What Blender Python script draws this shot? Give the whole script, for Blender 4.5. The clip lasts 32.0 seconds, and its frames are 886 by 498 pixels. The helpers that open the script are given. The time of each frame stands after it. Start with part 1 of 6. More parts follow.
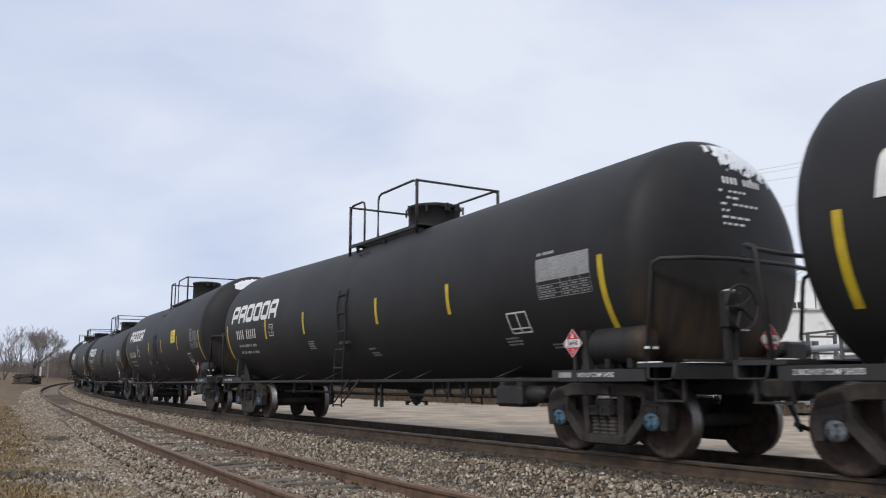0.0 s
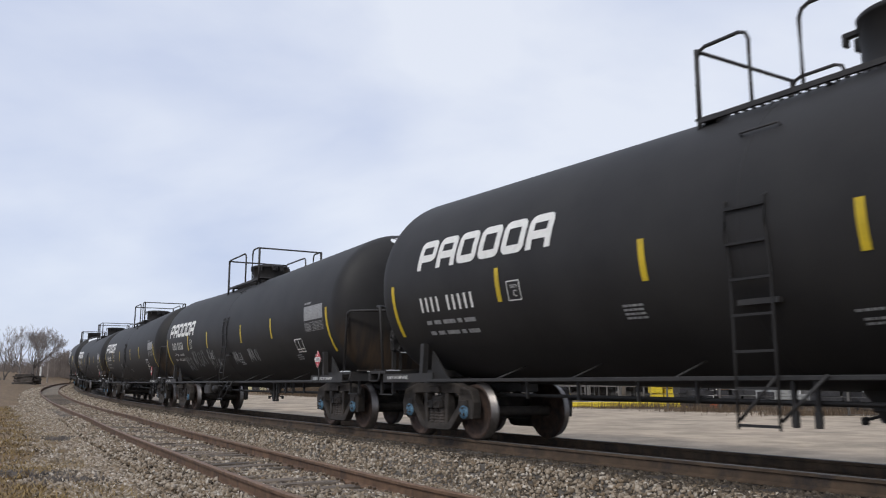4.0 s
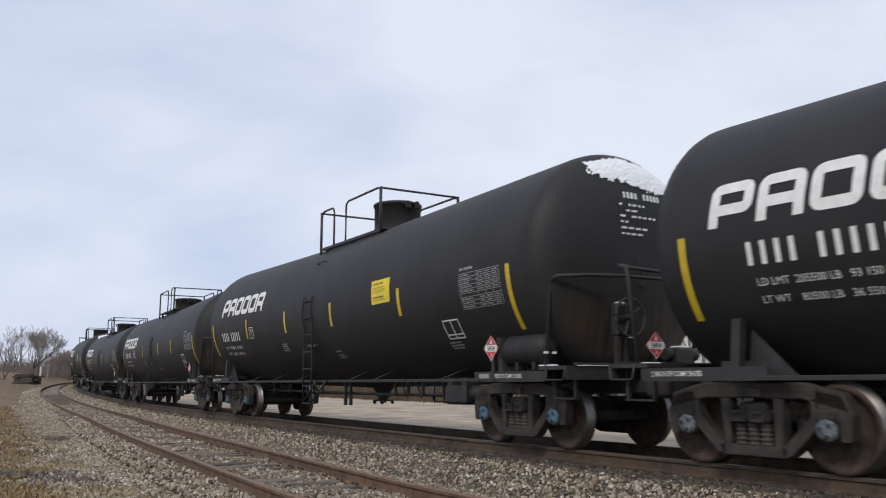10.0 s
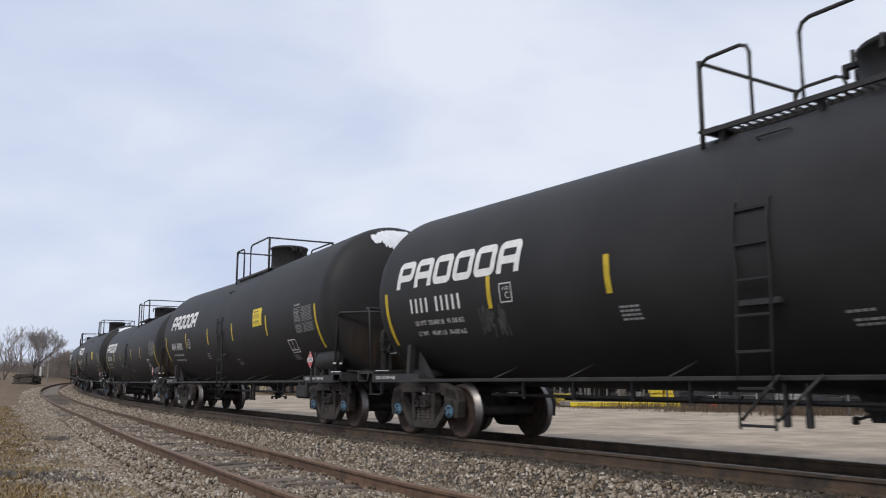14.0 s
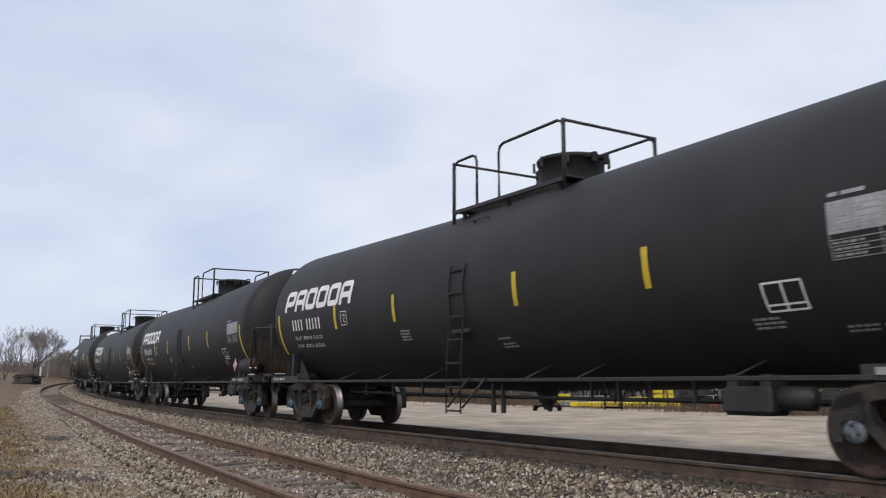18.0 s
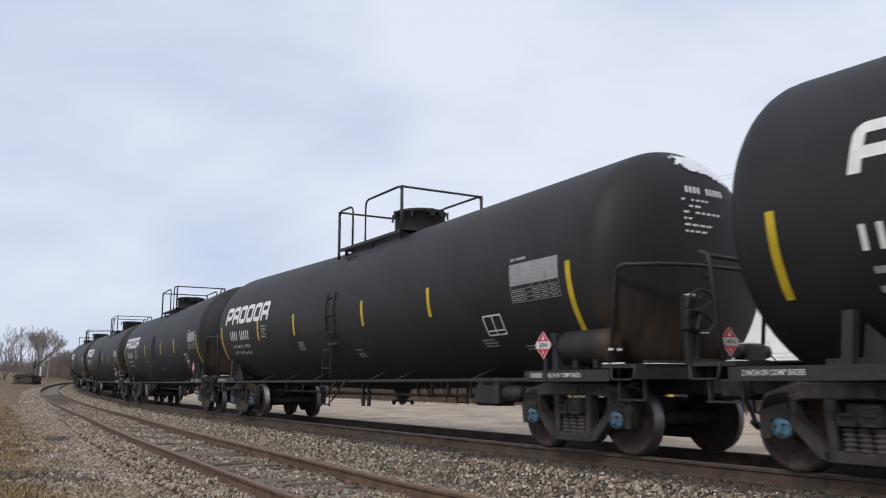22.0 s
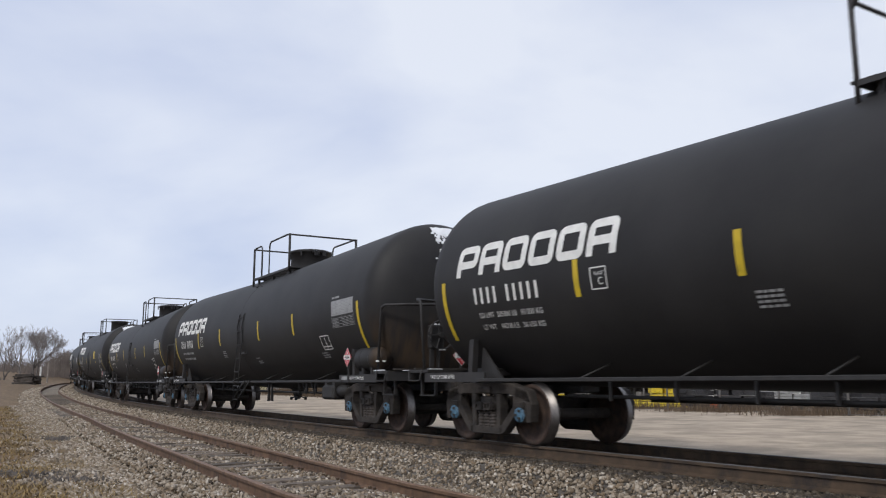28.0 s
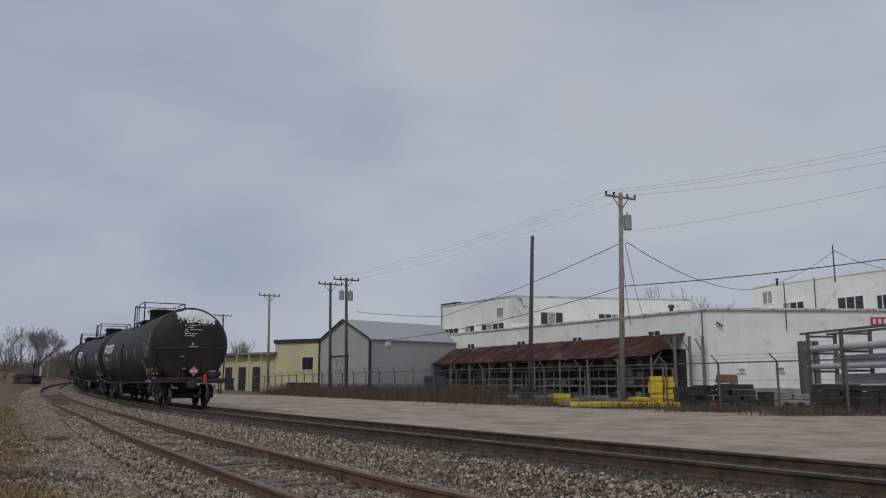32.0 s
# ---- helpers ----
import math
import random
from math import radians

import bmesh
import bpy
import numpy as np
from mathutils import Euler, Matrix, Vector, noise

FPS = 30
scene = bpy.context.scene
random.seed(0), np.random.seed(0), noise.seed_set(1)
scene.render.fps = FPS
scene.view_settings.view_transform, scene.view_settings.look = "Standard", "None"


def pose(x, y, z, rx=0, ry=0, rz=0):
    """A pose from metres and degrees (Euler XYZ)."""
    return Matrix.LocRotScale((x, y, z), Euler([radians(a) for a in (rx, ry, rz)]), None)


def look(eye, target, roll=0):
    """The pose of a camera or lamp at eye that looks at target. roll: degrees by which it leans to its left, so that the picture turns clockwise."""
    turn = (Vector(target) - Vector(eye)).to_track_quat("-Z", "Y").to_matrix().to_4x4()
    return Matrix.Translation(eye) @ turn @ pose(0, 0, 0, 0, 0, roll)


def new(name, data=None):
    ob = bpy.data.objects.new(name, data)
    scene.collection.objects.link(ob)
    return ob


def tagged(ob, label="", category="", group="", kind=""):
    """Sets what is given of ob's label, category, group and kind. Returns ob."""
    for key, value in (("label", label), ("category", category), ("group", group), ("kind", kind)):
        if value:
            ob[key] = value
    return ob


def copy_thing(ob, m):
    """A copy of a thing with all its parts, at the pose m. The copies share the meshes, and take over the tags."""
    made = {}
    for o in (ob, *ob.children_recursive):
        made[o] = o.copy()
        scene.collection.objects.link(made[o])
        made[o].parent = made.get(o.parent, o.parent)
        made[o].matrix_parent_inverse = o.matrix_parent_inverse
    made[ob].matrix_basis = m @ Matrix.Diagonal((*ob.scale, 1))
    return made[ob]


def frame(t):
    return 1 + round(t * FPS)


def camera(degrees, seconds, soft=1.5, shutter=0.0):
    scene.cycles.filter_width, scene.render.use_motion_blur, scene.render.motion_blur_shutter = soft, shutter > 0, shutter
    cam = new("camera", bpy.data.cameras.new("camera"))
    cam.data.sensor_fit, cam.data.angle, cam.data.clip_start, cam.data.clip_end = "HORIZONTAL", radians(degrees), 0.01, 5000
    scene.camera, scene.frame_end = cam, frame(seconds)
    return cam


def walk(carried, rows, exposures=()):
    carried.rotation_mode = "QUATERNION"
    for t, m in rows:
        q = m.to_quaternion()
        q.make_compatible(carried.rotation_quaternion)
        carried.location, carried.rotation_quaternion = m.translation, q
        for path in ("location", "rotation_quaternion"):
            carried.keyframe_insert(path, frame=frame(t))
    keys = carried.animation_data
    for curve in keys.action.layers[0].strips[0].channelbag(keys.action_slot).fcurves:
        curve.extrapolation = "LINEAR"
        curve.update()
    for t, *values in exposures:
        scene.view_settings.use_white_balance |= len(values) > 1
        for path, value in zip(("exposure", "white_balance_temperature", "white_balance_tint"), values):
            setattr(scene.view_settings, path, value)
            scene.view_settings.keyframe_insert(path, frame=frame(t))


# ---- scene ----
cam = camera(55.98, 32.0, soft=1.1, shutter=0.12)
walk(cam, [(0.0, pose(0, 0, 0.913, 99.2, 0, 0)), (32.0, pose(0, 0, 0.913, 99.2, 0, 0))],
     exposures=[(0.0, 0.0), (29.0, 0.0), (29.5, -0.02), (30.0, -0.12), (30.5, -0.27), (31.0, -0.47), (31.5, -0.68), (32.0, -0.82)])

# ---- light: bright overcast sky, weak soft sun ----
world = bpy.data.worlds.new("overcast_sky")
scene.world = world
world.use_nodes = True
wn, wl = world.node_tree.nodes, world.node_tree.links
wn.clear()


def wnode(kind, **kw):
    n = wn.new(kind)
    for k, v in kw.items():
        n.inputs[k].default_value = v
    return n


w_out = wn.new("ShaderNodeOutputWorld")
w_bg = wnode("ShaderNodeBackground", Strength=1.0)
w_sky = wn.new("ShaderNodeTexSky")
w_sky.sky_type, w_sky.sun_disc = "NISHITA", False
w_sky.sun_elevation, w_sky.sun_rotation = radians(42), radians(150)
w_co = wn.new("ShaderNodeTexCoord")
w_map = wn.new("ShaderNodeMapping")
w_map.inputs["Scale"].default_value = (1.0, 1.0, 2.4)
w_map.inputs["Rotation"].default_value = (0.0, 0.25, 0.4)
w_n1 = wnode("ShaderNodeTexNoise", Scale=1.5, Detail=6.0, Roughness=0.50, Distortion=0.3)
w_n2 = wnode("ShaderNodeTexNoise", Scale=4.5, Detail=4.0, Roughness=0.45, Distortion=0.2)
w_add = wn.new("ShaderNodeMath")
w_add.operation = "MULTIPLY_ADD"
w_add.inputs[1].default_value = 0.35
w_ramp = wn.new("ShaderNodeValToRGB")
w_ramp.color_ramp.elements[0].position, w_ramp.color_ramp.elements[0].color = 0.47, (0.47, 0.54, 0.74, 1)
w_ramp.color_ramp.elements[1].position, w_ramp.color_ramp.elements[1].color = 0.84, (0.75, 0.79, 0.885, 1)
w_sc = wn.new("ShaderNodeMix")
w_sc.data_type, w_sc.blend_type = "RGBA", "MIX"
w_sc.inputs["Factor"].default_value = 0.012
wl.new(w_co.outputs["Generated"], w_map.inputs["Vector"])
wl.new(w_map.outputs["Vector"], w_n1.inputs["Vector"])
wl.new(w_map.outputs["Vector"], w_n2.inputs["Vector"])
wl.new(w_n2.outputs["Fac"], w_add.inputs[0])
wl.new(w_n1.outputs["Fac"], w_add.inputs[2])
wl.new(w_add.outputs["Value"], w_ramp.inputs["Fac"])
wl.new(w_ramp.outputs["Color"], w_sc.inputs["A"])
wl.new(w_sky.outputs["Color"], w_sc.inputs["B"])
wl.new(w_sc.outputs["Result"], w_bg.inputs["Color"])
wl.new(w_bg.outputs["Background"], w_out.inputs["Surface"])
sun = new("sun", bpy.data.lights.new("sun", "SUN"))
sun.data.energy, sun.data.angle, sun.data.color = 1.5, radians(14), (1.0, 0.96, 0.9)
sun.matrix_world = look((-40, -90, 90), (0, 0, 0))


# ---- materials ----
def mat(name, col, rough=0.7, metal=0.0, scale=6.0, var=0.25, bump=0.0, bscale=60.0, col2=None, c2scale=2.0, c2at=(0.5, 0.65), rand=0.0, spec=0.5):
    m = bpy.data.materials.new(name)
    m.use_nodes = True
    nt = m.node_tree
    n, l = nt.nodes, nt.links
    b = n["Principled BSDF"]
    b.inputs["Roughness"].default_value, b.inputs["Metallic"].default_value = rough, metal
    b.inputs["Specular IOR Level"].default_value = spec
    co = n.new("ShaderNodeTexCoord")
    tx = n.new("ShaderNodeTexNoise")
    tx.inputs["Scale"].default_value, tx.inputs["Detail"].default_value = scale, 6.0
    l.new(co.outputs["Object"], tx.inputs["Vector"])
    rp = n.new("ShaderNodeValToRGB")
    lo, hi = [c * (1 - var) for c in col], [min(c * (1 + var), 1) for c in col]
    rp.color_ramp.elements[0].position, rp.color_ramp.elements[0].color = 0.3, (*lo, 1)
    rp.color_ramp.elements[1].position, rp.color_ramp.elements[1].color = 0.7, (*hi, 1)
    l.new(tx.outputs["Fac"], rp.inputs["Fac"])
    last = rp.outputs["Color"]
    if col2:
        t2 = n.new("ShaderNodeTexNoise")
        t2.inputs["Scale"].default_value, t2.inputs["Detail"].default_value = c2scale, 8.0
        t2.inputs["Roughness"].default_value = 0.65
        l.new(co.outputs["Object"], t2.inputs["Vector"])
        r2 = n.new("ShaderNodeValToRGB")
        r2.color_ramp.elements[0].position, r2.color_ramp.elements[1].position = c2at
        l.new(t2.outputs["Fac"], r2.inputs["Fac"])
        mx = n.new("ShaderNodeMix")
        mx.data_type = "RGBA"
        l.new(r2.outputs["Color"], mx.inputs["Factor"])
        l.new(last, mx.inputs["A"])
        mx.inputs["B"].default_value = (*col2, 1)
        last = mx.outputs["Result"]
    if rand:
        oi = n.new("ShaderNodeObjectInfo")
        hs = n.new("ShaderNodeHueSaturation")
        mr = n.new("ShaderNodeMapRange")
        mr.inputs["To Min"].default_value, mr.inputs["To Max"].default_value = 1 - rand, 1 + rand
        l.new(oi.outputs["Random"], mr.inputs["Value"])
        l.new(mr.outputs["Result"], hs.inputs["Value"])
        l.new(last, hs.inputs["Color"])
        last = hs.outputs["Color"]
    l.new(last, b.inputs["Base Color"])
    if bump:
        t3 = n.new("ShaderNodeTexNoise")
        t3.inputs["Scale"].default_value, t3.inputs["Detail"].default_value = bscale, 4.0
        l.new(co.outputs["Object"], t3.inputs["Vector"])
        bp = n.new("ShaderNodeBump")
        bp.inputs["Strength"].default_value, bp.inputs["Distance"].default_value = bump, 0.02
        l.new(t3.outputs["Fac"], bp.inputs["Height"])
        l.new(bp.outputs["Normal"], b.inputs["Normal"])
    return m


def island_mat(name, cols, rough=0.9):
    """A stony or leafy material whose pieces differ in tone, piece by piece."""
    m = bpy.data.materials.new(name)
    m.use_nodes = True
    n, l = m.node_tree.nodes, m.node_tree.links
    b = n["Principled BSDF"]
    b.inputs["Roughness"].default_value = rough
    b.inputs["Specular IOR Level"].default_value = 0.25
    g = n.new("ShaderNodeNewGeometry")
    rp = n.new("ShaderNodeValToRGB")
    el = rp.color_ramp.elements
    while len(el) < len(cols):
        el.new(0.5)
    for i, c in enumerate(cols):
        el[i].position, el[i].color = i / (len(cols) - 1), (*c, 1)
    l.new(g.outputs["Random Per Island"], rp.inputs["Fac"])
    l.new(rp.outputs["Color"], b.inputs["Base Color"])
    return m


M_BLACK = mat("black_tank_paint", (0.0235, 0.0222, 0.0222), 0.58, scale=1.2, var=0.2, bump=0.05, bscale=25, col2=(0.031, 0.0295, 0.028), c2scale=0.7, c2at=(0.45, 0.75), spec=0.28)


def dust_and_flare_end(m):
    """Brown dust thrown up by the wheels, in upright streaks on the lower middle of the tank's rear end; spread and
    lightened to paint in lens flare too.
    """
    n, l = m.node_tree.nodes, m.node_tree.links
    b = n["Principled BSDF"]
    co = n.new("ShaderNodeTexCoord")
    sp = n.new("ShaderNodeSeparateXYZ")
    l.new(co.outputs["Object"], sp.inputs["Vector"])

    def ramp(socket, lo, hi):
        r = n.new("ShaderNodeMapRange")
        r.interpolation_type = "SMOOTHSTEP"
        r.inputs["From Min"].default_value, r.inputs["From Max"].default_value = lo, hi
        l.new(socket, r.inputs["Value"])
        return r.outputs["Result"]

    def times(a, c):
        k = n.new("ShaderNodeMath")
        k.operation = "MULTIPLY"
        l.new(a, k.inputs[0])
        l.new(c, k.inputs[1])
        return k.outputs["Value"]
    mp = n.new("ShaderNodeMapping")
    mp.inputs["Scale"].default_value = (2.0, 5.0, 0.7)
    l.new(co.outputs["Object"], mp.inputs["Vector"])
    t = n.new("ShaderNodeTexNoise")
    t.inputs["Scale"].default_value, t.inputs["Detail"].default_value = 1.6, 7.0
    l.new(mp.outputs["Vector"], t.inputs["Vector"])
    f = times(ramp(sp.outputs["X"], -8.25, -8.45), ramp(sp.outputs["Z"], 2.5, 1.5))
    f = times(f, ramp(t.outputs["Fac"], 0.28, 0.66))
    mx = n.new("ShaderNodeMix")
    mx.data_type = "RGBA"
    l.new(f, mx.inputs["Factor"])
    l.new(b.inputs["Base Color"].links[0].from_socket, mx.inputs["A"])
    mx.inputs["B"].default_value = (0.062, 0.042, 0.027, 1)
    l.new(mx.outputs["Result"], b.inputs["Base Color"])


dust_and_flare_end(M_BLACK)
M_STEEL_BLACK = mat("black_frame_paint", (0.028, 0.0262, 0.0255), 0.62, scale=4, var=0.3, col2=(0.036, 0.031, 0.028), c2scale=3, c2at=(0.5, 0.75))
M_TRUCK = mat("dusty_cast_steel", (0.046, 0.038, 0.032), 0.85, scale=7, var=0.35, bump=0.3, bscale=40, col2=(0.022, 0.02, 0.019), c2scale=4, c2at=(0.48, 0.7))
M_SPRING = mat("worn_spring_steel", (0.052, 0.042, 0.036), 0.75, scale=9, var=0.3)
M_RUST = mat("rusty_wheel", (0.062, 0.038, 0.028), 0.85, scale=9, var=0.4, bump=0.2, col2=(0.034, 0.027, 0.024), c2scale=5)
M_RIM = mat("worn_wheel_tread", (0.20, 0.185, 0.175), 0.42, metal=1.0, scale=20, var=0.2)
M_BLUE = mat("blue_bearing_cap", (0.085, 0.185, 0.27), 0.6, scale=18, var=0.25, col2=(0.03, 0.06, 0.09), c2scale=25, c2at=(0.5, 0.6))
M_GREYCAP = mat("grey_bearing_cap", (0.16, 0.18, 0.20), 0.6, scale=18, var=0.25, col2=(0.06, 0.06, 0.06), c2scale=25, c2at=(0.5, 0.6))
M_YELLOW = mat("yellow_reflective", (0.60, 0.43, 0.02), 0.5, scale=5, var=0.15, col2=(0.35, 0.26, 0.03), c2scale=8, c2at=(0.55, 0.8))
M_YELLOW2 = mat("yellow_sign", (0.80, 0.62, 0.02), 0.5, scale=3, var=0.08)
M_WHITE = mat("white_stencil", (0.78, 0.77, 0.73), 0.6, scale=10, var=0.08, col2=(0.5, 0.49, 0.46), c2scale=14, c2at=(0.6, 0.85))
M_GREYW = mat("faded_stencil", (0.30, 0.30, 0.295), 0.7, scale=16, var=0.3)
M_SILVER = mat("silver_decal", (0.42, 0.42, 0.42), 0.45, scale=5, var=0.2, col2=(0.12, 0.12, 0.12), c2scale=5, c2at=(0.45, 0.75))
M_CHALK = mat("white_worn_paint", (0.80, 0.80, 0.79), 0.8, scale=9, var=0.08)
M_RED = mat("red_placard", (0.55, 0.035, 0.05), 0.5, scale=6, var=0.12)
M_GRAF = mat("grey_spray_paint", (0.20, 0.20, 0.195), 0.8, scale=5, var=0.5)
M_FAINT = mat("worn_grey_spray_paint", (0.055, 0.055, 0.053), 0.8, scale=5, var=0.5)
M_RAIL = mat("rusty_rail", (0.078, 0.051, 0.031), 0.8, scale=5, var=0.35, bump=0.15, bscale=50, col2=(0.035, 0.026, 0.021), c2scale=3)
M_SIDERAIL = mat("bright_rusty_rail", (0.135, 0.078, 0.046), 0.85, scale=5, var=0.35, bump=0.15, bscale=50, col2=(0.075, 0.047, 0.032), c2scale=3)
M_SIDETOP = mat("rusty_siding_head", (0.17, 0.098, 0.056), 0.6, scale=12, var=0.25)
M_RAILTOP = mat("worn_rail_head", (0.12, 0.108, 0.10), 0.5, metal=0.35, scale=12, var=0.25)
M_TIE = mat("weathered_tie_wood", (0.155, 0.124, 0.096), 0.9, scale=5, var=0.4, bump=0.5, bscale=30, col2=(0.055, 0.045, 0.04), c2scale=6, rand=0.35)
M_DARKTIE = mat("oily_tie_wood", (0.06, 0.05, 0.043), 0.9, scale=5, var=0.4, bump=0.4, bscale=30, rand=0.3)
M_BALLAST = mat("ballast_bed", (0.225, 0.19, 0.148), 0.95, scale=18, var=0.5, bump=1.0, bscale=22, col2=(0.10, 0.078, 0.055), c2scale=1.2, c2at=(0.45, 0.7))
M_MAINBAL = mat("dark_main_ballast", (0.13, 0.113, 0.095), 0.95, scale=18, var=0.5, bump=1.0, bscale=22, col2=(0.07, 0.06, 0.05), c2scale=1.5, c2at=(0.4, 0.65))
M_LOT = mat("pale_gravel_lot", (0.40, 0.322, 0.236), 0.95, scale=1.4, var=0.22, bump=0.6, bscale=14, col2=(0.25, 0.205, 0.15), c2scale=0.45, c2at=(0.48, 0.62))
M_YARD = mat("dark_yard_dirt", (0.16, 0.14, 0.12), 0.95, scale=2, var=0.35, bump=0.4)
M_DIRT = mat("brown_dirt_dry_grass", (0.185, 0.125, 0.068), 0.95, scale=9, var=0.45, bump=0.8, bscale=9, col2=(0.095, 0.062, 0.034), c2scale=1.6, c2at=(0.4, 0.7))
M_STONE = island_mat("ballast_stone", [(0.06, 0.048, 0.036), (0.18, 0.141, 0.100), (0.30, 0.245, 0.182), (0.42, 0.358, 0.282), (0.25, 0.185, 0.122), (0.17, 0.134, 0.094), (0.62, 0.555, 0.47)])
M_DARKSTONE = island_mat("dark_ballast_stone", [(0.03, 0.025, 0.02), (0.075, 0.06, 0.045), (0.13, 0.107, 0.082), (0.10, 0.076, 0.054), (0.055, 0.045, 0.034), (0.20, 0.17, 0.135)])
M_SCRUB = island_mat("dead_brown_stems", [(0.075, 0.052, 0.036), (0.14, 0.10, 0.066), (0.05, 0.036, 0.027), (0.19, 0.14, 0.09)])
M_STRAW = island_mat("dry_grass_blade", [(0.21, 0.14, 0.06), (0.34, 0.24, 0.10), (0.12, 0.082, 0.042), (0.42, 0.30, 0.135)])
M_WALL = mat("white_painted_block", (0.87, 0.86, 0.81), 0.85, scale=0.5, var=0.06, bump=0.15, bscale=8, col2=(0.50, 0.485, 0.45), c2scale=0.9, c2at=(0.56, 0.82))
M_PEEL = mat("peeling_white_paint", (0.68, 0.67, 0.63), 0.9, scale=0.6, var=0.1, col2=(0.22, 0.20, 0.18), c2scale=1.3, c2at=(0.55, 0.62))
M_RROOF = mat("rusty_corrugated_roof", (0.125, 0.05, 0.036), 0.8, scale=0.9, var=0.4, col2=(0.30, 0.22, 0.17), c2scale=0.8, c2at=(0.5, 0.7))
M_GREYMETAL = mat("grey_metal_siding", (0.39, 0.395, 0.40), 0.55, scale=0.6, var=0.06)
M_GREYROOF = mat("pale_grey_metal_roof", (0.36, 0.37, 0.39), 0.5, scale=0.4, var=0.07)
M_CREAM = mat("cream_siding", (0.60, 0.55, 0.33), 0.8, scale=1, var=0.06)
M_DARKTRIM = mat("dark_trim", (0.035, 0.035, 0.038), 0.6, scale=4, var=0.2)
M_GLASS = mat("dark_dirty_glass", (0.03, 0.035, 0.04), 0.15, scale=3, var=0.5, spec=0.6)
M_BOARD = mat("grey_boarded_pane", (0.33, 0.33, 0.32), 0.8, scale=2, var=0.3)
M_POLE = mat("weathered_pole_wood", (0.25, 0.22, 0.19), 0.9, scale=2.5, var=0.3, bump=0.4, bscale=18)
M_DPOLE = mat("dark_pole_wood", (0.085, 0.072, 0.062), 0.9, scale=2.5, var=0.3, bump=0.4, bscale=18)
M_WIRE = mat("black_cable", (0.03, 0.03, 0.032), 0.6)
M_PALE_WIRE = mat("aluminium_cable", (0.52, 0.54, 0.58), 0.5)
M_GALV = mat("weathered_galvanised_steel", (0.13, 0.125, 0.118), 0.55, metal=0.3, scale=6, var=0.2)
M_RACK = mat("faded_rack_steel", (0.20, 0.185, 0.165), 0.8, scale=3, var=0.3)
M_DARKSTUFF = mat("dark_stacked_goods", (0.028, 0.027, 0.03), 0.7, scale=3, var=0.4)
M_YSTEEL = mat("yellow_painted_steel", (0.66, 0.50, 0.02), 0.6, scale=2, var=0.15, col2=(0.35, 0.27, 0.04), c2scale=4, c2at=(0.6, 0.75))
M_BLUEBIN = mat("dark_blue_tarpaulin", (0.028, 0.042, 0.085), 0.6, scale=3, var=0.25)
M_ORANGE = mat("orange_plastic", (0.60, 0.10, 0.03), 0.6)
M_PIPE = mat("grey_plastic_pipe", (0.46, 0.48, 0.51), 0.5, scale=2, var=0.1)
M_TRUNK = mat("grey_bark", (0.13, 0.115, 0.105), 0.95, scale=6, var=0.35, bump=0.5)
M_TWIG = mat("bare_twigs", (0.25, 0.22, 0.205), 0.95, scale=3, var=0.3)
M_FARWOOD = mat("far_bare_wood", (0.15, 0.125, 0.11), 0.95, scale=1, var=0.3)
M_REDHOSE = mat("red_marker", (0.55, 0.04, 0.06), 0.5)
M_TIN = mat("transformer_grey", (0.30, 0.31, 0.32), 0.5)
M_SNOW = mat("clinging_snow", (0.82, 0.83, 0.84), 0.8, scale=9, var=0.06, bump=0.4, bscale=60)
# dark timber brown, which also stands in for the shade under the lean-to
M_SHADEWOOD = mat("dark_boards_and_shade", (0.05, 0.042, 0.036), 0.9, scale=2, var=0.4)
M_WOODBR = mat("brown_wood_crate", (0.20, 0.13, 0.08), 0.85, scale=4, var=0.3)


# ---- mesh helpers ----
def part(name, bm, material, parent=None, label="", smooth=False):
    """Links a bmesh as one mesh object, under a thing or a part."""
    me = bpy.data.meshes.new(name)
    if smooth:
        for f in bm.faces:
            f.smooth = True
    bm.to_mesh(me)
    bm.free()
    for m in material if isinstance(material, (list, tuple)) else (material,):
        me.materials.append(m)
    ob = new(name, me)
    ob.parent = parent
    if label:
        tagged(ob, label)
    return ob


def thing(name, label, category, group="", m=None):
    ob = new(name)
    ob.empty_display_size = 0.3
    tagged(ob, label, category, group)
    if m is not None:
        ob.matrix_world = m
    return ob


def box(bm, c, s, rot=None, mi=0, bevel=0.0):
    m = Matrix.Translation(c) @ (rot.to_4x4() if rot is not None else Matrix()) @ Matrix.Diagonal((*s, 1))
    r = bmesh.ops.create_cube(bm, size=1, matrix=m)
    fs = {f for v in r["verts"] for f in v.link_faces}
    for f in fs:
        f.material_index = mi
    if bevel:
        bmesh.ops.bevel(bm, geom=list({e for v in r["verts"] for e in v.link_edges}), offset=bevel, segments=1, affect="EDGES")
    return bm


def cyl(bm, a, b, r, seg=8, r2=None, mi=0, caps=True):
    a, b = Vector(a), Vector(b)
    d = b - a
    m = Matrix.Translation((a + b) / 2) @ d.to_track_quat("Z", "Y").to_matrix().to_4x4()
    q = bmesh.ops.create_cone(bm, cap_ends=caps, segments=seg, radius1=r, radius2=r if r2 is None else r2, depth=d.length, matrix=m)
    for f in {f for v in q["verts"] for f in v.link_faces}:
        f.material_index = mi
    return bm


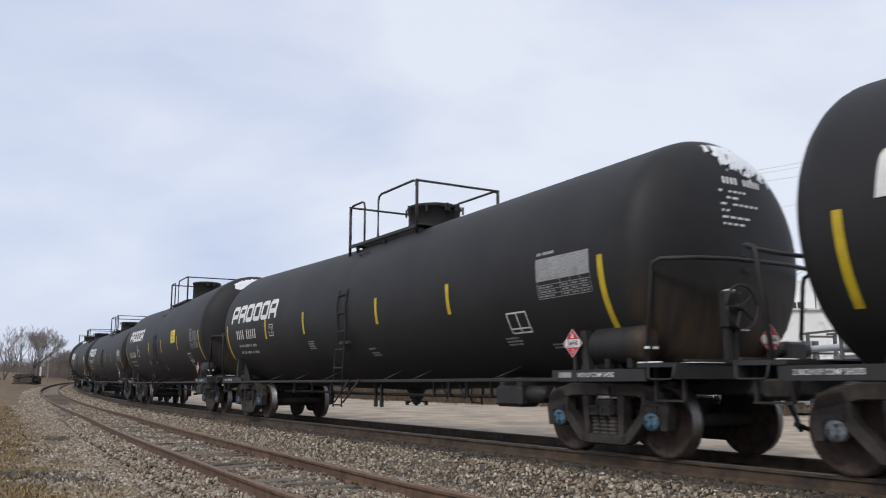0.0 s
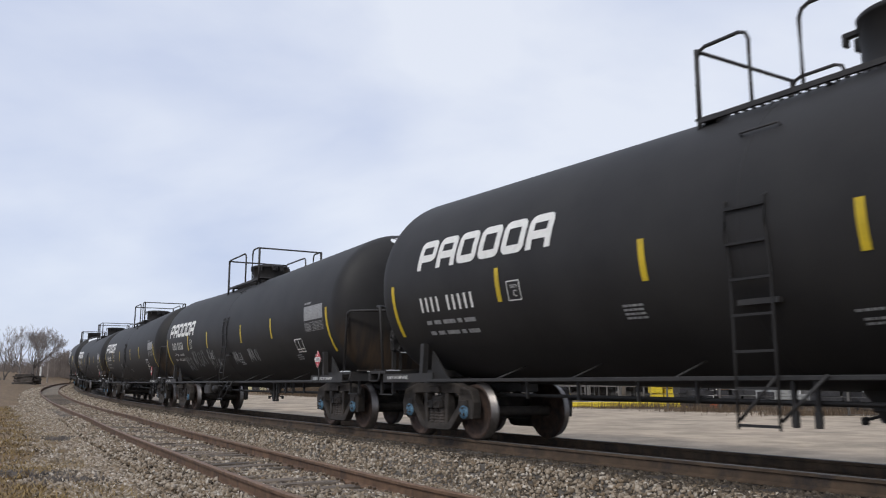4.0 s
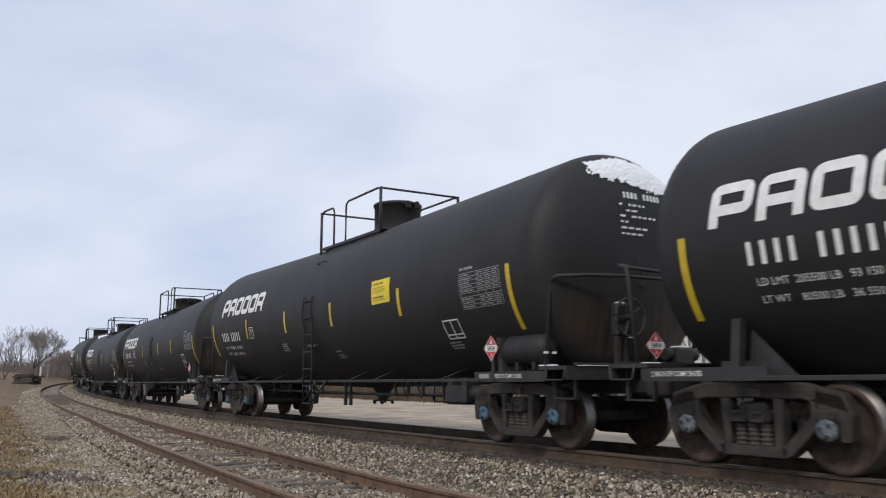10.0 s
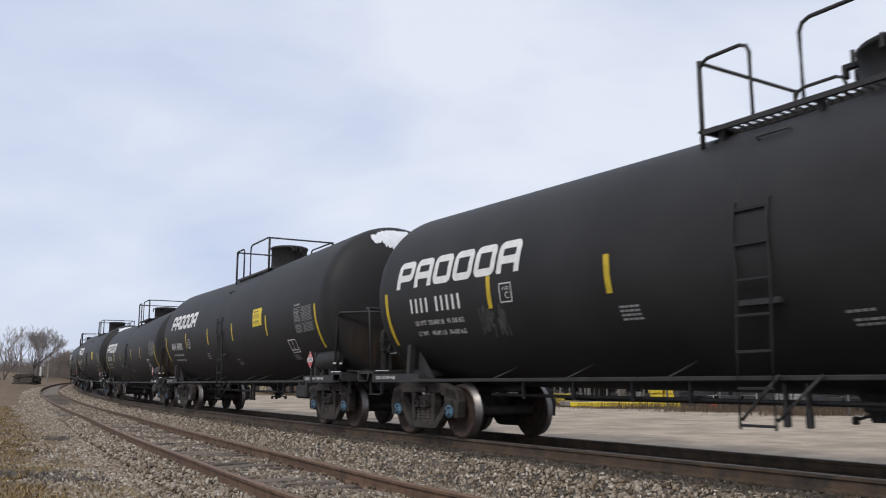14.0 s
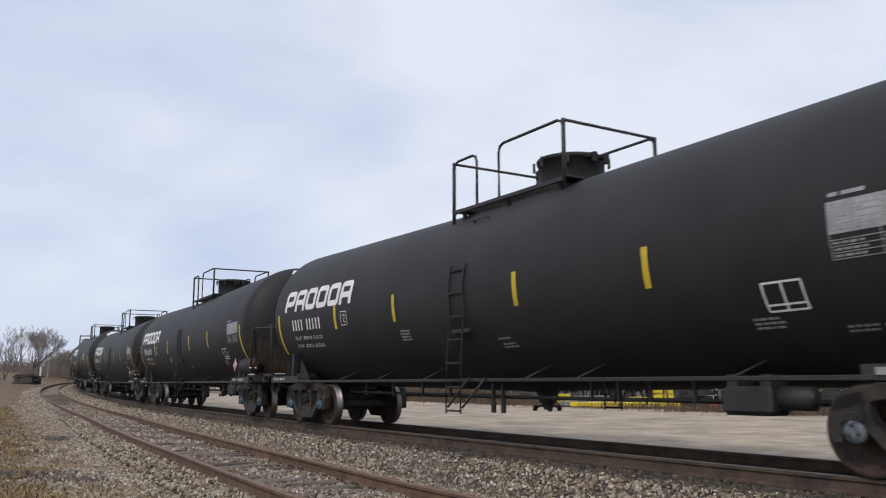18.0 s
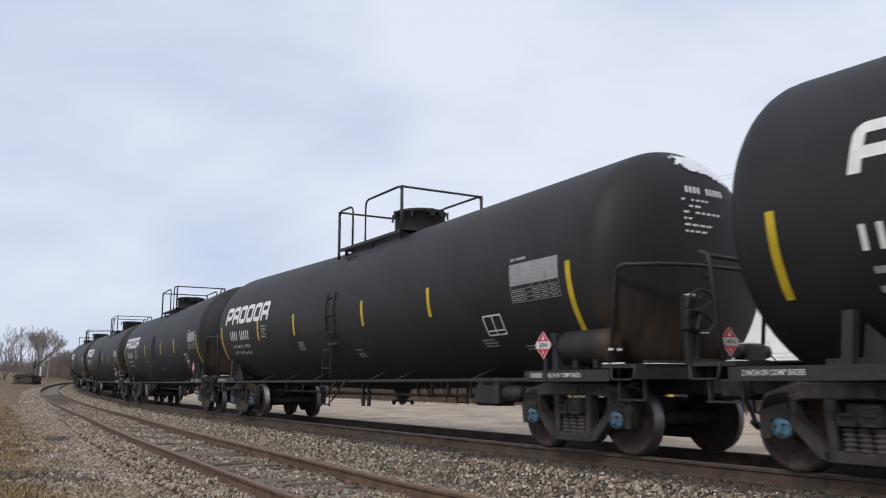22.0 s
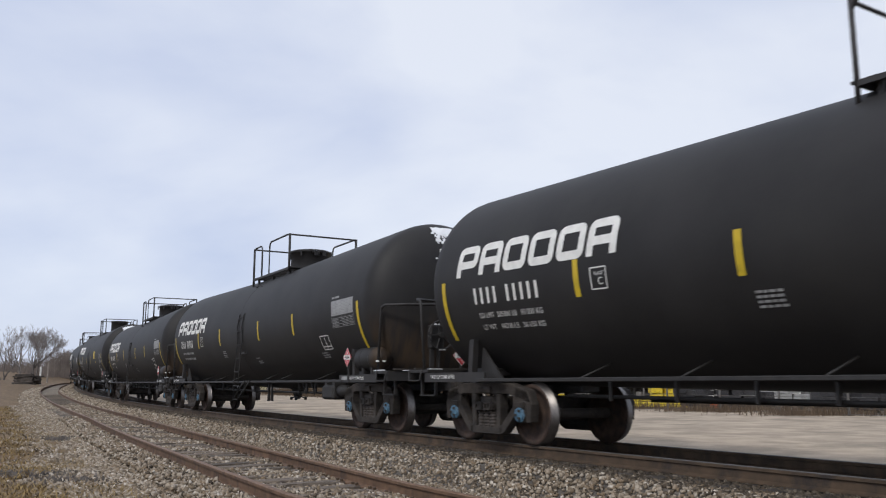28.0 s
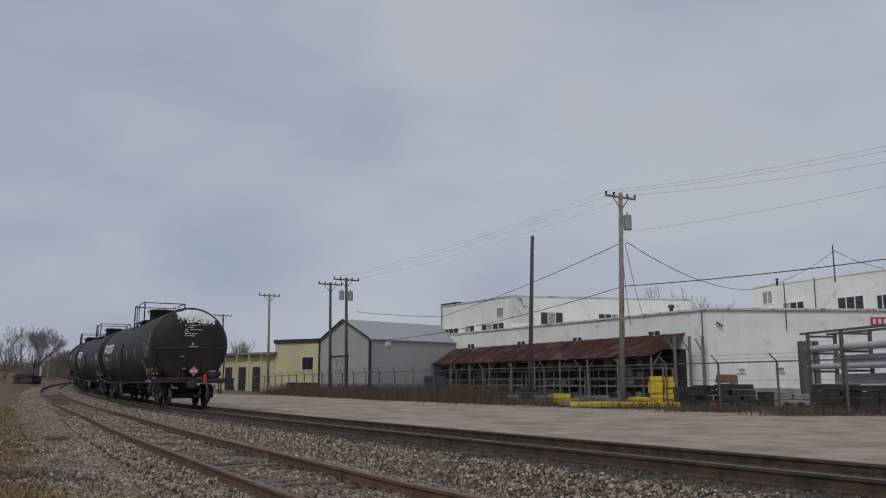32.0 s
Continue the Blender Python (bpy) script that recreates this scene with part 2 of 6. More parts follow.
def tube(bm, pts, r, seg=6):
    pts = [Vector(q) for q in pts]
    rings = []
    for i, q in enumerate(pts):
        d = (pts[min(i + 1, len(pts) - 1)] - pts[max(i - 1, 0)]).normalized()
        rot = d.to_track_quat("Z", "Y").to_matrix()
        rings.append([bm.verts.new(q + rot @ Vector((r * math.cos(t), r * math.sin(t), 0))) for t in (2 * math.pi * k / seg for k in range(seg))])
    for a, b in zip(rings, rings[1:]):
        for k in range(seg):
            bm.faces.new((a[k], a[(k + 1) % seg], b[(k + 1) % seg], b[k])).smooth = True
    bm.faces.new(rings[0][::-1])
    bm.faces.new(rings[-1])
    return bm


def lathe(bm, prof, axis="x", seg=48, origin=(0, 0, 0), mi=None):
    """Turns a profile of (along, radius) round an axis."""
    o = Vector(origin)
    rings = []
    for u, r in prof:
        ring = []
        for k in range(seg):
            t = 2 * math.pi * k / seg
            c, s = r * math.cos(t), r * math.sin(t)
            ring.append(bm.verts.new(o + Vector({"x": (u, c, s), "y": (c, u, s), "z": (c, s, u)}[axis])))
        rings.append(ring)
    for i, (a, b) in enumerate(zip(rings, rings[1:])):
        for k in range(seg):
            f = bm.faces.new((a[k], a[(k + 1) % seg], b[(k + 1) % seg], b[k]))
            f.smooth = True
            if mi:
                f.material_index = mi[i]
    for ring, n in ((rings[0], 0), (rings[-1], -1)):
        f = bm.faces.new(ring)
        if mi:
            f.material_index = mi[n]
    return bm


def prism(bm, poly, y0, y1, mi=0):
    """A polygon in x, z pushed from y0 to y1."""
    a = [bm.verts.new((x, y0, z)) for x, z in poly]
    b = [bm.verts.new((x, y1, z)) for x, z in poly]
    fs = [bm.faces.new(a), bm.faces.new(b[::-1])]
    n = len(poly)
    fs += [bm.faces.new((a[i], b[i], b[(i + 1) % n], a[(i + 1) % n])) for i in range(n)]
    for f in fs:
        f.material_index = mi
    return bm


def text_mesh(s, height, stretch=1.0, bold=0.0):
    """Flat outlines of a word, origin at its lower left: lists of points and faces."""
    cu = bpy.data.curves.new("word", "FONT")
    cu.body, cu.size, cu.resolution_u, cu.offset = s, height / 0.72, 2, bold
    ob = bpy.data.objects.new("word", cu)
    scene.collection.objects.link(ob)
    dg = bpy.context.evaluated_depsgraph_get()
    me = bpy.data.meshes.new_from_object(ob.evaluated_get(dg))
    vs = [(v.co.x * stretch, v.co.y) for v in me.vertices]
    fs = [tuple(q.vertices) for q in me.polygons]
    bpy.data.objects.remove(ob)
    bpy.data.curves.remove(cu)
    bpy.data.meshes.remove(me)
    return vs, fs


# ---- the line of the main track: s along it, a to the right of it ----
K_S = (-500, 6, 16, 30, 45, 60, 80, 110, 330)
K_V = (-0.0004, -0.0004, 0.0026, 0.0030, 0.0, 0.0004, 0.0024, 0.0048, 0.0048)
G_S = np.linspace(-420, 320, 3701)
_k = np.interp(G_S, K_S, K_V)
G_T = np.concatenate([[0], np.cumsum((_k[1:] + _k[:-1]) / 2) * 0.2])
G_T += -0.564 - np.interp(0, G_S, G_T)
G_X = np.concatenate([[0], np.cumsum((np.sin(G_T[1:]) + np.sin(G_T[:-1])) / 2) * 0.2])
G_Y = np.concatenate([[0], np.cumsum((np.cos(G_T[1:]) + np.cos(G_T[:-1])) / 2) * 0.2])
G_X += 10.451 - np.interp(0, G_S, G_X)
G_Y += 0.0 - np.interp(0, G_S, G_Y)


def rise(s):
    u = np.clip((s - 45) / 110, 0, 1)
    return 1.55 * u * u * (3 - 2 * u)


def on_track(s, a=0.0, z=0.0):
    t = np.interp(s, G_S, G_T)
    return Vector((np.interp(s, G_S, G_X) + a * math.cos(t), np.interp(s, G_S, G_Y) - a * math.sin(t), z + float(rise(s)) * math.exp(-(max(a - 3, 0) / 8) ** 2)))


def heading(s):
    return float(np.interp(s, G_S, G_T))


def siding(s):
    return float(np.interp(s, (-60, 0, 14, 20, 28, 36, 50, 68, 100, 300), (-4.9, -4.75, -4.66, -4.30, -3.92, -3.55, -3.35, -3.2, -3.1, -3.1)))


def strip(name, prof, s0, s1, step, material, kind="structure", label="", category="", rough_z=0.0, mid=lambda s: 0.0, parent=None):
    """A sheet along the track with the cross profile of (a, z)."""
    bm = bmesh.new()
    rows = []
    n = int((s1 - s0) / step)
    for i in range(n + 1):
        s = s0 + (s1 - s0) * i / n
        o = mid(s)
        row = []
        for a, z in prof:
            q = on_track(s, a + o, z)
            q.z += rough_z * noise.noise((q.x * 1.3, q.y * 1.3, 1.7))
            row.append(bm.verts.new(q))
        rows.append(row)
    for a, b in zip(rows, rows[1:]):
        for k in range(len(prof) - 1):
            bm.faces.new((a[k], a[k + 1], b[k + 1], b[k])).smooth = True
    ob = part(name, bm, material, parent)
    return tagged(ob, label, category, "", kind)


def rng(a, b, n):
    return [a + (b - a) * i / n for i in range(n + 1)]


# ---- ground, beds and rails ----
def ground_sheet():
    xs = np.concatenate([[-3000, -1500, -800, -450, -300, -220, -170], np.linspace(-140, 90, 116), [120, 170, 250, 400, 800, 1500, 3000]])
    ys = np.concatenate([[-3000, -1500, -800, -400, -200, -120, -70], np.linspace(-40, 220, 131), [260, 330, 450, 700, 1200, 2000, 3500]])
    pick = slice(0, len(G_S), 10)
    gx, gy, gs, gt = G_X[pick], G_Y[pick], G_S[pick], G_T[pick]
    vs = []
    for y in ys:
        d = (xs[:, None] - gx[None]) ** 2 + (y - gy[None]) ** 2
        i = d.argmin(1)
        a = (xs - gx[i]) * np.cos(gt[i]) - (y - gy[i]) * np.sin(gt[i])
        for x, k, aa in zip(xs, i, a):
            near = math.exp(-(aa / 25) ** 2)
            z = -0.62 + float(rise(gs[k])) * near
            if aa < -6:
                z += 0.10 * noise.noise((x * 0.35, y * 0.35, 0)) + 0.16
                w = min(max((y - 38) / 60, 0), 1) * min(max((-aa - 7) / 14, 0), 1)
                z += 2.6 * w * w * (3 - 2 * w) * (1 if abs(x) < 400 else 0.6)
            vs.append((float(x), float(y), z))
    nx, ny = len(xs), len(ys)
    fs = [(j * nx + i, j * nx + i + 1, (j + 1) * nx + i + 1, (j + 1) * nx + i) for j in range(ny - 1) for i in range(nx - 1)]
    me = bpy.data.meshes.new("ground")
    me.from_pydata(vs, [], fs)
    me.polygons.foreach_set("use_smooth", [True] * len(fs))
    me.materials.append(M_DIRT)
    tagged(new("ground", me), "brown dirt ground with dead winter grass", "ground", kind="structure")


ground_sheet()
strip("ballast_bed", [(-3.3, -0.66), (-2.4, -0.50), (-1.75, -0.215), (-1.2, -0.20), (1.2, -0.20), (1.75, -0.215), (2.5, -0.34), (3.2, -0.5)], -340, 300, 1.0, M_MAINBAL,
      label="grey crushed-stone bed of the main track", category="ballast", rough_z=0.03)
strip("siding_bed", [(-2.9, -0.72), (-2.0, -0.52), (-1.4, -0.42), (1.4, -0.42), (1.9, -0.47), (2.6, -0.62)], -60, 260, 0.8, M_BALLAST,
      label="grey stone bed of the siding track", category="ballast", rough_z=0.03, mid=siding)
strip("gravel_lot", [(2.2, -0.40), (3.2, -0.29)] + [(a, -0.26) for a in (5, 8, 12, 16, 20, 23.6)] + [(24.6, -0.3)], -120, 200, 1.5, M_LOT,
      label="pale packed gravel road beside the track", category="road", rough_z=0.05)
strip("yard_ground", [(24.2, -0.33), (25, -0.24), (40, -0.22), (70, -0.2), (150, -0.2)], -120, 220, 4, M_YARD, label="dark dirt of the storage yard", category="ground", rough_z=0.05)

RAIL = [(-0.07, -0.18), (0.07, -0.18), (0.07, -0.165), (0.012, -0.14), (0.012, -0.05), (0.036, -0.04), (0.036, -0.008), (0.028, 0.0), (-0.028, 0.0), (-0.036, -0.008), (-0.036, -0.04), (-0.012, -0.05), (-0.012, -0.14), (-0.07, -0.165)]


def rail(name, parent, mid, z, s0, s1, step, label, head):
    bm = bmesh.new()
    rows = []
    n = int((s1 - s0) / step)
    for i in range(n + 1):
        s = s0 + (s1 - s0) * i / n
        rows.append([bm.verts.new(on_track(s, mid(s) + a, z + h)) for a, h in RAIL])
    m = len(RAIL)
    for a, b in zip(rows, rows[1:]):
        for k in range(m):
            f = bm.faces.new((a[k], a[(k + 1) % m], b[(k + 1) % m], b[k]))
            f.material_index = 1 if k in (6, 7, 8) else 0
    return part(name, bm, [M_SIDERAIL if head is M_SIDETOP else M_RAIL, head], parent, label)


main_track = thing("main_track", "main railway track with rusty steel rails on dark ties", "railway track")
side_track = thing("siding_track", "siding track with rusty rails and weathered wooden ties", "railway track")
for a in (-0.755, 0.755):
    rail("rail", main_track, lambda s, a=a: a, 0.0, -330, 290, 1.0, "brown rusty rail with a worn bright head", M_RAILTOP)
    rail("rail", side_track, lambda s, a=a: siding(s) + a, -0.20, -50, 250, 1.0, "dark rusty rail", M_SIDETOP)


def tie_mesh(name, material, seed):
    r = random.Random(seed)
    bm = bmesh.new()
    box(bm, (0, 0, -0.09), (0.23, 2.6, 0.18), bevel=0.012)
    bmesh.ops.subdivide_edges(bm, edges=[e for e in bm.edges if abs(e.verts[0].co.y - e.verts[1].co.y) > 1], cuts=4)
    for v in bm.verts:
        v.co += Vector((r.uniform(-0.012, 0.012), 0, r.uniform(-0.012, 0.006)))
    me = bpy.data.meshes.new(name)
    bm.to_mesh(me)
    bm.free()
    me.materials.append(material)
    return me


def ties():
    r = random.Random(5)
    side = [tie_mesh("tie", M_TIE, i) for i in range(4)]
    dark = [tie_mesh("tie", M_DARKTIE, i) for i in range(3)]
    plate = bmesh.new()
    box(plate, (0, 0, 0.005), (0.2, 0.3, 0.016), bevel=0.004)
    for dx in (-0.06, 0.06):
        for dy in (-0.095, 0.095):
            box(plate, (dx, dy, 0.03), (0.03, 0.035, 0.035))
    pm = bpy.data.meshes.new("tie_plate")
    plate.to_mesh(pm)
    plate.free()
    pm.materials.append(M_RAIL)
    for i in range(150):
        s = 4 + 0.52 * i + r.uniform(-0.04, 0.04)
        o = new("tie", side[i % 4])
        o.parent = side_track
        q = on_track(s, siding(s) + r.uniform(-0.05, 0.05), -0.350)
        o.matrix_local = Matrix.Translation(q) @ pose(0, 0, 0, 0, r.uniform(-1, 1), math.degrees(math.pi / 2 - heading(s)) + r.uniform(-2, 2))
        if i < 60:
            for a in (-0.755, 0.755):
                p = new("tie_plate", pm)
                p.parent = side_track
                p.matrix_local = Matrix.Translation(on_track(s, siding(s) + a, -0.37)) @ pose(0, 0, 0, 0, 0, math.degrees(math.pi / 2 - heading(s)))
    for i in range(130):
        s = 4 + 0.52 * i + r.uniform(-0.03, 0.03)
        o = new("tie", dark[i % 3])
        o.parent = main_track
        q = on_track(s, r.uniform(-0.04, 0.04), -0.176)
        o.matrix_local = Matrix.Translation(q) @ pose(0, 0, 0, 0, 0, math.degrees(math.pi / 2 - heading(s)) + r.uniform(-1, 1))


def scatter_mesh(name, verts, faces, places, material, label, category):
    """Many small pieces in one mesh. places: arrays of position, scale and turning matrices."""
    pos, sc, rot = places
    v = np.einsum("nij,kj->nki", rot, verts) * sc[:, None, :] + pos[:, None, :]
    n, k = v.shape[:2]
    f = (np.array(faces)[None] + (np.arange(n) * k)[:, None, None]).reshape(-1, 3)
    me = bpy.data.meshes.new(name)
    me.vertices.add(n * k)
    me.vertices.foreach_set("co", v.reshape(-1).astype(np.float32))
    me.loops.add(f.size)
    me.loops.foreach_set("vertex_index", f.reshape(-1).astype(np.int32))
    me.polygons.add(len(f))
    me.polygons.foreach_set("loop_start", np.arange(0, f.size, 3, dtype=np.int32))
    me.update(calc_edges=True)
    me.materials.append(material)
    return tagged(new(name, me), label, category, "", "stuff")


def turns(n, g):
    q = g.normal(size=(n, 4))
    q /= np.linalg.norm(q, axis=1)[:, None]
    w, x, y, z = q.T
    return np.stack([1 - 2 * (y * y + z * z), 2 * (x * y - z * w), 2 * (x * z + y * w), 2 * (x * y + z * w), 1 - 2 * (x * x + z * z), 2 * (y * z - x * w), 2 * (x * z - y * w), 2 * (y * z + x * w), 1 - 2 * (x * x + y * y)], 1).reshape(n, 3, 3)


def track_points(s, a, z):
    t = np.interp(s, G_S, G_T)
    return np.stack([np.interp(s, G_S, G_X) + a * np.cos(t), np.interp(s, G_S, G_Y) - a * np.sin(t), z + rise(s)], 1)


def dirt_z(s, a):
    """Height of the dirt beside the siding, above the line's own rise."""
    p = track_points(s, a, np.zeros(len(s)))
    w = np.clip((p[:, 1] - 38) / 60, 0, 1) * np.clip((-a - 7) / 14, 0, 1)
    hump = np.array([noise.noise((x * 0.35, y * 0.35, 0)) for x, y in p[:, :2]])
    return np.where(a < -6.3, -0.46 + 0.10 * hump + 2.6 * w * w * (3 - 2 * w) - rise(s) * (1 - np.exp(-(a / 25) ** 2)), -0.62)


def stones():
    g = np.random.default_rng(3)
    octa = np.array([(0.9, 0.9, 0.55), (-0.8, 0.7, 0.6), (-0.9, -0.75, 0.3), (0.75, -0.9, 0.65), (0.8, 0.75, -0.6), (-0.9, 0.9, -0.5), (-0.7, -0.8, -0.65), (0.95, -0.7, -0.4)]) * 0.78
    fs = [(0, 1, 2), (0, 2, 3), (4, 7, 6), (4, 6, 5), (0, 4, 5), (0, 5, 1), (1, 5, 6), (1, 6, 2), (2, 6, 7), (2, 7, 3), (3, 7, 4), (3, 4, 0)]

    def lay(name, n, s_lo, s_hi, power, a_of, z_of, label, size=(0.018, 0.042), stone=None):
        s = s_lo + (s_hi - s_lo) * g.random(n) ** power
        a, z = a_of(s, n), None
        z = z_of(s, a)
        if "siding" in label or "stray" in label:
            z = np.maximum(z, dirt_z(s, a) + 0.008)
        pos = track_points(s, a, z)
        sc = g.uniform(*size, size=(n, 1)) * g.uniform(0.5, 1.35, size=(n, 3)) * (1 + np.clip((s[:, None] - 20) / 50, 0, 0.8))
        scatter_mesh(name, octa, fs, (pos, sc, turns(n, g)), stone or M_STONE, label, "ballast")

    S_, A_ = (-60, 0, 14, 20, 28, 36, 50, 68, 100, 300), (-4.9, -4.75, -4.66, -4.30, -3.92, -3.55, -3.35, -3.2, -3.1, -3.1)

    def bed_z(s, a):
        m = np.interp(a, (-3.3, -2.4, -1.75, 1.75), (-0.66, -0.50, -0.215, -0.20))
        o = a - np.interp(s, S_, A_)
        k = np.interp(o, (-2.9, -2.0, -1.4, 1.4, 1.9, 2.6), (-0.72, -0.52, -0.42, -0.42, -0.47, -0.62))
        return np.maximum(np.maximum(m, k), -0.60)

    def ragged(s, a):
        return 0.45 * np.sin(s * 1.7 + 2 * np.sin(a * 2.1)) + 0.3 * np.sin(s * 4.1)

    lay("ballast_stones", 38000, 7, 62, 1.9, lambda s, n: -1.35 - 1.95 * g.random(n) ** 0.85 + 0.25 * ragged(s, g.random(n)) * g.random(n), lambda s, a: bed_z(s, a) + 0.012, "loose grey ballast stones beside the main track")
    lay("ballast_stones", 15000, 7, 62, 1.9, lambda s, n: -0.83 - 0.85 * g.random(n), lambda s, a: bed_z(s, a) + 0.014, "dark ballast stones along the main rail", stone=M_DARKSTONE)
    lay("ballast_stones", 7000, 8, 34, 1.4, lambda s, n: g.uniform(-0.7, 0.7, n), lambda s, a: -0.2 + g.uniform(-0.01, 0.015, len(s)), "dark ballast stones between the main rails", stone=M_DARKSTONE)
    lay("ballast_stones", 34000, 9, 58, 1.9, lambda s, n: np.interp(s, S_, A_) + g.uniform(-0.71, 0.71, n), lambda s, a: -0.392 + 0.025 * np.sin(s * 2.3 + a * 3) + g.uniform(-0.03, 0.025, len(s)), "grey ballast stones between the siding ties")
    lay("ballast_stones", 60000, 8, 62, 2.0, lambda s, n: np.interp(s, S_, A_) - 0.82 - np.abs(1.85 * g.random(n) ** 1.25 + ragged(s, g.random(n)) * g.random(n)), lambda s, a: np.maximum(bed_z(s, a), -0.52) + 0.01, "pale grey ballast stones spilling beside the siding")
    lay("scattered_stones", 4500, 8, 45, 1.5, lambda s, n: np.interp(s, S_, A_) - 2.3 - 6.0 * g.random(n) ** 1.8, lambda s, a: np.full(len(s), -0.485), "stray stones in the dirt", (0.012, 0.03))
    lay("ballast_stones", 9000, 8, 40, 1.8, lambda s, n: np.interp(s, S_, A_) - g.uniform(0.84, 1.5, n), lambda s, a: np.full(len(s), -0.335) + g.uniform(-0.03, 0.012, len(s)), "pale stones heaped over the tie ends of the siding")
    lay("ballast_stones", 9000, 52, 112, 1.5, lambda s, n: np.interp(s, S_, A_) - 0.8 - 1.5 * g.random(n) ** 1.5, lambda s, a: np.maximum(bed_z(s, a), -0.52) + 0.02, "pale ballast stones beside the far siding", (0.035, 0.06))
    lay("ballast_stones", 9000, 52, 112, 1.5, lambda s, n: np.interp(s, S_, A_) + 0.8 + 1.2 * g.random(n), lambda s, a: np.maximum(bed_z(s, a), -0.52) + 0.02, "pale ballast stones between the far tracks by the siding", (0.035, 0.06))
    lay("roadside_gravel", 5000, 8, 40, 1.3, lambda s, n: g.uniform(0.9, 2.5, n), lambda s, a: np.interp(a, (1.0, 1.75, 2.5, 3.2, 4.5), (-0.2, -0.21, -0.33, -0.29, -0.255)), "small gravel along the edge of the road", (0.008, 0.02))


def dry_grass():
    g = np.random.default_rng(8)
    n = 150000
    s = 8 + 52 * g.random(n) ** 2.0
    a = np.interp(s, (0, 14, 20, 36, 68), (-6.5, -6.3, -6.0, -5.4, -4.9)) - 10 * g.random(n) ** 1.3 + 0.5 * np.sin(s * 0.9)
    s, a = np.concatenate([s, 8 + 9 * g.random(30000)]), np.concatenate([a, -7.6 - 4 * g.random(30000)])
    keep = np.array([noise.noise((x * 0.5, y * 0.7, 3.1)) > -0.35 for x, y in zip(s, a)])
    s, a = s[keep], a[keep]
    n = len(s)
    blade = np.array([(-0.5, 0, 0), (0.5, 0, 0), (0.25, 0.35, 0.6), (-0.25, 0.35, 0.6), (0, 1.0, 1.0)])
    fs = [(0, 1, 2), (0, 2, 3), (3, 2, 4)]
    an = g.uniform(0, 2 * np.pi, n)
    rot = np.zeros((n, 3, 3))
    rot[:, 0, 0], rot[:, 0, 1], rot[:, 1, 0], rot[:, 1, 1], rot[:, 2, 2] = np.cos(an), -np.sin(an), np.sin(an), np.cos(an), 1
    ln = g.uniform(0.05, 0.17, n)
    sc = np.stack([g.uniform(0.008, 0.02, n), ln, ln * g.uniform(0.25, 0.8, n)], 1)
    v = blade[None] * sc[:, None, :]
    v = np.einsum("nij,nkj->nki", rot, v) + track_points(s, a, np.maximum(dirt_z(s, a), -0.52) - 0.01)[:, None, :]
    k = 5
    f = (np.array(fs)[None] + (np.arange(n) * k)[:, None, None]).reshape(-1, 3)
    me = bpy.data.meshes.new("dry_grass")
    me.vertices.add(n * k)
    me.vertices.foreach_set("co", v.reshape(-1).astype(np.float32))
    me.loops.add(f.size)
    me.loops.foreach_set("vertex_index", f.reshape(-1).astype(np.int32))
    me.polygons.add(len(f))
    me.polygons.foreach_set("loop_start", np.arange(0, f.size, 3, dtype=np.int32))
    me.update(calc_edges=True)
    me.materials.append(M_STRAW)
    tagged(new("dry_grass", me), "flattened tan dead grass beside the siding", "grass", kind="stuff")


# ---- tank cars ----
ZC, RT, SL = 2.41, 1.62, 0.0138
# two builds of car: long and slim, short and stout; the tank of each falls slightly from its ends to its middle
SLIM = dict(zc=2.407, r=1.617, slope=0.0138, rear=8.25, front=7.86, tc=14.72, length=18.9, rail=4.84, top=4.56, ladder=(0.02, -0.40),
            stripes=((7.72, 1.612, 2.523), (4.52, 2.035, 2.52), (1.96, 2.03, 2.52), (-1.73, 2.03, 2.52), (-4.33, 2.03, 2.52), (-8.02, 1.60, 2.52)),
            logo=(7.34, 2.565, 3.64, 0.49), table=(-6.71, -7.81), frame=(-5.85, -6.31), plate=(4.24, 3.96), number=(6.88, 2.12), placard=-7.32)
STOUT = dict(zc=2.545, r=1.715, slope=0.0148, rear=7.99, front=7.62, tc=14.02, length=18.2, rail=5.0, top=4.92, ladder=(0.15, -0.34),
             stripes=((7.41, 1.74, 2.612), (4.275, 2.10, 2.595), (1.376, 2.105, 2.60), (-1.336, 2.10, 2.585), (-4.37, 2.105, 2.595), (-7.74, 1.69, 2.62)),
             logo=(6.57, 2.80, 3.58, 0.51), table=(-6.43, -7.53), frame=(-5.68, -6.15), plate=(4.05, 3.76), number=(6.52, 2.10), placard=-7.0)


def use(spec):
    global ZC, RT, SL
    ZC, RT, SL = spec["zc"], spec["r"], spec["slope"]
    return spec


SP = SLIM
HEAD_REAR, HEAD_FRONT = 0.62, 0.68


def axis_z(x):
    """Height of the tank's axis at x: it falls to the middle."""
    return ZC + SL * abs(x)


def bulge(r, depth):
    """How far the dished end stands out at r from its middle."""
    return depth * max(0.0, 1 - (min(r, RT) / RT) ** 2.5) ** 0.4


def head_prof(x, depth):
    return [(x + bulge(RT * math.sin(t), depth), max(RT * math.sin(t), 0.02)) for t in rng(math.pi / 2, 0, 16)]


def rear_x(y, z):
    return -SP["rear"] - bulge(math.hypot(y, z - axis_z(SP["rear"] + 0.4)), HEAD_REAR)


def wrap(u, v, lift=0.006, side=1):
    """From a sheet (u towards the front of the car, v up from the tank's waist) onto the shell."""
    t = v / RT
    return (u, side * (RT + lift) * math.cos(t), axis_z(u) + (RT + lift) * math.sin(t))


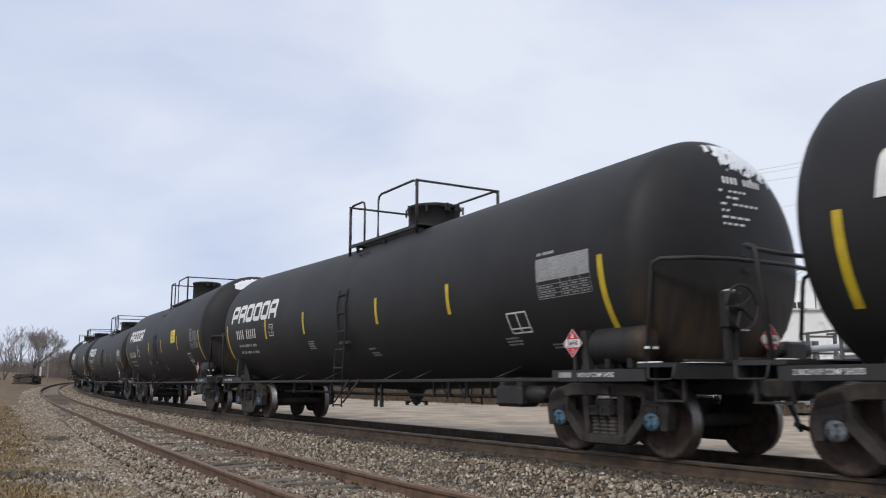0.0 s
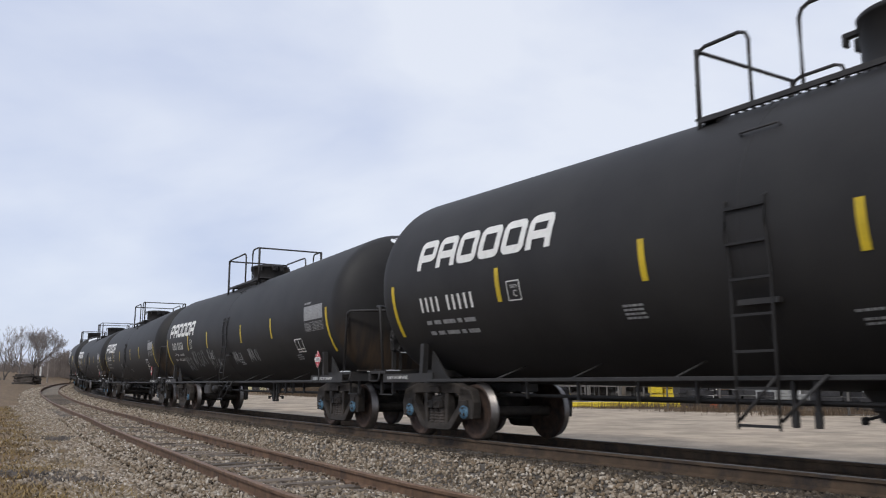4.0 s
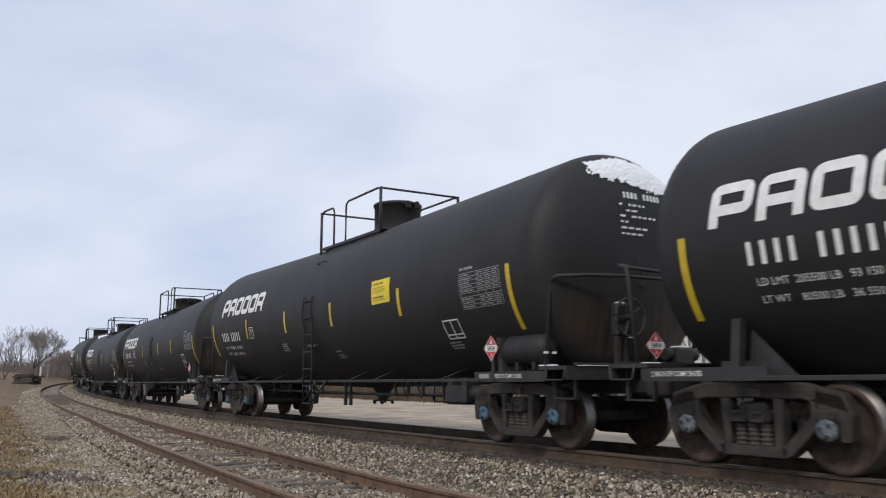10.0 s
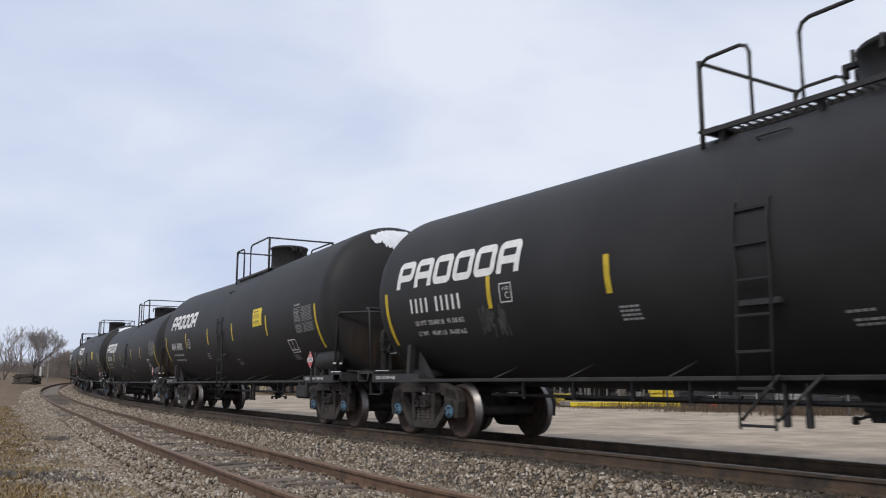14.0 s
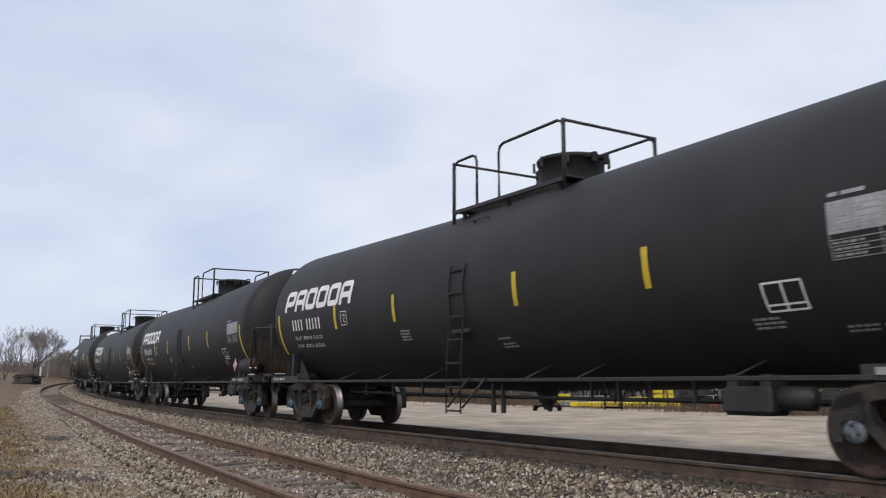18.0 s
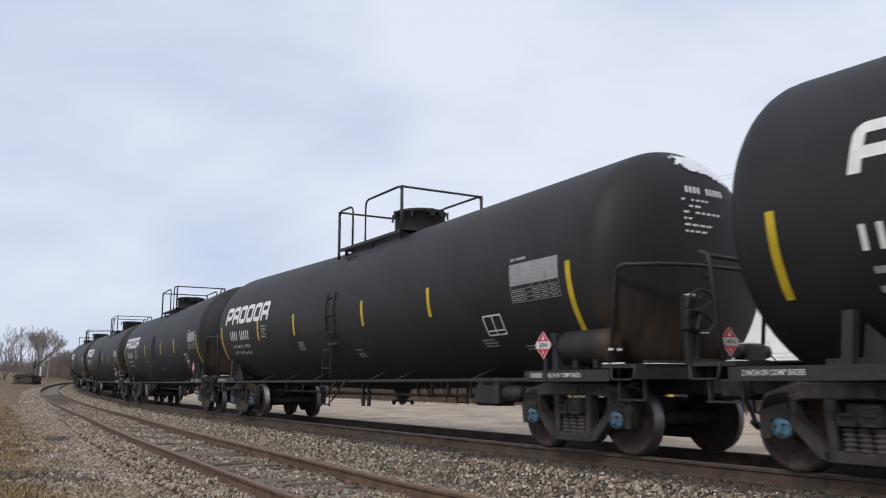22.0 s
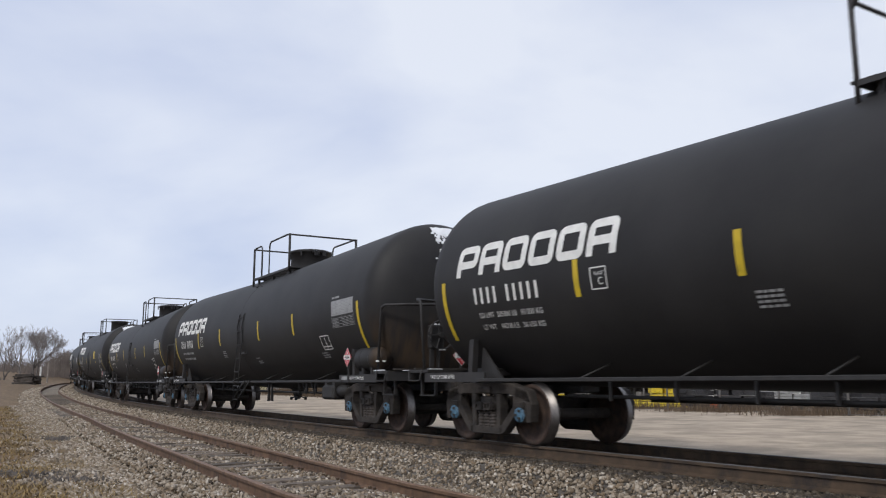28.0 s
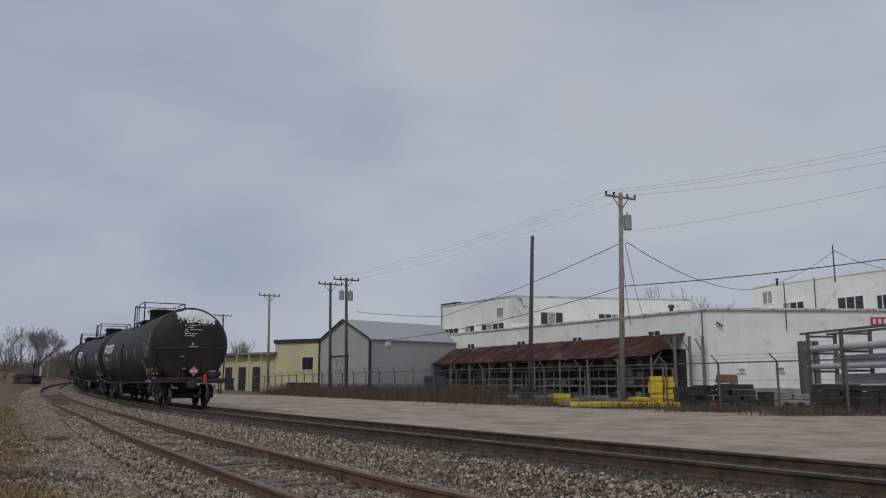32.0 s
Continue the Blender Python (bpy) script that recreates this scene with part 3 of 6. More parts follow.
def z_to_v(z, u=0.0):
    return RT * math.asin(max(-1, min(1, (z - axis_z(u)) / RT)))


def shell_quad(bm, u0, u1, v0, v1, lift=0.006, slant=0.0, n=None, mi=0):
    n = n or max(1, int(abs(v1 - v0) / 0.12))
    vs = rng(v0, v1, n)
    rows = [[bm.verts.new(wrap(u + slant * (v - v0), v, lift)) for u in (u0, u1)] for v in vs]
    for a, b in zip(rows, rows[1:]):
        f = bm.faces.new((a[0], a[1], b[1], b[0]))
        f.material_index = mi
    return bm


def shell_text(bm, s, u0, v0, height, stretch=1.0, lift=0.007):
    vs, fs = text_mesh(s, height, stretch)
    vv = [bm.verts.new(wrap(u0 - x, v0 + y, lift)) for x, y in vs]
    for f in fs:
        try:
            bm.faces.new([vv[i] for i in f])
        except ValueError:
            pass
    return bm


def bars(bm, u0, v0, h, widths, gap=0.25, lift=0.007):
    """A line of unreadable writing: plain upright bars."""
    u = u0
    for w in widths:
        if w > 0:
            shell_quad(bm, u, u - w, v0, v0 + h, lift, n=1)
        u -= abs(w) + gap * h
    return bm


def stroke(bm, pts, u0, v0, w, slant=0.0, closed=False, lift=0.007):
    """A painted line of width w along points of a sheet, laid on the shell."""
    n = len(pts)
    rows = []
    for i, (x, y) in enumerate(pts):
        ax, ay = pts[(i - 1) % n] if closed or i else pts[i]
        bx, by = pts[(i + 1) % n] if closed or i < n - 1 else pts[i]
        d = math.hypot(bx - ax, by - ay) or 1.0
        ox, oy = -(by - ay) / d * w / 2, (bx - ax) / d * w / 2
        rows.append([bm.verts.new(wrap(u0 - (x + k * ox) + slant * (y + k * oy), v0 + y + k * oy, lift)) for k in (1, -1)])
    for a, b in zip(rows, rows[1:] + (rows[:1] if closed else [])):
        bm.faces.new((a[0], a[1], b[1], b[0]))
    return bm


def rounded(corners, r, closed=False):
    """A polyline with its corners rounded off; sides cut into short steps."""
    n = len(corners)
    out = []
    for i, c in enumerate(corners):
        p = Vector((*c, 0))
        if not closed and i in (0, n - 1):
            out.append(p)
            continue
        a, b = Vector((*corners[(i - 1) % n], 0)), Vector((*corners[(i + 1) % n], 0))
        u, v = (a - p).normalized() * r, (b - p).normalized() * r
        out += [(p + u) * (1 - k) ** 2 + p * 2 * k * (1 - k) + (p + v) * k * k for k in (0, 0.25, 0.5, 0.75, 1)]
    fine = []
    for a, b in zip(out, out[1:] + (out[:1] if closed else [])):
        m = max(1, int((b - a).length / 0.1))
        fine += [tuple(a.lerp(b, k / m))[:2] for k in range(m)]
    if not closed:
        fine.append(tuple(out[-1])[:2])
    return fine


def logo(parent, u0, v0, w, h):
    """The owner's mark as six slanted open frames."""
    t, cell = 0.245 * h, w / 6
    x1, y0, y1, r = cell * 0.90 - t, t / 2, h - t / 2, 0.14 * h
    for i in range(6):
        bm = bmesh.new()
        u = u0 - i * cell - t / 2
        if i == 0:
            stroke(bm, rounded([(0, 0), (0, y1), (x1, y1), (x1, 0.38 * h), (t / 2, 0.38 * h)], r), u, v0, t, -0.10)
        elif i in (1, 5):
            stroke(bm, rounded([(0, 0), (0, y1), (x1, y1), (x1, 0)], r), u, v0, t, -0.10)
            stroke(bm, [(t / 2, 0.40 * h), (x1 - t / 2, 0.40 * h)], u, v0, t, -0.10)
        else:
            stroke(bm, rounded([(0, y0), (0, y1), (x1, y1), (x1, y0)], r, True), u, v0, t, -0.10, True)
        part("mark_shape", bm, M_WHITE, parent, "white slanted rounded frame of the owner's mark")


def placard(parent, m):
    """A red diamond board on a short stand, facing local +y."""
    bm = bmesh.new()
    h = 0.19
    prism(bm, [(0, -h), (h, 0), (0, h), (-h, 0)], -0.006, 0.0)
    fr = bmesh.new()

    def flat(b, pts, y):
        b.faces.new([b.verts.new((x, y, z)) for x, z in pts])
    for a, b2 in (((0, h), (h, 0)), ((h, 0), (0, -h)), ((0, -h), (-h, 0)), ((-h, 0), (0, h))):
        k = 0.95
        flat(fr, [a, b2, (b2[0] * k, b2[1] * k), (a[0] * k, a[1] * k)], 0.003)
    flat(fr, [(-0.125, -0.052), (0.125, -0.052), (0.15, -0.030), (0.15, 0.030), (0.125, 0.052), (-0.125, 0.052), (-0.15, 0.030), (-0.15, -0.030)], 0.003)
    flat(fr, [(-0.03, 0.07), (0.03, 0.07), (0.012, 0.105), (0, 0.14), (-0.02, 0.10)], 0.003)
    board = part("placard", bm, M_RED, parent, "red diamond hazard placard with white band")
    board.matrix_local = m
    part("placard_border", fr, M_WHITE, board)
    tx = bmesh.new()
    vs, fs = text_mesh("3494", 0.086, 0.88, 0.0012)
    wid = max(x for x, _ in vs)
    vv = [tx.verts.new((-(x - wid / 2), 0.006, y - 0.043)) for x, y in vs]
    for f in fs:
        tx.faces.new([vv[i] for i in f])
    part("placard_number", tx, M_DARKTRIM, board)
    tx = bmesh.new()
    vs, fs = text_mesh("3", 0.05, 1.0, 0.002)
    wid = max(x for x, _ in vs)
    vv = [tx.verts.new((-(x - wid / 2), 0.004, y - 0.125)) for x, y in vs]
    for f in fs:
        tx.faces.new([vv[i] for i in f])
    part("class_number", tx, M_WHITE, board)
    return board


def wheelset_mesh():
    bm = bmesh.new()
    lathe(bm, [(-0.78, 0.085), (-0.2, 0.08), (0.2, 0.08), (0.78, 0.085)], "y", 16, mi=[0, 0, 0])
    for sg in (1, -1):
        pr = [(0.70, 0.10), (0.695, 0.16), (0.715, 0.26), (0.70, 0.36), (0.69, 0.375), (0.688, 0.485), (0.715, 0.487), (0.722, 0.462), (0.83, 0.452), (0.828, 0.39), (0.80, 0.375), (0.775, 0.30), (0.785, 0.17), (0.83, 0.13), (0.835, 0.09)]
        mi = [1, 1, 1, 1, 1, 2, 2, 2, 1, 1, 1, 1, 1, 1]
        lathe(bm, [(sg * y, r) for y, r in pr], "y", 40, mi=mi)
        lathe(bm, [(sg * 0.83, 0.10), (sg * 0.98, 0.125), (sg * 1.05, 0.125), (sg * 1.06, 0.10)], "y", 20, mi=[0, 0, 0])
        lathe(bm, [(sg * 1.05, 0.112), (sg * 1.085, 0.108), (sg * 1.095, 0.04), (sg * 1.096, 0.001)], "y", 20, mi=[3, 3, 3])
        for k in range(3):
            t = 2 * math.pi * k / 3
            cyl(bm, (0.062 * math.cos(t), sg * 1.08, 0.062 * math.sin(t)), (0.062 * math.cos(t), sg * 1.115, 0.062 * math.sin(t)), 0.02, 6, mi=0)
    me = bpy.data.meshes.new("wheelset")
    bm.to_mesh(me)
    bm.free()
    for m in (M_TRUCK, M_RUST, M_RIM, M_BLUE):
        me.materials.append(m)
    return me


def cap_variant(material):
    me = WHEEL.copy()
    me.materials[3] = material
    return me


def sideframe(bm, sg):
    y0, y1 = sg * 0.90, sg * 1.06
    # the frame is made of bars round its three openings
    def bar(poly):
        prism(bm, poly, y0, y1)
    bar([(-1.16, 0.62), (-1.08, 0.82), (-0.62, 0.93), (0.62, 0.93), (1.08, 0.82), (1.16, 0.62), (0.62, 0.76), (-0.62, 0.76)])
    bar([(-0.40, 0.14), (0.40, 0.14), (0.44, 0.26), (-0.44, 0.26)])
    for q in (1, -1):
        bar([(q * 0.36, 0.14), (q * 0.48, 0.17), (q * 0.83, 0.52), (q * 0.82, 0.76), (q * 0.72, 0.76), (q * 0.71, 0.58), (q * 0.44, 0.30), (q * 0.34, 0.26)][::q])
        bar([(q * 0.28, 0.25), (q * 0.37, 0.25), (q * 0.40, 0.76), (q * 0.28, 0.76)][::q])
        bar([(q * 0.77, 0.53), (q * 1.03, 0.53), (q * 1.03, 0.35), (q * 1.14, 0.35), (q * 1.17, 0.62), (q * 1.06, 0.80), (q * 0.77, 0.86)][::q])
        box(bm, (q * 0.889, sg * 0.98, 0.60), (0.22, 0.2, 0.1))
    box(bm, (0, sg * 0.99, 0.57), (0.5, 0.22, 0.13), bevel=0.02)
    box(bm, (0, sg * 1.0, 0.82), (0.34, 0.2, 0.1))
    return bm


def make_truck(car, x):
    """A two-axle truck with cast side frames, springs and brake rigging."""
    bm = bmesh.new()
    box(bm, (0, 0, 0.60), (0.36, 2.1, 0.24), bevel=0.03)
    cyl(bm, (0, 0, 0.7), (0, 0, 0.86), 0.2, 16)
    tr = part("truck", bm, M_TRUCK, car, "dusty brown-black cast steel freight truck")
    tr.matrix_local = pose(x, 0, 0)
    for sg in (1, -1):
        bm = bmesh.new()
        sideframe(bm, sg)
        bmesh.ops.bevel(bm, geom=[e for e in bm.edges if e.calc_length() > 0.12], offset=0.012, segments=1, affect="EDGES")
        part("side_frame", bm, M_TRUCK, tr)
        for k in range(3):
            bm = bmesh.new()
            lathe(bm, [(0.25 + 0.0125 * j, (0.058, 0.074, 0.077, 0.066)[j % 4]) for j in range(21)], "z", 12, (-0.157 + 0.157 * k, sg * 1.0, 0))
            part("spring", bm, M_SPRING, tr, "worn grey coil spring")
        # dark plate added to close the bright gaps between the springs with shade
        bm = bmesh.new()
        box(bm, (0, sg * 0.88, 0.40), (0.58, 0.05, 0.34))
        part("spring_backing", bm, M_STEEL_BLACK, tr)
        bm = bmesh.new()
        for dx in (-0.12, 0.12):
            for d2, sz in (((0, 0.045), (0.19, 0.03)), ((0, -0.045), (0.19, 0.03)), ((-0.085, 0), (0.03, 0.10)), ((0.085, 0), (0.03, 0.10))):
                box(bm, (dx + d2[0], sg * 1.11, 0.57 + d2[1]), (sz[0], 0.03, sz[1]))
        part("bolster_pocket", bm, M_TRUCK, tr)
    bm = bmesh.new()
    for q in (1, -1):
        box(bm, (q * 0.42, 0, 0.36), (0.07, 1.7, 0.09))
        for sg in (1, -1):
            box(bm, (q * 0.425, sg * 0.76, 0.44), (0.06, 0.12, 0.3))
    part("brake_beam", bm, M_STEEL_BLACK, tr)
    return tr


def make_car(tall, late):
    """tall: the stout build with the yellow sign; late: its platform sits further forward."""
    global SP
    SP = use(STOUT if tall else SLIM)
    TC, E = SP["tc"], SP["length"] / 2 - 9.3
    car = thing("tank_car", "x", "tank car", "tank cars of the train")
    bm = bmesh.new()
    prof = [(-u, r) for u, r in head_prof(SP["rear"], HEAD_REAR)][::-1] + [(u, RT) for u in (-5.2, -2.6, -0.06, 0, 0.06, 2.6, 5.2)] + head_prof(SP["front"], HEAD_FRONT)
    lathe(bm, prof, "x", 80, (0, 0, ZC))
    for v in bm.verts:
        v.co.z += SL * abs(v.co.x)
    shell = part("tank_shell", bm, M_BLACK, car, "matt black steel tank with rounded ends")
    for x in (0.0,):
        bm = bmesh.new()
        lathe(bm, [(x - 0.02, RT - 0.01), (x - 0.012, RT + 0.003), (x + 0.012, RT + 0.003), (x + 0.02, RT - 0.01)], "x", 80, (0, 0, axis_z(x)))
        part("weld_seam", bm, M_BLACK, shell)
    # stripes
    for x, z0, z1 in SP["stripes"]:
        for sd in (1, -1):
            bm = bmesh.new()
            shell_quad(bm, x + 0.05, x - 0.05, z_to_v(z0, x), z_to_v(z1, x))
            if sd < 0:
                for v in bm.verts:
                    v.co.y *= -1
            part("reflective_stripe", bm, M_YELLOW, shell, "yellow reflective stripe")
    logo(shell, SP["logo"][0], z_to_v(SP["logo"][1], SP["logo"][0]), SP["logo"][2], SP["logo"][3])
    # capacity panel
    bm = bmesh.new()
    (u0, u1), va, vb = SP["table"], z_to_v(2.07, 7), z_to_v(2.61, 7)
    w = 0.009
    rows = rng(va, vb, 9)
    for v in rows:
        shell_quad(bm, u0, u1, v - w / 2, v + w / 2, n=1)
    for f in (0, 0.46, 0.64, 0.82, 1):
        u = u0 + (u1 - u0) * f
        shell_quad(bm, u + w / 2, u - w / 2, va, vb, n=4)
    r = random.Random(2)
    for i in range(9):
        if i in (3,):
            continue
        bars(bm, u0 - 0.03, rows[i] + 0.02, 0.022, [r.uniform(0.04, 0.09) for _ in range(4)], 0.8)
        for f in (0.49, 0.67, 0.85):
            bars(bm, u0 + (u1 - u0) * f, rows[i] + 0.02, 0.022, [0.05, 0.05], 0.8)
    bars(bm, u0 - 0.02, vb + 0.05, 0.04, [0.1, 0.24], 0.8)
    part("data_table", bm, M_GREYW, shell, "white stencilled inspection table")
    if not tall:
        bm = bmesh.new()
        shell_quad(bm, u0, u1, va + 0.24, vb, lift=0.004, n=3)
        part("faded_panel", bm, M_SILVER, shell, "worn silver panel behind the table")
    # small frame and stencils
    bm = bmesh.new()
    (u0, u1), va, vb, w = SP["frame"], z_to_v(1.65, 6), z_to_v(1.93, 6), 0.024
    for v in (va, vb, va + 0.07):
        shell_quad(bm, u0, u1, v - w / 2, v + w / 2, n=1)
    for u in (u0, u1, (u0 + u1) / 2):
        shell_quad(bm, u + w / 2, u - w / 2, va, vb, n=3)
    part("test_frame", bm, M_WHITE, shell, "white stencilled consolidation frame")
    bm = bmesh.new()
    for x, z, n in ((-5.6, 1.57, 3), (1.86, 1.84, 4), (-1.03, 1.58, 1), (-1.08, 1.50, 2), (-6.6, 1.45, 2)):
        for k in range(n):
            bars(bm, x, z_to_v(z, x) - 0.055 * k, 0.03, [r.uniform(0.04, 0.09) for _ in range(4)], 0.5)
    tagged(part("small_stencil", bm, M_GREYW, shell), "rows of small faded stencil marks", kind="stuff")
    bm = bmesh.new()
    (u0, u1), va, vb, w = SP["plate"], z_to_v(2.10, 4), z_to_v(2.37, 4), 0.016
    for v in (va, vb):
        shell_quad(bm, u0, u1, v - w / 2, v + w / 2, n=1)
    for u in (u0, u1):
        shell_quad(bm, u + w / 2, u - w / 2, va, vb, n=3)
    shell_text(bm, "PLATE", u0 - 0.07, vb - 0.10, 0.05, 0.9)
    shell_text(bm, "C", u0 - 0.12, va + 0.05, 0.10)
    part("plate_frame", bm, M_WHITE, shell, "white stencilled frame")
    if tall:
        bm = bmesh.new()
        shell_quad(bm, -3.32, -4.06, z_to_v(2.38, 3.7), z_to_v(2.82, 3.7), lift=0.008)
        sign = part("emergency_sign", bm, M_YELLOW2, shell, "square yellow emergency sign")
        bm = bmesh.new()
        for k, h in ((0.355, 0.028), (0.29, 0.012), (0.25, 0.012), (0.21, 0.012), (0.10, 0.034), (0.06, 0.012)):
            bars(bm, -3.40, z_to_v(2.38, 3.7) + k, h, [0.10, 0.10, 0.16] if h > 0.02 else [0.07] * 6, 0.9, lift=0.011)
        part("sign_lines", bm, M_WOODBR, sign)
    # manway, platform and rails
    xd, top = 0.78 if late else -1.07 if tall else -1.17, SP["top"]
    bm = bmesh.new()
    rd = 0.52 if tall else 0.54
    lathe(bm, [(ZC + RT - 0.12, rd + 0.02), (ZC + RT + 0.05, rd), (top - 0.10, rd), (top - 0.09, rd + 0.025), (top - 0.04, rd + 0.03), (top - 0.02, rd + 0.01), (top, rd - 0.06), (top + 0.01, 0.02)], "z", 32, (xd, 0, 0))
    for sg, dx in ((1, 0.5), (-1, 0.5), (1, -0.5), (-1, -0.5)):
        box(bm, (xd + dx * (2 * rd + 0.16), sg * 0.12, top - 0.09), (0.24, 0.08, 0.07), bevel=0.01)
        box(bm, (xd + dx * (2 * rd + 0.34), sg * 0.12, top - 0.15), (0.05, 0.10, 0.14), bevel=0.012)
    manway = part("manway", bm, M_BLACK, car, "black bolted manway housing", smooth=False)
    for k in range(2 if tall else 8):
        bm = bmesh.new()
        t = 2 * math.pi * k / (2 if tall else 8)
        cyl(bm, (xd + (rd + 0.07) * math.cos(t), (rd + 0.07) * math.sin(t), top - 0.20), (xd + (rd + 0.07) * math.cos(t), (rd + 0.07) * math.sin(t), top - 0.04), 0.024, 6)
        part("bolt", bm, M_STEEL_BLACK, manway)
    x0, x1, yw, zp, zr = -1.08 if late else -2.12, 2.08 if late else 1.06 if tall else 0.92, 0.95, SP["rail"] - 0.92, SP["rail"]
    g1, g2 = (0.24, -0.43) if late else (0.30, -0.36) if tall else (0.19, -0.46)
    for sg in (1, -1):
        bm = bmesh.new()
        box(bm, ((x0 + x1) / 2, sg * yw, zp), (x1 - x0, 0.05, 0.06))
        box(bm, ((x0 + x1) / 2, sg * (yw - 0.33), zp + 0.01), (x1 - x0, 0.05, 0.06))
        for k in range(27):
            box(bm, (x0 + 0.06 + (x1 - x0 - 0.12) * k / 26, sg * (yw - 0.165), zp + 0.02), (0.02, 0.33, 0.03))
        for x in (x0 + 0.2, -0.6, x1 - 0.2):
            box(bm, (x, sg * (yw - 0.1), zp - 0.22), (0.06, 0.06, 0.42))
        part("walkway", bm, M_STEEL_BLACK, car, "black steel grating walkway")
    for x in (x0, x1 - 0.16):
        bm = bmesh.new()
        box(bm, (x + 0.08, 0, zp + 0.03), (0.30, 1.9, 0.03))
        part("walkway", bm, M_STEEL_BLACK, car)

    def hoop(a, b, c, d):
        """A bent rail: up from a, along b to c, down to d, with rounded bends."""
        bm = bmesh.new()
        pts = [Vector(q) for q in (a, b, c, d)]
        out = [pts[0]]
        for i in (1, 2):
            p0, p1, p2 = pts[i - 1], pts[i], pts[i + 1]
            k = 0.13
            u, v = (p0 - p1).normalized(), (p2 - p1).normalized()
            out += [p1 + u * k, p1 + u * k * 0.3 + v * k * 0.3, p1 + v * k]
        out.append(pts[3])
        tube(bm, out, 0.024)
        return part("handrail", bm, M_STEEL_BLACK, car, "thin black pipe handrail")

    for sg in (1, -1):
        y = sg * yw
        hoop((x1, y, zp), (x1, y, zr), (g1, y, zr), (g1, y, zp))
        hoop((x0, y, zp), (x0, y, zr), (g2, y, zr), (g2, y, zp))
        bm = bmesh.new()
        tube(bm, [(x1, y, zp - 0.25), (x1, y, zr)], 0.032)
        part("rail_post", bm, M_STEEL_BLACK, car)
        bm = bmesh.new()
        tube(bm, [(x0, y, zp - 0.1), (x0, y, zr)], 0.032)
        part("rail_post", bm, M_STEEL_BLACK, car)
    for x in (x0, x1):
        bm = bmesh.new()
        tube(bm, [(x, -yw, zr - 0.02), (x, yw, zr - 0.02)], 0.024)
        part("end_rail", bm, M_STEEL_BLACK, car)
    # side ladders, hugging the tank as far as its waist, and a grab iron above
    xb, xa = SP["ladder"]
    xm = (xa + xb) / 2
    for sg in (1, -1):
        bm = bmesh.new()
        path = [(1.68, 0.46), (1.68, 1.3)] + [(math.sqrt(RT * RT - (z - ZC) ** 2) + 0.03, z) for z in (2.1, 2.45, 2.8)]
        for x in (xa, xb):
            tube(bm, [(x, sg * y, z) for y, z in path] + [(x, sg * (path[-1][0] - 0.06), path[-1][1] + 0.03)], 0.016)
        part("ladder_rail", bm, M_BLACK, car, "black steel ladder sides")
        for k in range(7):
            z = 0.50 + 0.37 * k
            y = float(np.interp(z, [q[1] for q in path], [q[0] for q in path]))
            bm = bmesh.new()
            box(bm, (xm, sg * y, z), (xb - xa, 0.03, 0.028))
            part("rung", bm, M_BLACK, car)
        bm = bmesh.new()
        y = math.sqrt(RT * RT - (3.6 - ZC) ** 2)
        tube(bm, [(xa, sg * (y - 0.02), 3.57), (xa, sg * (y + 0.05), 3.62), (xb, sg * (y + 0.05), 3.62), (xb, sg * (y - 0.02), 3.57)], 0.014)
        part("grab_iron", bm, M_STEEL_BLACK, car)
        bm = bmesh.new()
        box(bm, (xm, sg * (math.sqrt(RT * RT - (1.75 - ZC) ** 2) + 0.035), 1.75), (0.5, 0.07, 0.06))
        part("ladder_bracket", bm, M_STEEL_BLACK, car)
        for x2, x3 in ((xa, xa - 0.42), (xb, xb - 0.36)):
            bm = bmesh.new()
            tube(bm, [(x2, sg * 1.65, 0.55), (x3, sg * 1.5, 1.0)], 0.018)
            part("ladder_brace", bm, M_STEEL_BLACK, car)
    # side rail and its struts
    for sg in (1, -1):
        bm = bmesh.new()
        box(bm, (0, sg * 1.45, 0.97), (TC - 0.8, 0.05, 0.055), bevel=0.01)
        part("side_rail", bm, M_STEEL_BLACK, car, "long thin black side rail")
        for x in (-5.36, -2.83, -1.7, 1.2, 3.0, 4.7):
            bm = bmesh.new()
            tube(bm, [(x, sg * 1.44, 0.98), (x - 0.13, sg * (math.sqrt(RT * RT - (1.18 - axis_z(x)) ** 2) + 0.01), 1.18)], 0.013)
            part("strut", bm, M_STEEL_BLACK, car)
    # bottom fittings
    bm = bmesh.new()
    xo = -0.45 if not late else -0.05
    lathe(bm, [(0.50, 0.07), (0.56, 0.10), (0.66, 0.11), (0.70, 0.17), (0.74, 0.17), (0.86, 0.26), (0.92, 0.45)], "z", 18, (xo, 0, 0))
    box(bm, (xo, 0, 0.66), (0.24, 0.22, 0.10), bevel=0.02)
    for k in range(3):
        t = 2 * math.pi * k / 3 + 0.5
        tube(bm, [(xo, 0, 0.60), (xo + 0.22 * math.cos(t), 0.22 * math.sin(t), 0.53)], 0.02)
        box(bm, (xo + 0.23 * math.cos(t), 0.23 * math.sin(t), 0.52), (0.07, 0.07, 0.09), bevel=0.015)
    part("bottom_outlet", bm, M_STEEL_BLACK, car, "black bottom outlet valve")
    for x in ((-1.75, -2.03) if late else (0.25, -0.03)):
        bm = bmesh.new()
        box(bm, (x, 0.6, 0.80), (0.05, 0.06, 0.68), bevel=0.008)
        box(bm, (x, 0.6, 0.53), (0.075, 0.07, 0.18), bevel=0.01)
        part("hanger", bm, M_STEEL_BLACK, car, "black hanging valve guard")
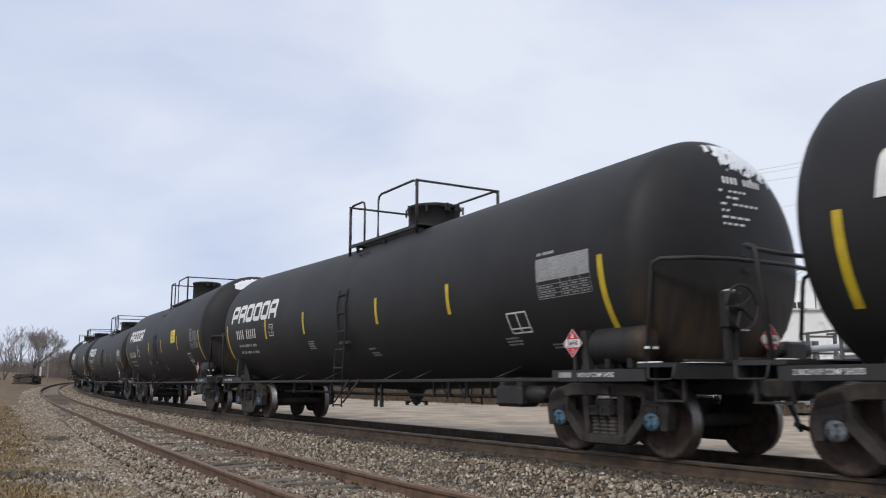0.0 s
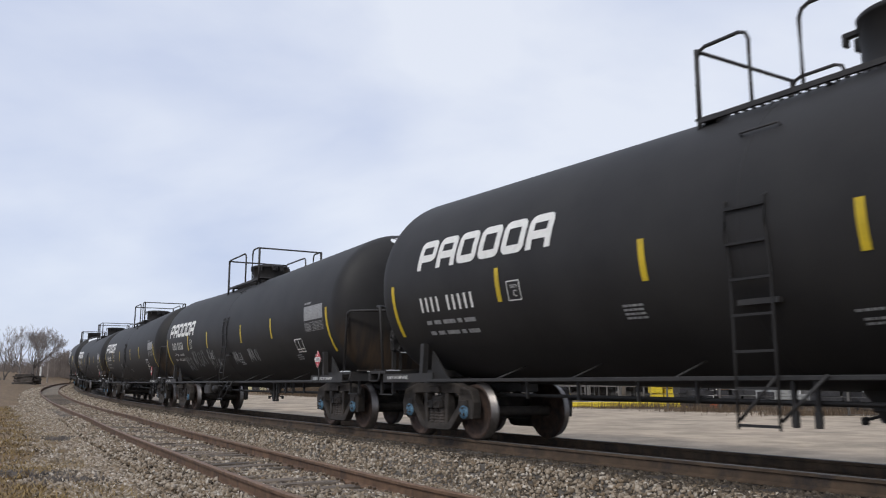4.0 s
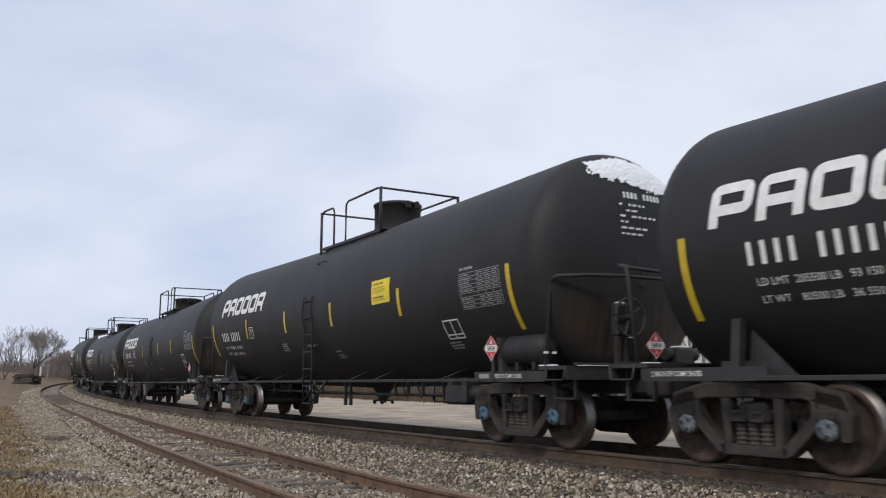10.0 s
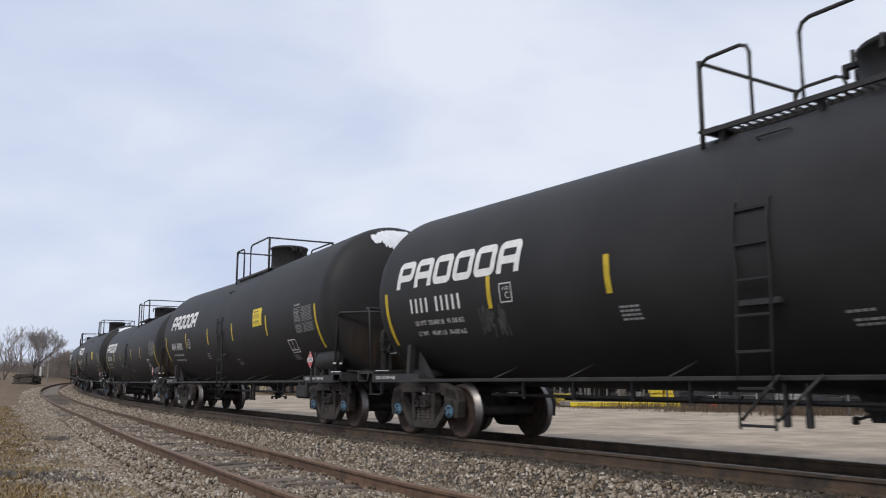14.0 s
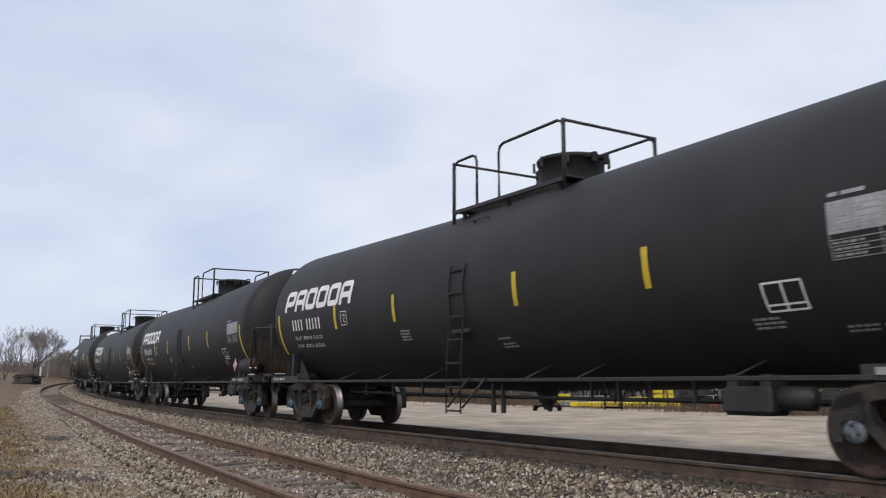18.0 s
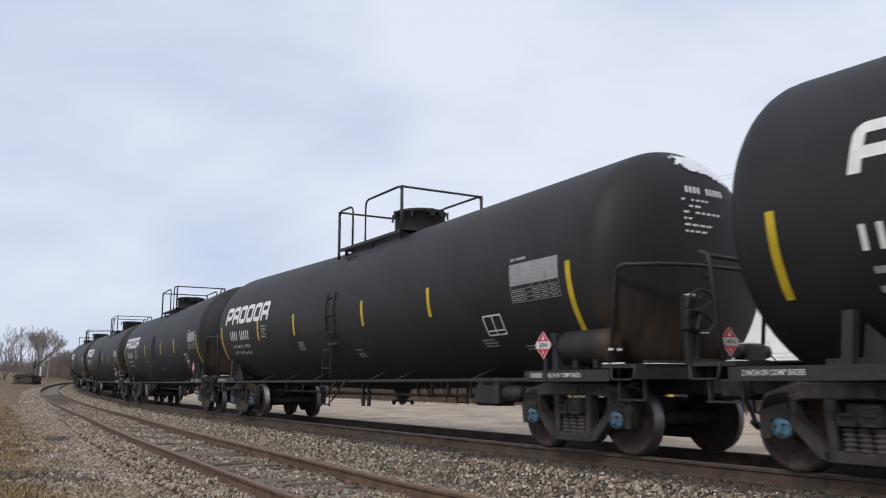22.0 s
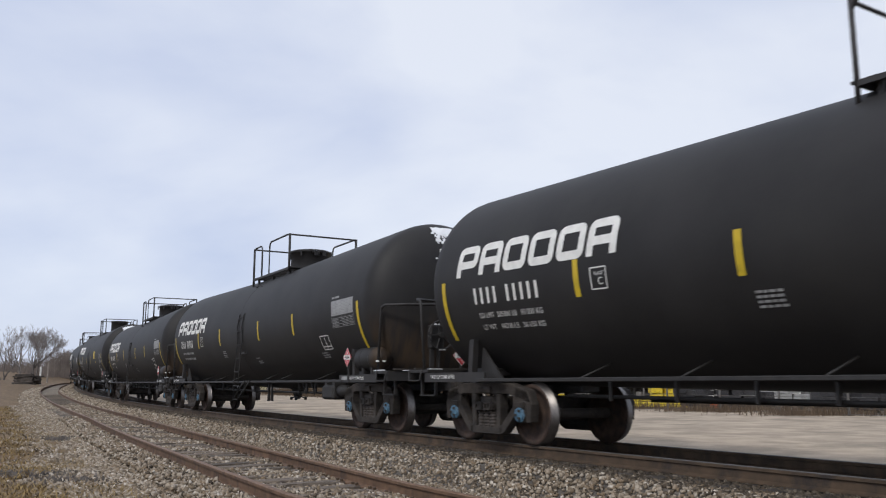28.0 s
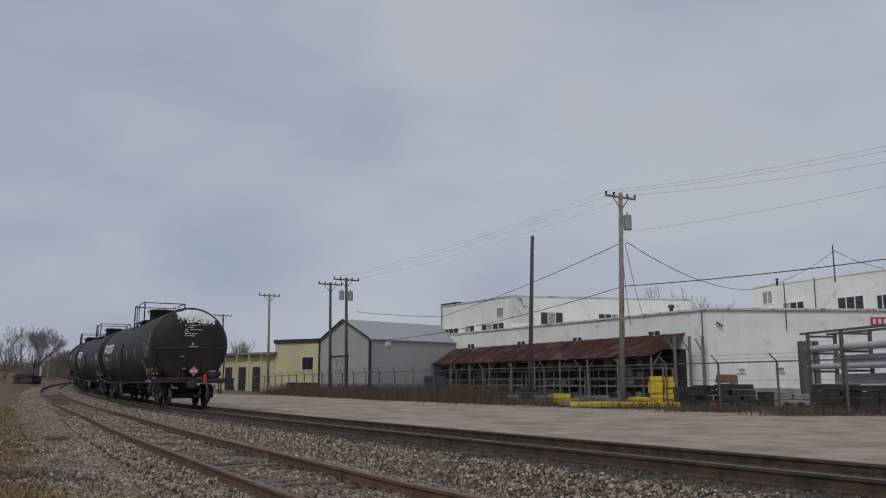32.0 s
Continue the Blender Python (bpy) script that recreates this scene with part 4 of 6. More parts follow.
    for x in (-2.2, -2.75, -3.35, -4.1, 1.6, 2.6, 3.8, 5.0):
        bm = bmesh.new()
        box(bm, (x, 0.6, 0.88), (0.04, 0.05, 0.40), bevel=0.006)
        part("pipe_bracket", bm, M_STEEL_BLACK, car)
    bm = bmesh.new()
    tube(bm, [(-6.0, 0.5, 0.72), (-2.0, 0.55, 0.70), (6.0, 0.5, 0.74)], 0.03)
    tube(bm, [(-5.4, -0.6, 0.66), (5.4, -0.6, 0.66)], 0.022)
    part("brake_pipe", bm, M_STEEL_BLACK, car, "thin brake pipe under the tank")
    for x in (-2.4, -3.0):
        bm = bmesh.new()
        tube(bm, [(x, 0.6, 1.0), (x - 0.28, 0.6, 0.66), (x - 0.30, 0.6, 1.0)], 0.018)
        part("pipe_hanger", bm, M_STEEL_BLACK, car)
    bm = bmesh.new()
    xc = 3.9 if late else -5.2
    box(bm, (xc, 0.86, 0.73), (0.66, 0.40, 0.32), bevel=0.05)
    box(bm, (xc + 0.2, 0.86, 0.94), (0.14, 0.30, 0.16))
    box(bm, (xc - 0.25, 0.86, 0.94), (0.14, 0.30, 0.16))
    lathe(bm, [(xc - 0.75, 0.05), (xc - 0.72, 0.13), (xc - 0.36, 0.13), (xc - 0.33, 0.05)], "x", 14, (0, 0.86, 0.76))
    part("brake_cylinder", bm, M_STEEL_BLACK, car, "black brake gear box hanging under the tank")
    # stub sills, bolsters, end platforms
    for q in (1, -1):
        bm = bmesh.new()
        box(bm, (q * (7.55 + E), 0, 0.98), (3.3, 0.36, 0.40), bevel=0.02)
        box(bm, (q * (TC / 2), 0, 1.10), (0.5, 2.4, 0.12), bevel=0.01)
        prism(bm, [(q * (TC / 2 - 0.4), 1.0), (q * (TC / 2 + 0.4), 1.0), (q * (TC / 2 + 0.25), 1.5), (q * (TC / 2 - 0.25), 1.5)][::q], -0.62, 0.62)
        part("bolster", bm, M_STEEL_BLACK, car, "black saddle and stub sill")
        for sg in (1, -1):
            bm = bmesh.new()
            xg = E if q > 0 else E + 0.27
            prism(bm, [(q * (7.04 + xg), 1.0), (q * (7.15 + xg), 1.0), (q * (7.09 + xg), 1.60), (q * (6.98 + xg), 1.60)][::q], sg * 1.34, sg * 1.44)
            part("gusset", bm, M_STEEL_BLACK, car, "upright bolster gusset")
            bm = bmesh.new()
            if q > 0:
                tri = [(7.04 + E, 1.0), (6.46 + E, 1.0), (6.97 + E, 1.48)]
            else:
                tri = [(-7.15 - xg, 1.0), (-7.72 - xg, 1.0), (-7.13 - xg, 1.50)]
            prism(bm, tri, sg * 1.24, sg * 1.27)
            part("brace_plate", bm, M_STEEL_BLACK, car, "dusty black triangular brace plate")
            bm = bmesh.new()
            xg = 8.5 + E
            tube(bm, [(q * xg, sg * 1.48, 1.14), (q * (xg + 0.02), sg * 1.50, 0.99), (q * (xg + 0.05), sg * 1.50, 0.965), (q * (xg + 0.37), sg * 1.50, 0.965), (q * (xg + 0.40), sg * 1.50, 0.99), (q * (xg + 0.42), sg * 1.48, 1.14)], 0.014)
            part("grab_iron", bm, M_STEEL_BLACK, car)
            bm = bmesh.new()
            box(bm, (q * (7.55 + E), sg * 1.44, 1.02), (1.75, 0.03, 0.15))
            part("side_sill", bm, M_STEEL_BLACK, car)
            bm = bmesh.new()
            lo = 0.72 if sg > 0 else 0.52
            for dx in (8.4, 8.84):
                box(bm, (q * (dx + E), sg * 1.25, (1.12 + lo) / 2), (0.035, 0.05, 1.12 - lo))
            box(bm, (q * (8.62 + E), sg * 1.26, lo), (0.475, 0.08, 0.025))
            part("sill_step", bm, M_STEEL_BLACK, car, "black end step")
        bm = bmesh.new()
        box(bm, (q * (8.62 + E), 0, 1.13), (0.62, 2.94, 0.05))
        box(bm, (q * (8.92 + E), 0, 1.06), (0.05, 2.94, 0.18))
        part("end_platform", bm, M_STEEL_BLACK, car, "black end platform")
        bm = bmesh.new()
        zt = 2.38
        xp = 8.55 + E if q < 0 else 8.62 + E
        half = [(q * (xp - 0.12), 1.42, 1.15), (q * xp, 1.42, zt - 0.14), (q * (xp + 0.03), 1.42, zt - 0.04), (q * (xp + 0.14), 1.41, zt), (q * (8.92 + E), 1.05, zt + 0.01), (q * (9.02 + E), 0.5, zt + 0.02)]
        pts = half + [(a, -b, c) for a, b, c in half[::-1]]
        tube(bm, pts, 0.028)
        part("end_handrail", bm, M_STEEL_BLACK, car, "black arched end handrail")
        bm = bmesh.new()
        box(bm, (q * (9.0 + E), 0, 0.86), (0.5, 0.2, 0.22), bevel=0.03)
        box(bm, (q * (9.2 + E), 0.06, 0.86), (0.26, 0.34, 0.28), bevel=0.05)
        box(bm, (q * (8.95 + E), 0.7, 1.18), (0.05, 1.3, 0.03))
        part("coupler", bm, M_TRUCK, car, "rusty knuckle coupler")
        bm = bmesh.new()
        tube(bm, [(q * (8.95 + E), -0.35, 0.8), (q * (9.1 + E), -0.33, 0.55), (q * (9.25 + E), -0.22, 0.38), (q * (9.33 + E), -0.05, 0.45)], 0.035)
        part("air_hose", bm, M_WIRE, car, "black rubber brake hose")
        bm = bmesh.new()
        u = -7.15 - E if q < 0 else 8.25 + E
        vs, fs = text_mesh("2 INCH OF COMP SHOES", 0.060, 0.80, 0.0008)
        vv = [bm.verts.new((u - x, 1.46, 1.0 + y)) for x, y in vs]
        for f in fs:
            bm.faces.new([vv[i] for i in f])
        part("sill_stencil", bm, M_WHITE, car, "white stencilled words on the sill")
    bm = bmesh.new()
    box(bm, (-6.95 - E, 1.462, 1.03), (0.26, 0.01, 0.07))
    part("sill_plate", bm, M_GREYW, car)
    # air reservoir and hand brake at the rear
    if not late:
        xr = -0.12 - E
        bm = bmesh.new()
        lathe(bm, [(-8.28 + xr, 0.05), (-8.25 + xr, 0.17), (-8.16 + xr, 0.23), (-7.36 + xr, 0.23), (-7.27 + xr, 0.17), (-7.24 + xr, 0.05)], "x", 24, (0, 1.26, 1.40))
        res = part("air_reservoir", bm, M_BLACK, car, "black cylindrical air reservoir")
        bm = bmesh.new()
        for x in (-7.6 + xr, -8.0 + xr):
            lathe(bm, [(x - 0.02, 0.226), (x - 0.015, 0.233), (x + 0.015, 0.233), (x + 0.02, 0.226)], "x", 24, (0, 1.26, 1.40))
            box(bm, (x, 1.26, 1.17), (0.08, 0.3, 0.12))
        part("reservoir_strap", bm, M_BLACK, res)
        bm = bmesh.new()
        for k in range(2):
            box(bm, (-8.34 + xr, 1.30 + 0.14 * k, 1.34), (0.04, 0.05, 0.03))
        part("pipe_fitting", bm, M_WHITE, res, "small white-tipped fittings")
    xw, yb, zb = -8.98 - E, 0.36, 1.83
    bm = bmesh.new()
    tube(bm, [(xw, yb + 0.27 * math.cos(t), zb + 0.27 * math.sin(t)) for t in rng(0, 2 * math.pi, 28)], 0.018)
    for k in range(5):
        t = 2 * math.pi * k / 5
        cyl(bm, (xw + 0.02, yb, zb), (xw + 0.02, yb + 0.27 * math.cos(t), zb + 0.27 * math.sin(t)), 0.015, 6)
    cyl(bm, (xw + 0.18, yb, zb), (xw - 0.04, yb, zb), 0.05, 10)
    brake = part("brake_wheel", bm, M_STEEL_BLACK, car, "black hand brake wheel on the end")
    bm = bmesh.new()
    box(bm, (xw + 0.14, yb + 0.04, zb - 0.03), (0.14, 0.30, 0.46), bevel=0.03)
    box(bm, (xw + 0.14, yb + 0.13, 1.40), (0.07, 0.07, 0.6))
    box(bm, (xw + 0.14, yb - 0.02, 1.36), (0.05, 0.05, 0.6))
    part("brake_housing", bm, M_STEEL_BLACK, brake)
    bm = bmesh.new()
    box(bm, (-8.65 - E, -0.9, 1.32), (0.3, 0.34, 0.26), bevel=0.03)
    cyl(bm, (-8.65 - E, -0.6, 1.35), (-8.65 - E, -1.25, 1.35), 0.09, 12)
    part("brake_valve", bm, M_STEEL_BLACK, car, "black brake valve block")
    # snow lying on ledges at the ends
    for c, sz in (((-8.45 - E, 1.40, 1.165), (0.34, 0.08, 0.02)), ((-8.75 - E, 0.5, 1.165), (0.12, 0.7, 0.02)), ((-8.8 - E, -0.3, 1.17), (0.1, 0.3, 0.02)), ((-9.05 - E, 0.0, 0.985), (0.3, 0.14, 0.02)), ((8.5 + E, 1.2, 1.165), (0.1, 0.24, 0.015)), ((-8.62 - E, 0.9, 1.165), (0.3, 0.05, 0.015)), ((-8.84 - E, 0.40, 2.04), (0.10, 0.14, 0.025)), ((-8.65 - E, -0.9, 1.455), (0.22, 0.24, 0.03)), ((-8.98 - E, 0.34, 1.555), (0.03, 0.14, 0.025))):
        bm = bmesh.new()
        box(bm, c, sz, bevel=0.006)
        part("snow_strip", bm, M_SNOW, car, "thin strip of snow on the ledge")
    # end stencils
    bm = bmesh.new()
    r = random.Random(4)
    for k in range(7):
        h = 0.095 if k == 0 else 0.03
        y0, z = 0.20 if k == 0 else 0.30 - (0.12 if k == 2 else 0), axis_z(8.6) + 0.93 - 0.088 * k - (0.03 if k else 0)
        for m in range(9 if k == 0 else (5, 2, 6, 2, 4, 4)[k - 1]):
            w = 0.042 if k == 0 else r.uniform(0.04, 0.11)
            d = [(y0, z), (y0 - w, z), (y0 - w, z + h), (y0, z + h)]
            bm.faces.new([bm.verts.new((rear_x(y, zz) - 0.010, y, zz)) for y, zz in d])
            y0 -= (w + 0.032 + (0.10 if m == 3 else 0)) if k == 0 else w + (0.12 if k in (1, 3) and m == 0 else 0.035)
    tagged(part("end_stencil", bm, M_WHITE, shell), "rows of white stencilled data on the end", kind="stuff")
    # fittings on the middle of the end
    bm = bmesh.new()
    cyl(bm, (rear_x(0, 2.5) + 0.03, -0.03, 2.50), (rear_x(0, 2.5) - 0.05, -0.03, 2.50), 0.03, 8)
    box(bm, (rear_x(0, 2.3) - 0.02, -0.03, 2.34), (0.06, 0.05, 0.05))
    part("end_lug", bm, M_STEEL_BLACK, shell)
    # hazard placards
    bm = bmesh.new()
    box(bm, (SP["placard"], 1.46, 1.12), (0.05, 0.03, 0.34))
    part("placard_stand", bm, M_STEEL_BLACK, car)
    placard(car, pose(SP["placard"], 1.50, 1.44))
    placard(car, pose(-9.03 - E, -0.06, 1.45, 0, 0, 90))
    bm = bmesh.new()
    box(bm, (-9.0 - E, -0.06, 1.21), (0.03, 0.05, 0.22))
    part("placard_stand", bm, M_STEEL_BLACK, car)
    # trucks
    for x in (TC / 2, -TC / 2):
        tr = make_truck(car, x)
        for q in (1, -1):
            ws = new("wheelset", WHEEL)
            ws.parent = tr
            ws.matrix_local = pose(q * 0.889, 0, 0.457)
            tagged(ws, "rusty wheels with bright worn treads and blue bearing caps")
            SPIN.append((ws, q))
    return car


WHEEL, SPIN = wheelset_mesh(), []
CARS = []


def snow_patch(parent, seed, lo, ragged, y0, y1):
    """Snow clinging to the upper rear end from y0 to y1: whole above, broken up along its lower edge."""
    bm = bmesh.new()
    zr, step = axis_z(SP["rear"] + 0.4), 0.032
    for i in range(int((y0 - y1 + 0.5) / step)):
        y = y0 + 0.25 - step * (i + 0.5)
        side = min(y0 - y, y - y1) + 0.14 * noise.noise((y * 5, seed * 1.7, 4))
        for j in range(int((RT - 0.6) / step)):
            h = 0.6 + step * (j + 0.5)
            rr = math.hypot(y, h)
            if rr > RT - 0.12 + 0.03 * noise.noise((y * 6, h * 6, seed)):
                continue
            edge = lo + 0.12 * (y + 0.35) + 0.09 * noise.noise((y * 3, seed * 3.1, 0))
            fill = min((h - edge) / ragged, (side + 0.35 * (h - lo)) / 0.12)
            if fill + 0.9 * noise.noise((y * 13, h * 13, seed)) + 0.5 * noise.noise((y * 31, h * 31, seed)) > 0.15:
                c = step * 0.53
                bm.faces.new([bm.verts.new((rear_x(y + a * c, zr + h + b * c) - 0.012, y + a * c, zr + h + b * c)) for a, b in ((1, -1), (-1, -1), (-1, 1), (1, 1))])
    bmesh.ops.remove_doubles(bm, verts=bm.verts[:], dist=0.004)
    r = random.Random(seed)
    for v in bm.verts:
        y, z = v.co.y + r.uniform(-0.014, 0.014), v.co.z + r.uniform(-0.014, 0.014)
        v.co = (rear_x(y, z) - r.uniform(0.010, 0.022), y, z)
    return tagged(part("snow_patch", bm, M_SNOW, parent), "patch of snow clinging to the upper end", kind="stuff")


def spray(parent, seed, u0, u1, z0, z1, n):
    r = random.Random(seed)
    bm = bmesh.new()
    du = (u1 - u0) / n
    for k in range(n):
        pts = []
        u = u0 + du * (k + r.uniform(0, 0.3))
        v = z_to_v(r.uniform(z0, z0 + 0.1), u)
        for j in range(9):
            pts.append(wrap(u, v, 0.008))
            u += du * r.uniform(-0.35, 0.5)
            v = z_to_v(min(max(z0, z0 + (z1 - z0) * (0.5 + 0.5 * math.sin(j * 1.9 + k) * r.uniform(0.6, 1.0))), z1), u)
        for a, b in zip(pts, pts[1:]):
            a, b = Vector(a), Vector(b)
            d = (b - a).cross(Vector((0, a.y, a.z - axis_z(a.x)))).normalized() * 0.024
            bm.faces.new([bm.verts.new(q) for q in (a - d, b - d, b + d, a + d)])
    return tagged(part("spray_scrawl", bm, M_GRAF if seed == 54 else M_FAINT, parent), "faint grey spray-painted scrawl", kind="stuff")


def stencil_load(parent, tall, words, seed):
    u0, zb = SP["number"]
    v = z_to_v(zb, u0)
    u = u0
    for k in range(9):
        bm = bmesh.new()
        bars(bm, u, v, 0.245, [0.062])
        part("number_mark", bm, M_WHITE, parent, "plain white bar in place of the car's number")
        u -= 0.166 if k != 3 else 0.32
    for row, k in enumerate((0.22, 0.41)):
        if words:
            bm = bmesh.new()
            shell_text(bm, ("LD LMT  ", "LT WT    ")[row] + words[row], u0 - 0.05, v - k, 0.085, 0.95)
            tagged(part("load_line", bm, M_WHITE, parent), "white stencilled line of load figures", kind="stuff")
        else:
            x = u0 - 0.05
            for w in (0.16, 0.2, 0.35, 0.12, 0.3):
                bm = bmesh.new()
                bars(bm, x, v - k, 0.07, [w])
                part("load_bar", bm, M_GREYW, parent, "plain pale bar of unreadable load figures")
                x -= w + 0.077


LOADS = {-6: ("205600 LB   93 200 KG", "80400 LB   36 500 KG"), -4: ("205400 LB   93 100 KG", "80600 LB   36 600 KG"), -3: ("205300 LB   93 100 KG", "80700 LB   36 600 KG"),
         -2: ("203200 LB   92 100 KG", "82800 LB   37 600 KG"), -1: ("205500 LB   93 150 KG", "80500 LB   36 550 KG"), 1: ("205400 LB   93 100 KG", "80600 LB   36 600 KG"),
         2: ("205500 LB   93 200 KG", "80500 LB   36 500 KG"), 3: ("205500 LB   93 150 KG", "80500 LB   36 550 KG"), 4: ("205600 LB   93 250 KG", "80400 LB   36 450 KG"),
         5: ("205500 LB   93 200 KG", "80500 LB   36 500 KG"), 7: ("205500 LB   93 150 KG", "80500 LB   36 550 KG"), 9: ("205300 LB   93 050 KG", "80700 LB   36 650 KG")}
TALL = {-15, -12, -9, -5, -2, 0, 6}
SCRAWL = {-6: ((5.4, 4.45, 1.35, 1.9, 4), (4.3, 2.8, 1.45, 2.05, 5), (2.25, 1.35, 1.35, 2.08, 4), (1.3, 0.75, 1.42, 1.72, 2), (-0.54, -1.44, 1.47, 1.86, 4), (-2.0, -2.9, 1.5, 1.9, 4)), -1: ((3.9, 2.6, 1.55, 2.0, 6),), 1: ((4.9, 4.2, 1.62, 2.1, 5),), 2: ((5.1, 4.5, 1.62, 2.05, 5),), 9: ((-2.0, -3.4, 1.5, 1.9, 5),)}


ROLL0, ROLL1, ROLL2 = -128.044, 11.6228, -0.024385
LATE = {-13, -10, -7, -6, -4, -3, 4}
BEHIND = {0: 0.0}
for _n in range(1, 10):
    BEHIND[_n] = BEHIND[_n - 1] + ((STOUT if _n in TALL else SLIM)["length"] + (STOUT if _n - 1 in TALL else SLIM)["length"]) / 2
for _n in range(-1, -16, -1):
    BEHIND[_n] = BEHIND[_n + 1] - ((STOUT if _n in TALL else SLIM)["length"] + (STOUT if _n + 1 in TALL else SLIM)["length"]) / 2


# slack running through the train: small leads and lags, second by second
SLACK_T = (0, 1, 2, 5, 6, 7, 8, 9, 10, 11, 12, 13, 16, 17, 18, 19, 20, 21, 22, 23, 24, 25, 28, 29, 30, 31, 32)
SLACK = (-0.145, -0.12, -0.145, 0.04, 0.13, 0.27, 0.31, 0.20, -0.06, -0.04, -0.03, -0.125, -0.05, -0.04, -0.04, -0.04, 0.07, 0.07, 0.165, -0.05, 0.05, 0.03, 0.03, 0.12, 0.12, -0.12, -0.12)


def rolled(t):
    """How far the train has rolled at t seconds: it slows slightly."""
    return ROLL0 + ROLL1 * t + ROLL2 * t * t + float(np.interp(t, SLACK_T, SLACK))


def car_pose(n, t):
    h = (STOUT if n in TALL else SLIM)["tc"] / 2
    s = rolled(t) - BEHIND[n]
    f, b = on_track(s + h), on_track(s - h)
    d = f - b
    return Matrix.Translation((f + b) / 2) @ pose(0, 0, 0, 0, -math.degrees(math.atan2(d.z, math.hypot(d.x, d.y))), math.degrees(math.atan2(d.y, d.x)))


def spin_wheels():
    """All wheelsets turn alike, so the four of one car share their turning with the rest."""
    rows = {q: [] for q in (1, -1)}
    for k in range(481):
        t = min(k / 15, 32.0)
        a = math.degrees((ROLL1 * t + ROLL2 * t * t) / 0.457)
        for q in (1, -1):
            rows[q].append((t, pose(q * 0.889, 0, 0.457, 0, a, 0)))
    lead = {}
    for ws, q in SPIN:
        if q not in lead:
            walk(ws, rows[q])
            lead[q] = ws
        else:
            src = lead[q].animation_data
            ws.rotation_mode = "QUATERNION"
            ws.animation_data_create()
            ws.animation_data.action = src.action
            ws.animation_data.action_slot = src.action_slot


def motions():
    for n, car in CARS:
        walk(car, [(float(t), car_pose(n, t)) for t in range(33)])


PATCH = {9: (0.95, 0.30, 0.55, -0.92), 5: (1.22, 0.05, 0.15, -0.80), 4: (1.10, 0.12, 0.2, -1.1), -8: (1.10, 0.28, 0.15, -0.95), -7: (1.12, 0.22, 0.2, -1.0), 8: (1.12, 0.25, 0.2, -1.0)}


GREY_CAPS = {(-1, True), (3, False), (-7, False), (2, True), (0, True)}


def build_train():
    global SP
    kinds = {(True, False): make_car(True, False), (False, False): make_car(False, False), (False, True): make_car(False, True)}
    spin_wheels()
    grey, rusty = cap_variant(M_GREYCAP), cap_variant(M_RUST)
    used = set()
    for n in range(-15, 10):
        tall = (n in TALL, n in LATE)
        base = kinds[tall]
        if tall in used:
            car = copy_thing(base, Matrix())
        else:
            car = base
            used.add(tall)
        CARS.append((n, car))
    for n, car in CARS:
        tall = n in TALL
        SP = use(STOUT if tall else SLIM)
        sh = [c for c in car.children if c.name.split(".")[0] == "tank_shell"][0]
        stencil_load(sh, tall, LOADS.get(n), n + 40)
        snow_patch(sh, n + 30, *PATCH.get(n, (1.10, 0.08, 0.62, -1.15) if tall else (1.16 + 0.05 * math.sin(n * 2.3), 0.08, 0.22, -0.95)))
        for u0, u1, z0, z1, k in SCRAWL.get(n, ()):
            spray(sh, n + 60, u0, u1, z0, z1, k)
        lab = "stout black tank car with tall manway and yellow sign" if tall else "long black tank car with low manway and white markings"
        if n in SCRAWL:
            lab = "long black tank car with grey scrawl on its side"
        if n in (9, -4, -3, -1):
            for c in [c for c in sh.children if c.name.split(".")[0] == "faded_panel"]:
                bpy.data.objects.remove(c)
        if n == 9:
            for c in [c for c in sh.children if c.name.split(".")[0] == "reflective_stripe" and c.data.vertices[0].co.x < -7 and c.data.vertices[0].co.y > 0]:
                bpy.data.objects.remove(c)
            bm = bmesh.new()
            shell_quad(bm, -7.97, -8.07, z_to_v(2.30, 8), z_to_v(3.02, 8))
            part("reflective_stripe", bm, M_YELLOW, sh, "yellow reflective stripe")
            lab = "last black tank car with a red end marker"
            bm = bmesh.new()
            box(bm, (rear_x(0, 2.5) - 0.03, -0.03, 2.57), (0.06, 0.06, 0.10), bevel=0.02)
            box(bm, (rear_x(0, 2.5) - 0.03, -0.06, 2.46), (0.05, 0.34, 0.02), bevel=0.006)
            part("snow_strip", bm, M_SNOW, car, "small clump of snow on the end lug")
            bm = bmesh.new()
            box(bm, (-9.30, -0.50, 1.10), (0.14, 0.15, 0.42), bevel=0.04)
            part("end_marker", bm, M_REDHOSE, car, "red end-of-train marker")
        for t in [c for c in car.children if c.name.split(".")[0] == "truck"]:
            fore = t.matrix_local.translation.x > 0
            for w in [c for c in t.children if c.name.split(".")[0] == "wheelset"]:
                if (n, fore) in GREY_CAPS:
                    w.data = grey
                elif (n, fore) == (-4, True) or (n, fore) in ((-6, True), (7, True)) and w.matrix_local.translation.x > 0:
                    w.data = rusty
        tagged(car, lab)
        car.matrix_world = car_pose(n, 0)


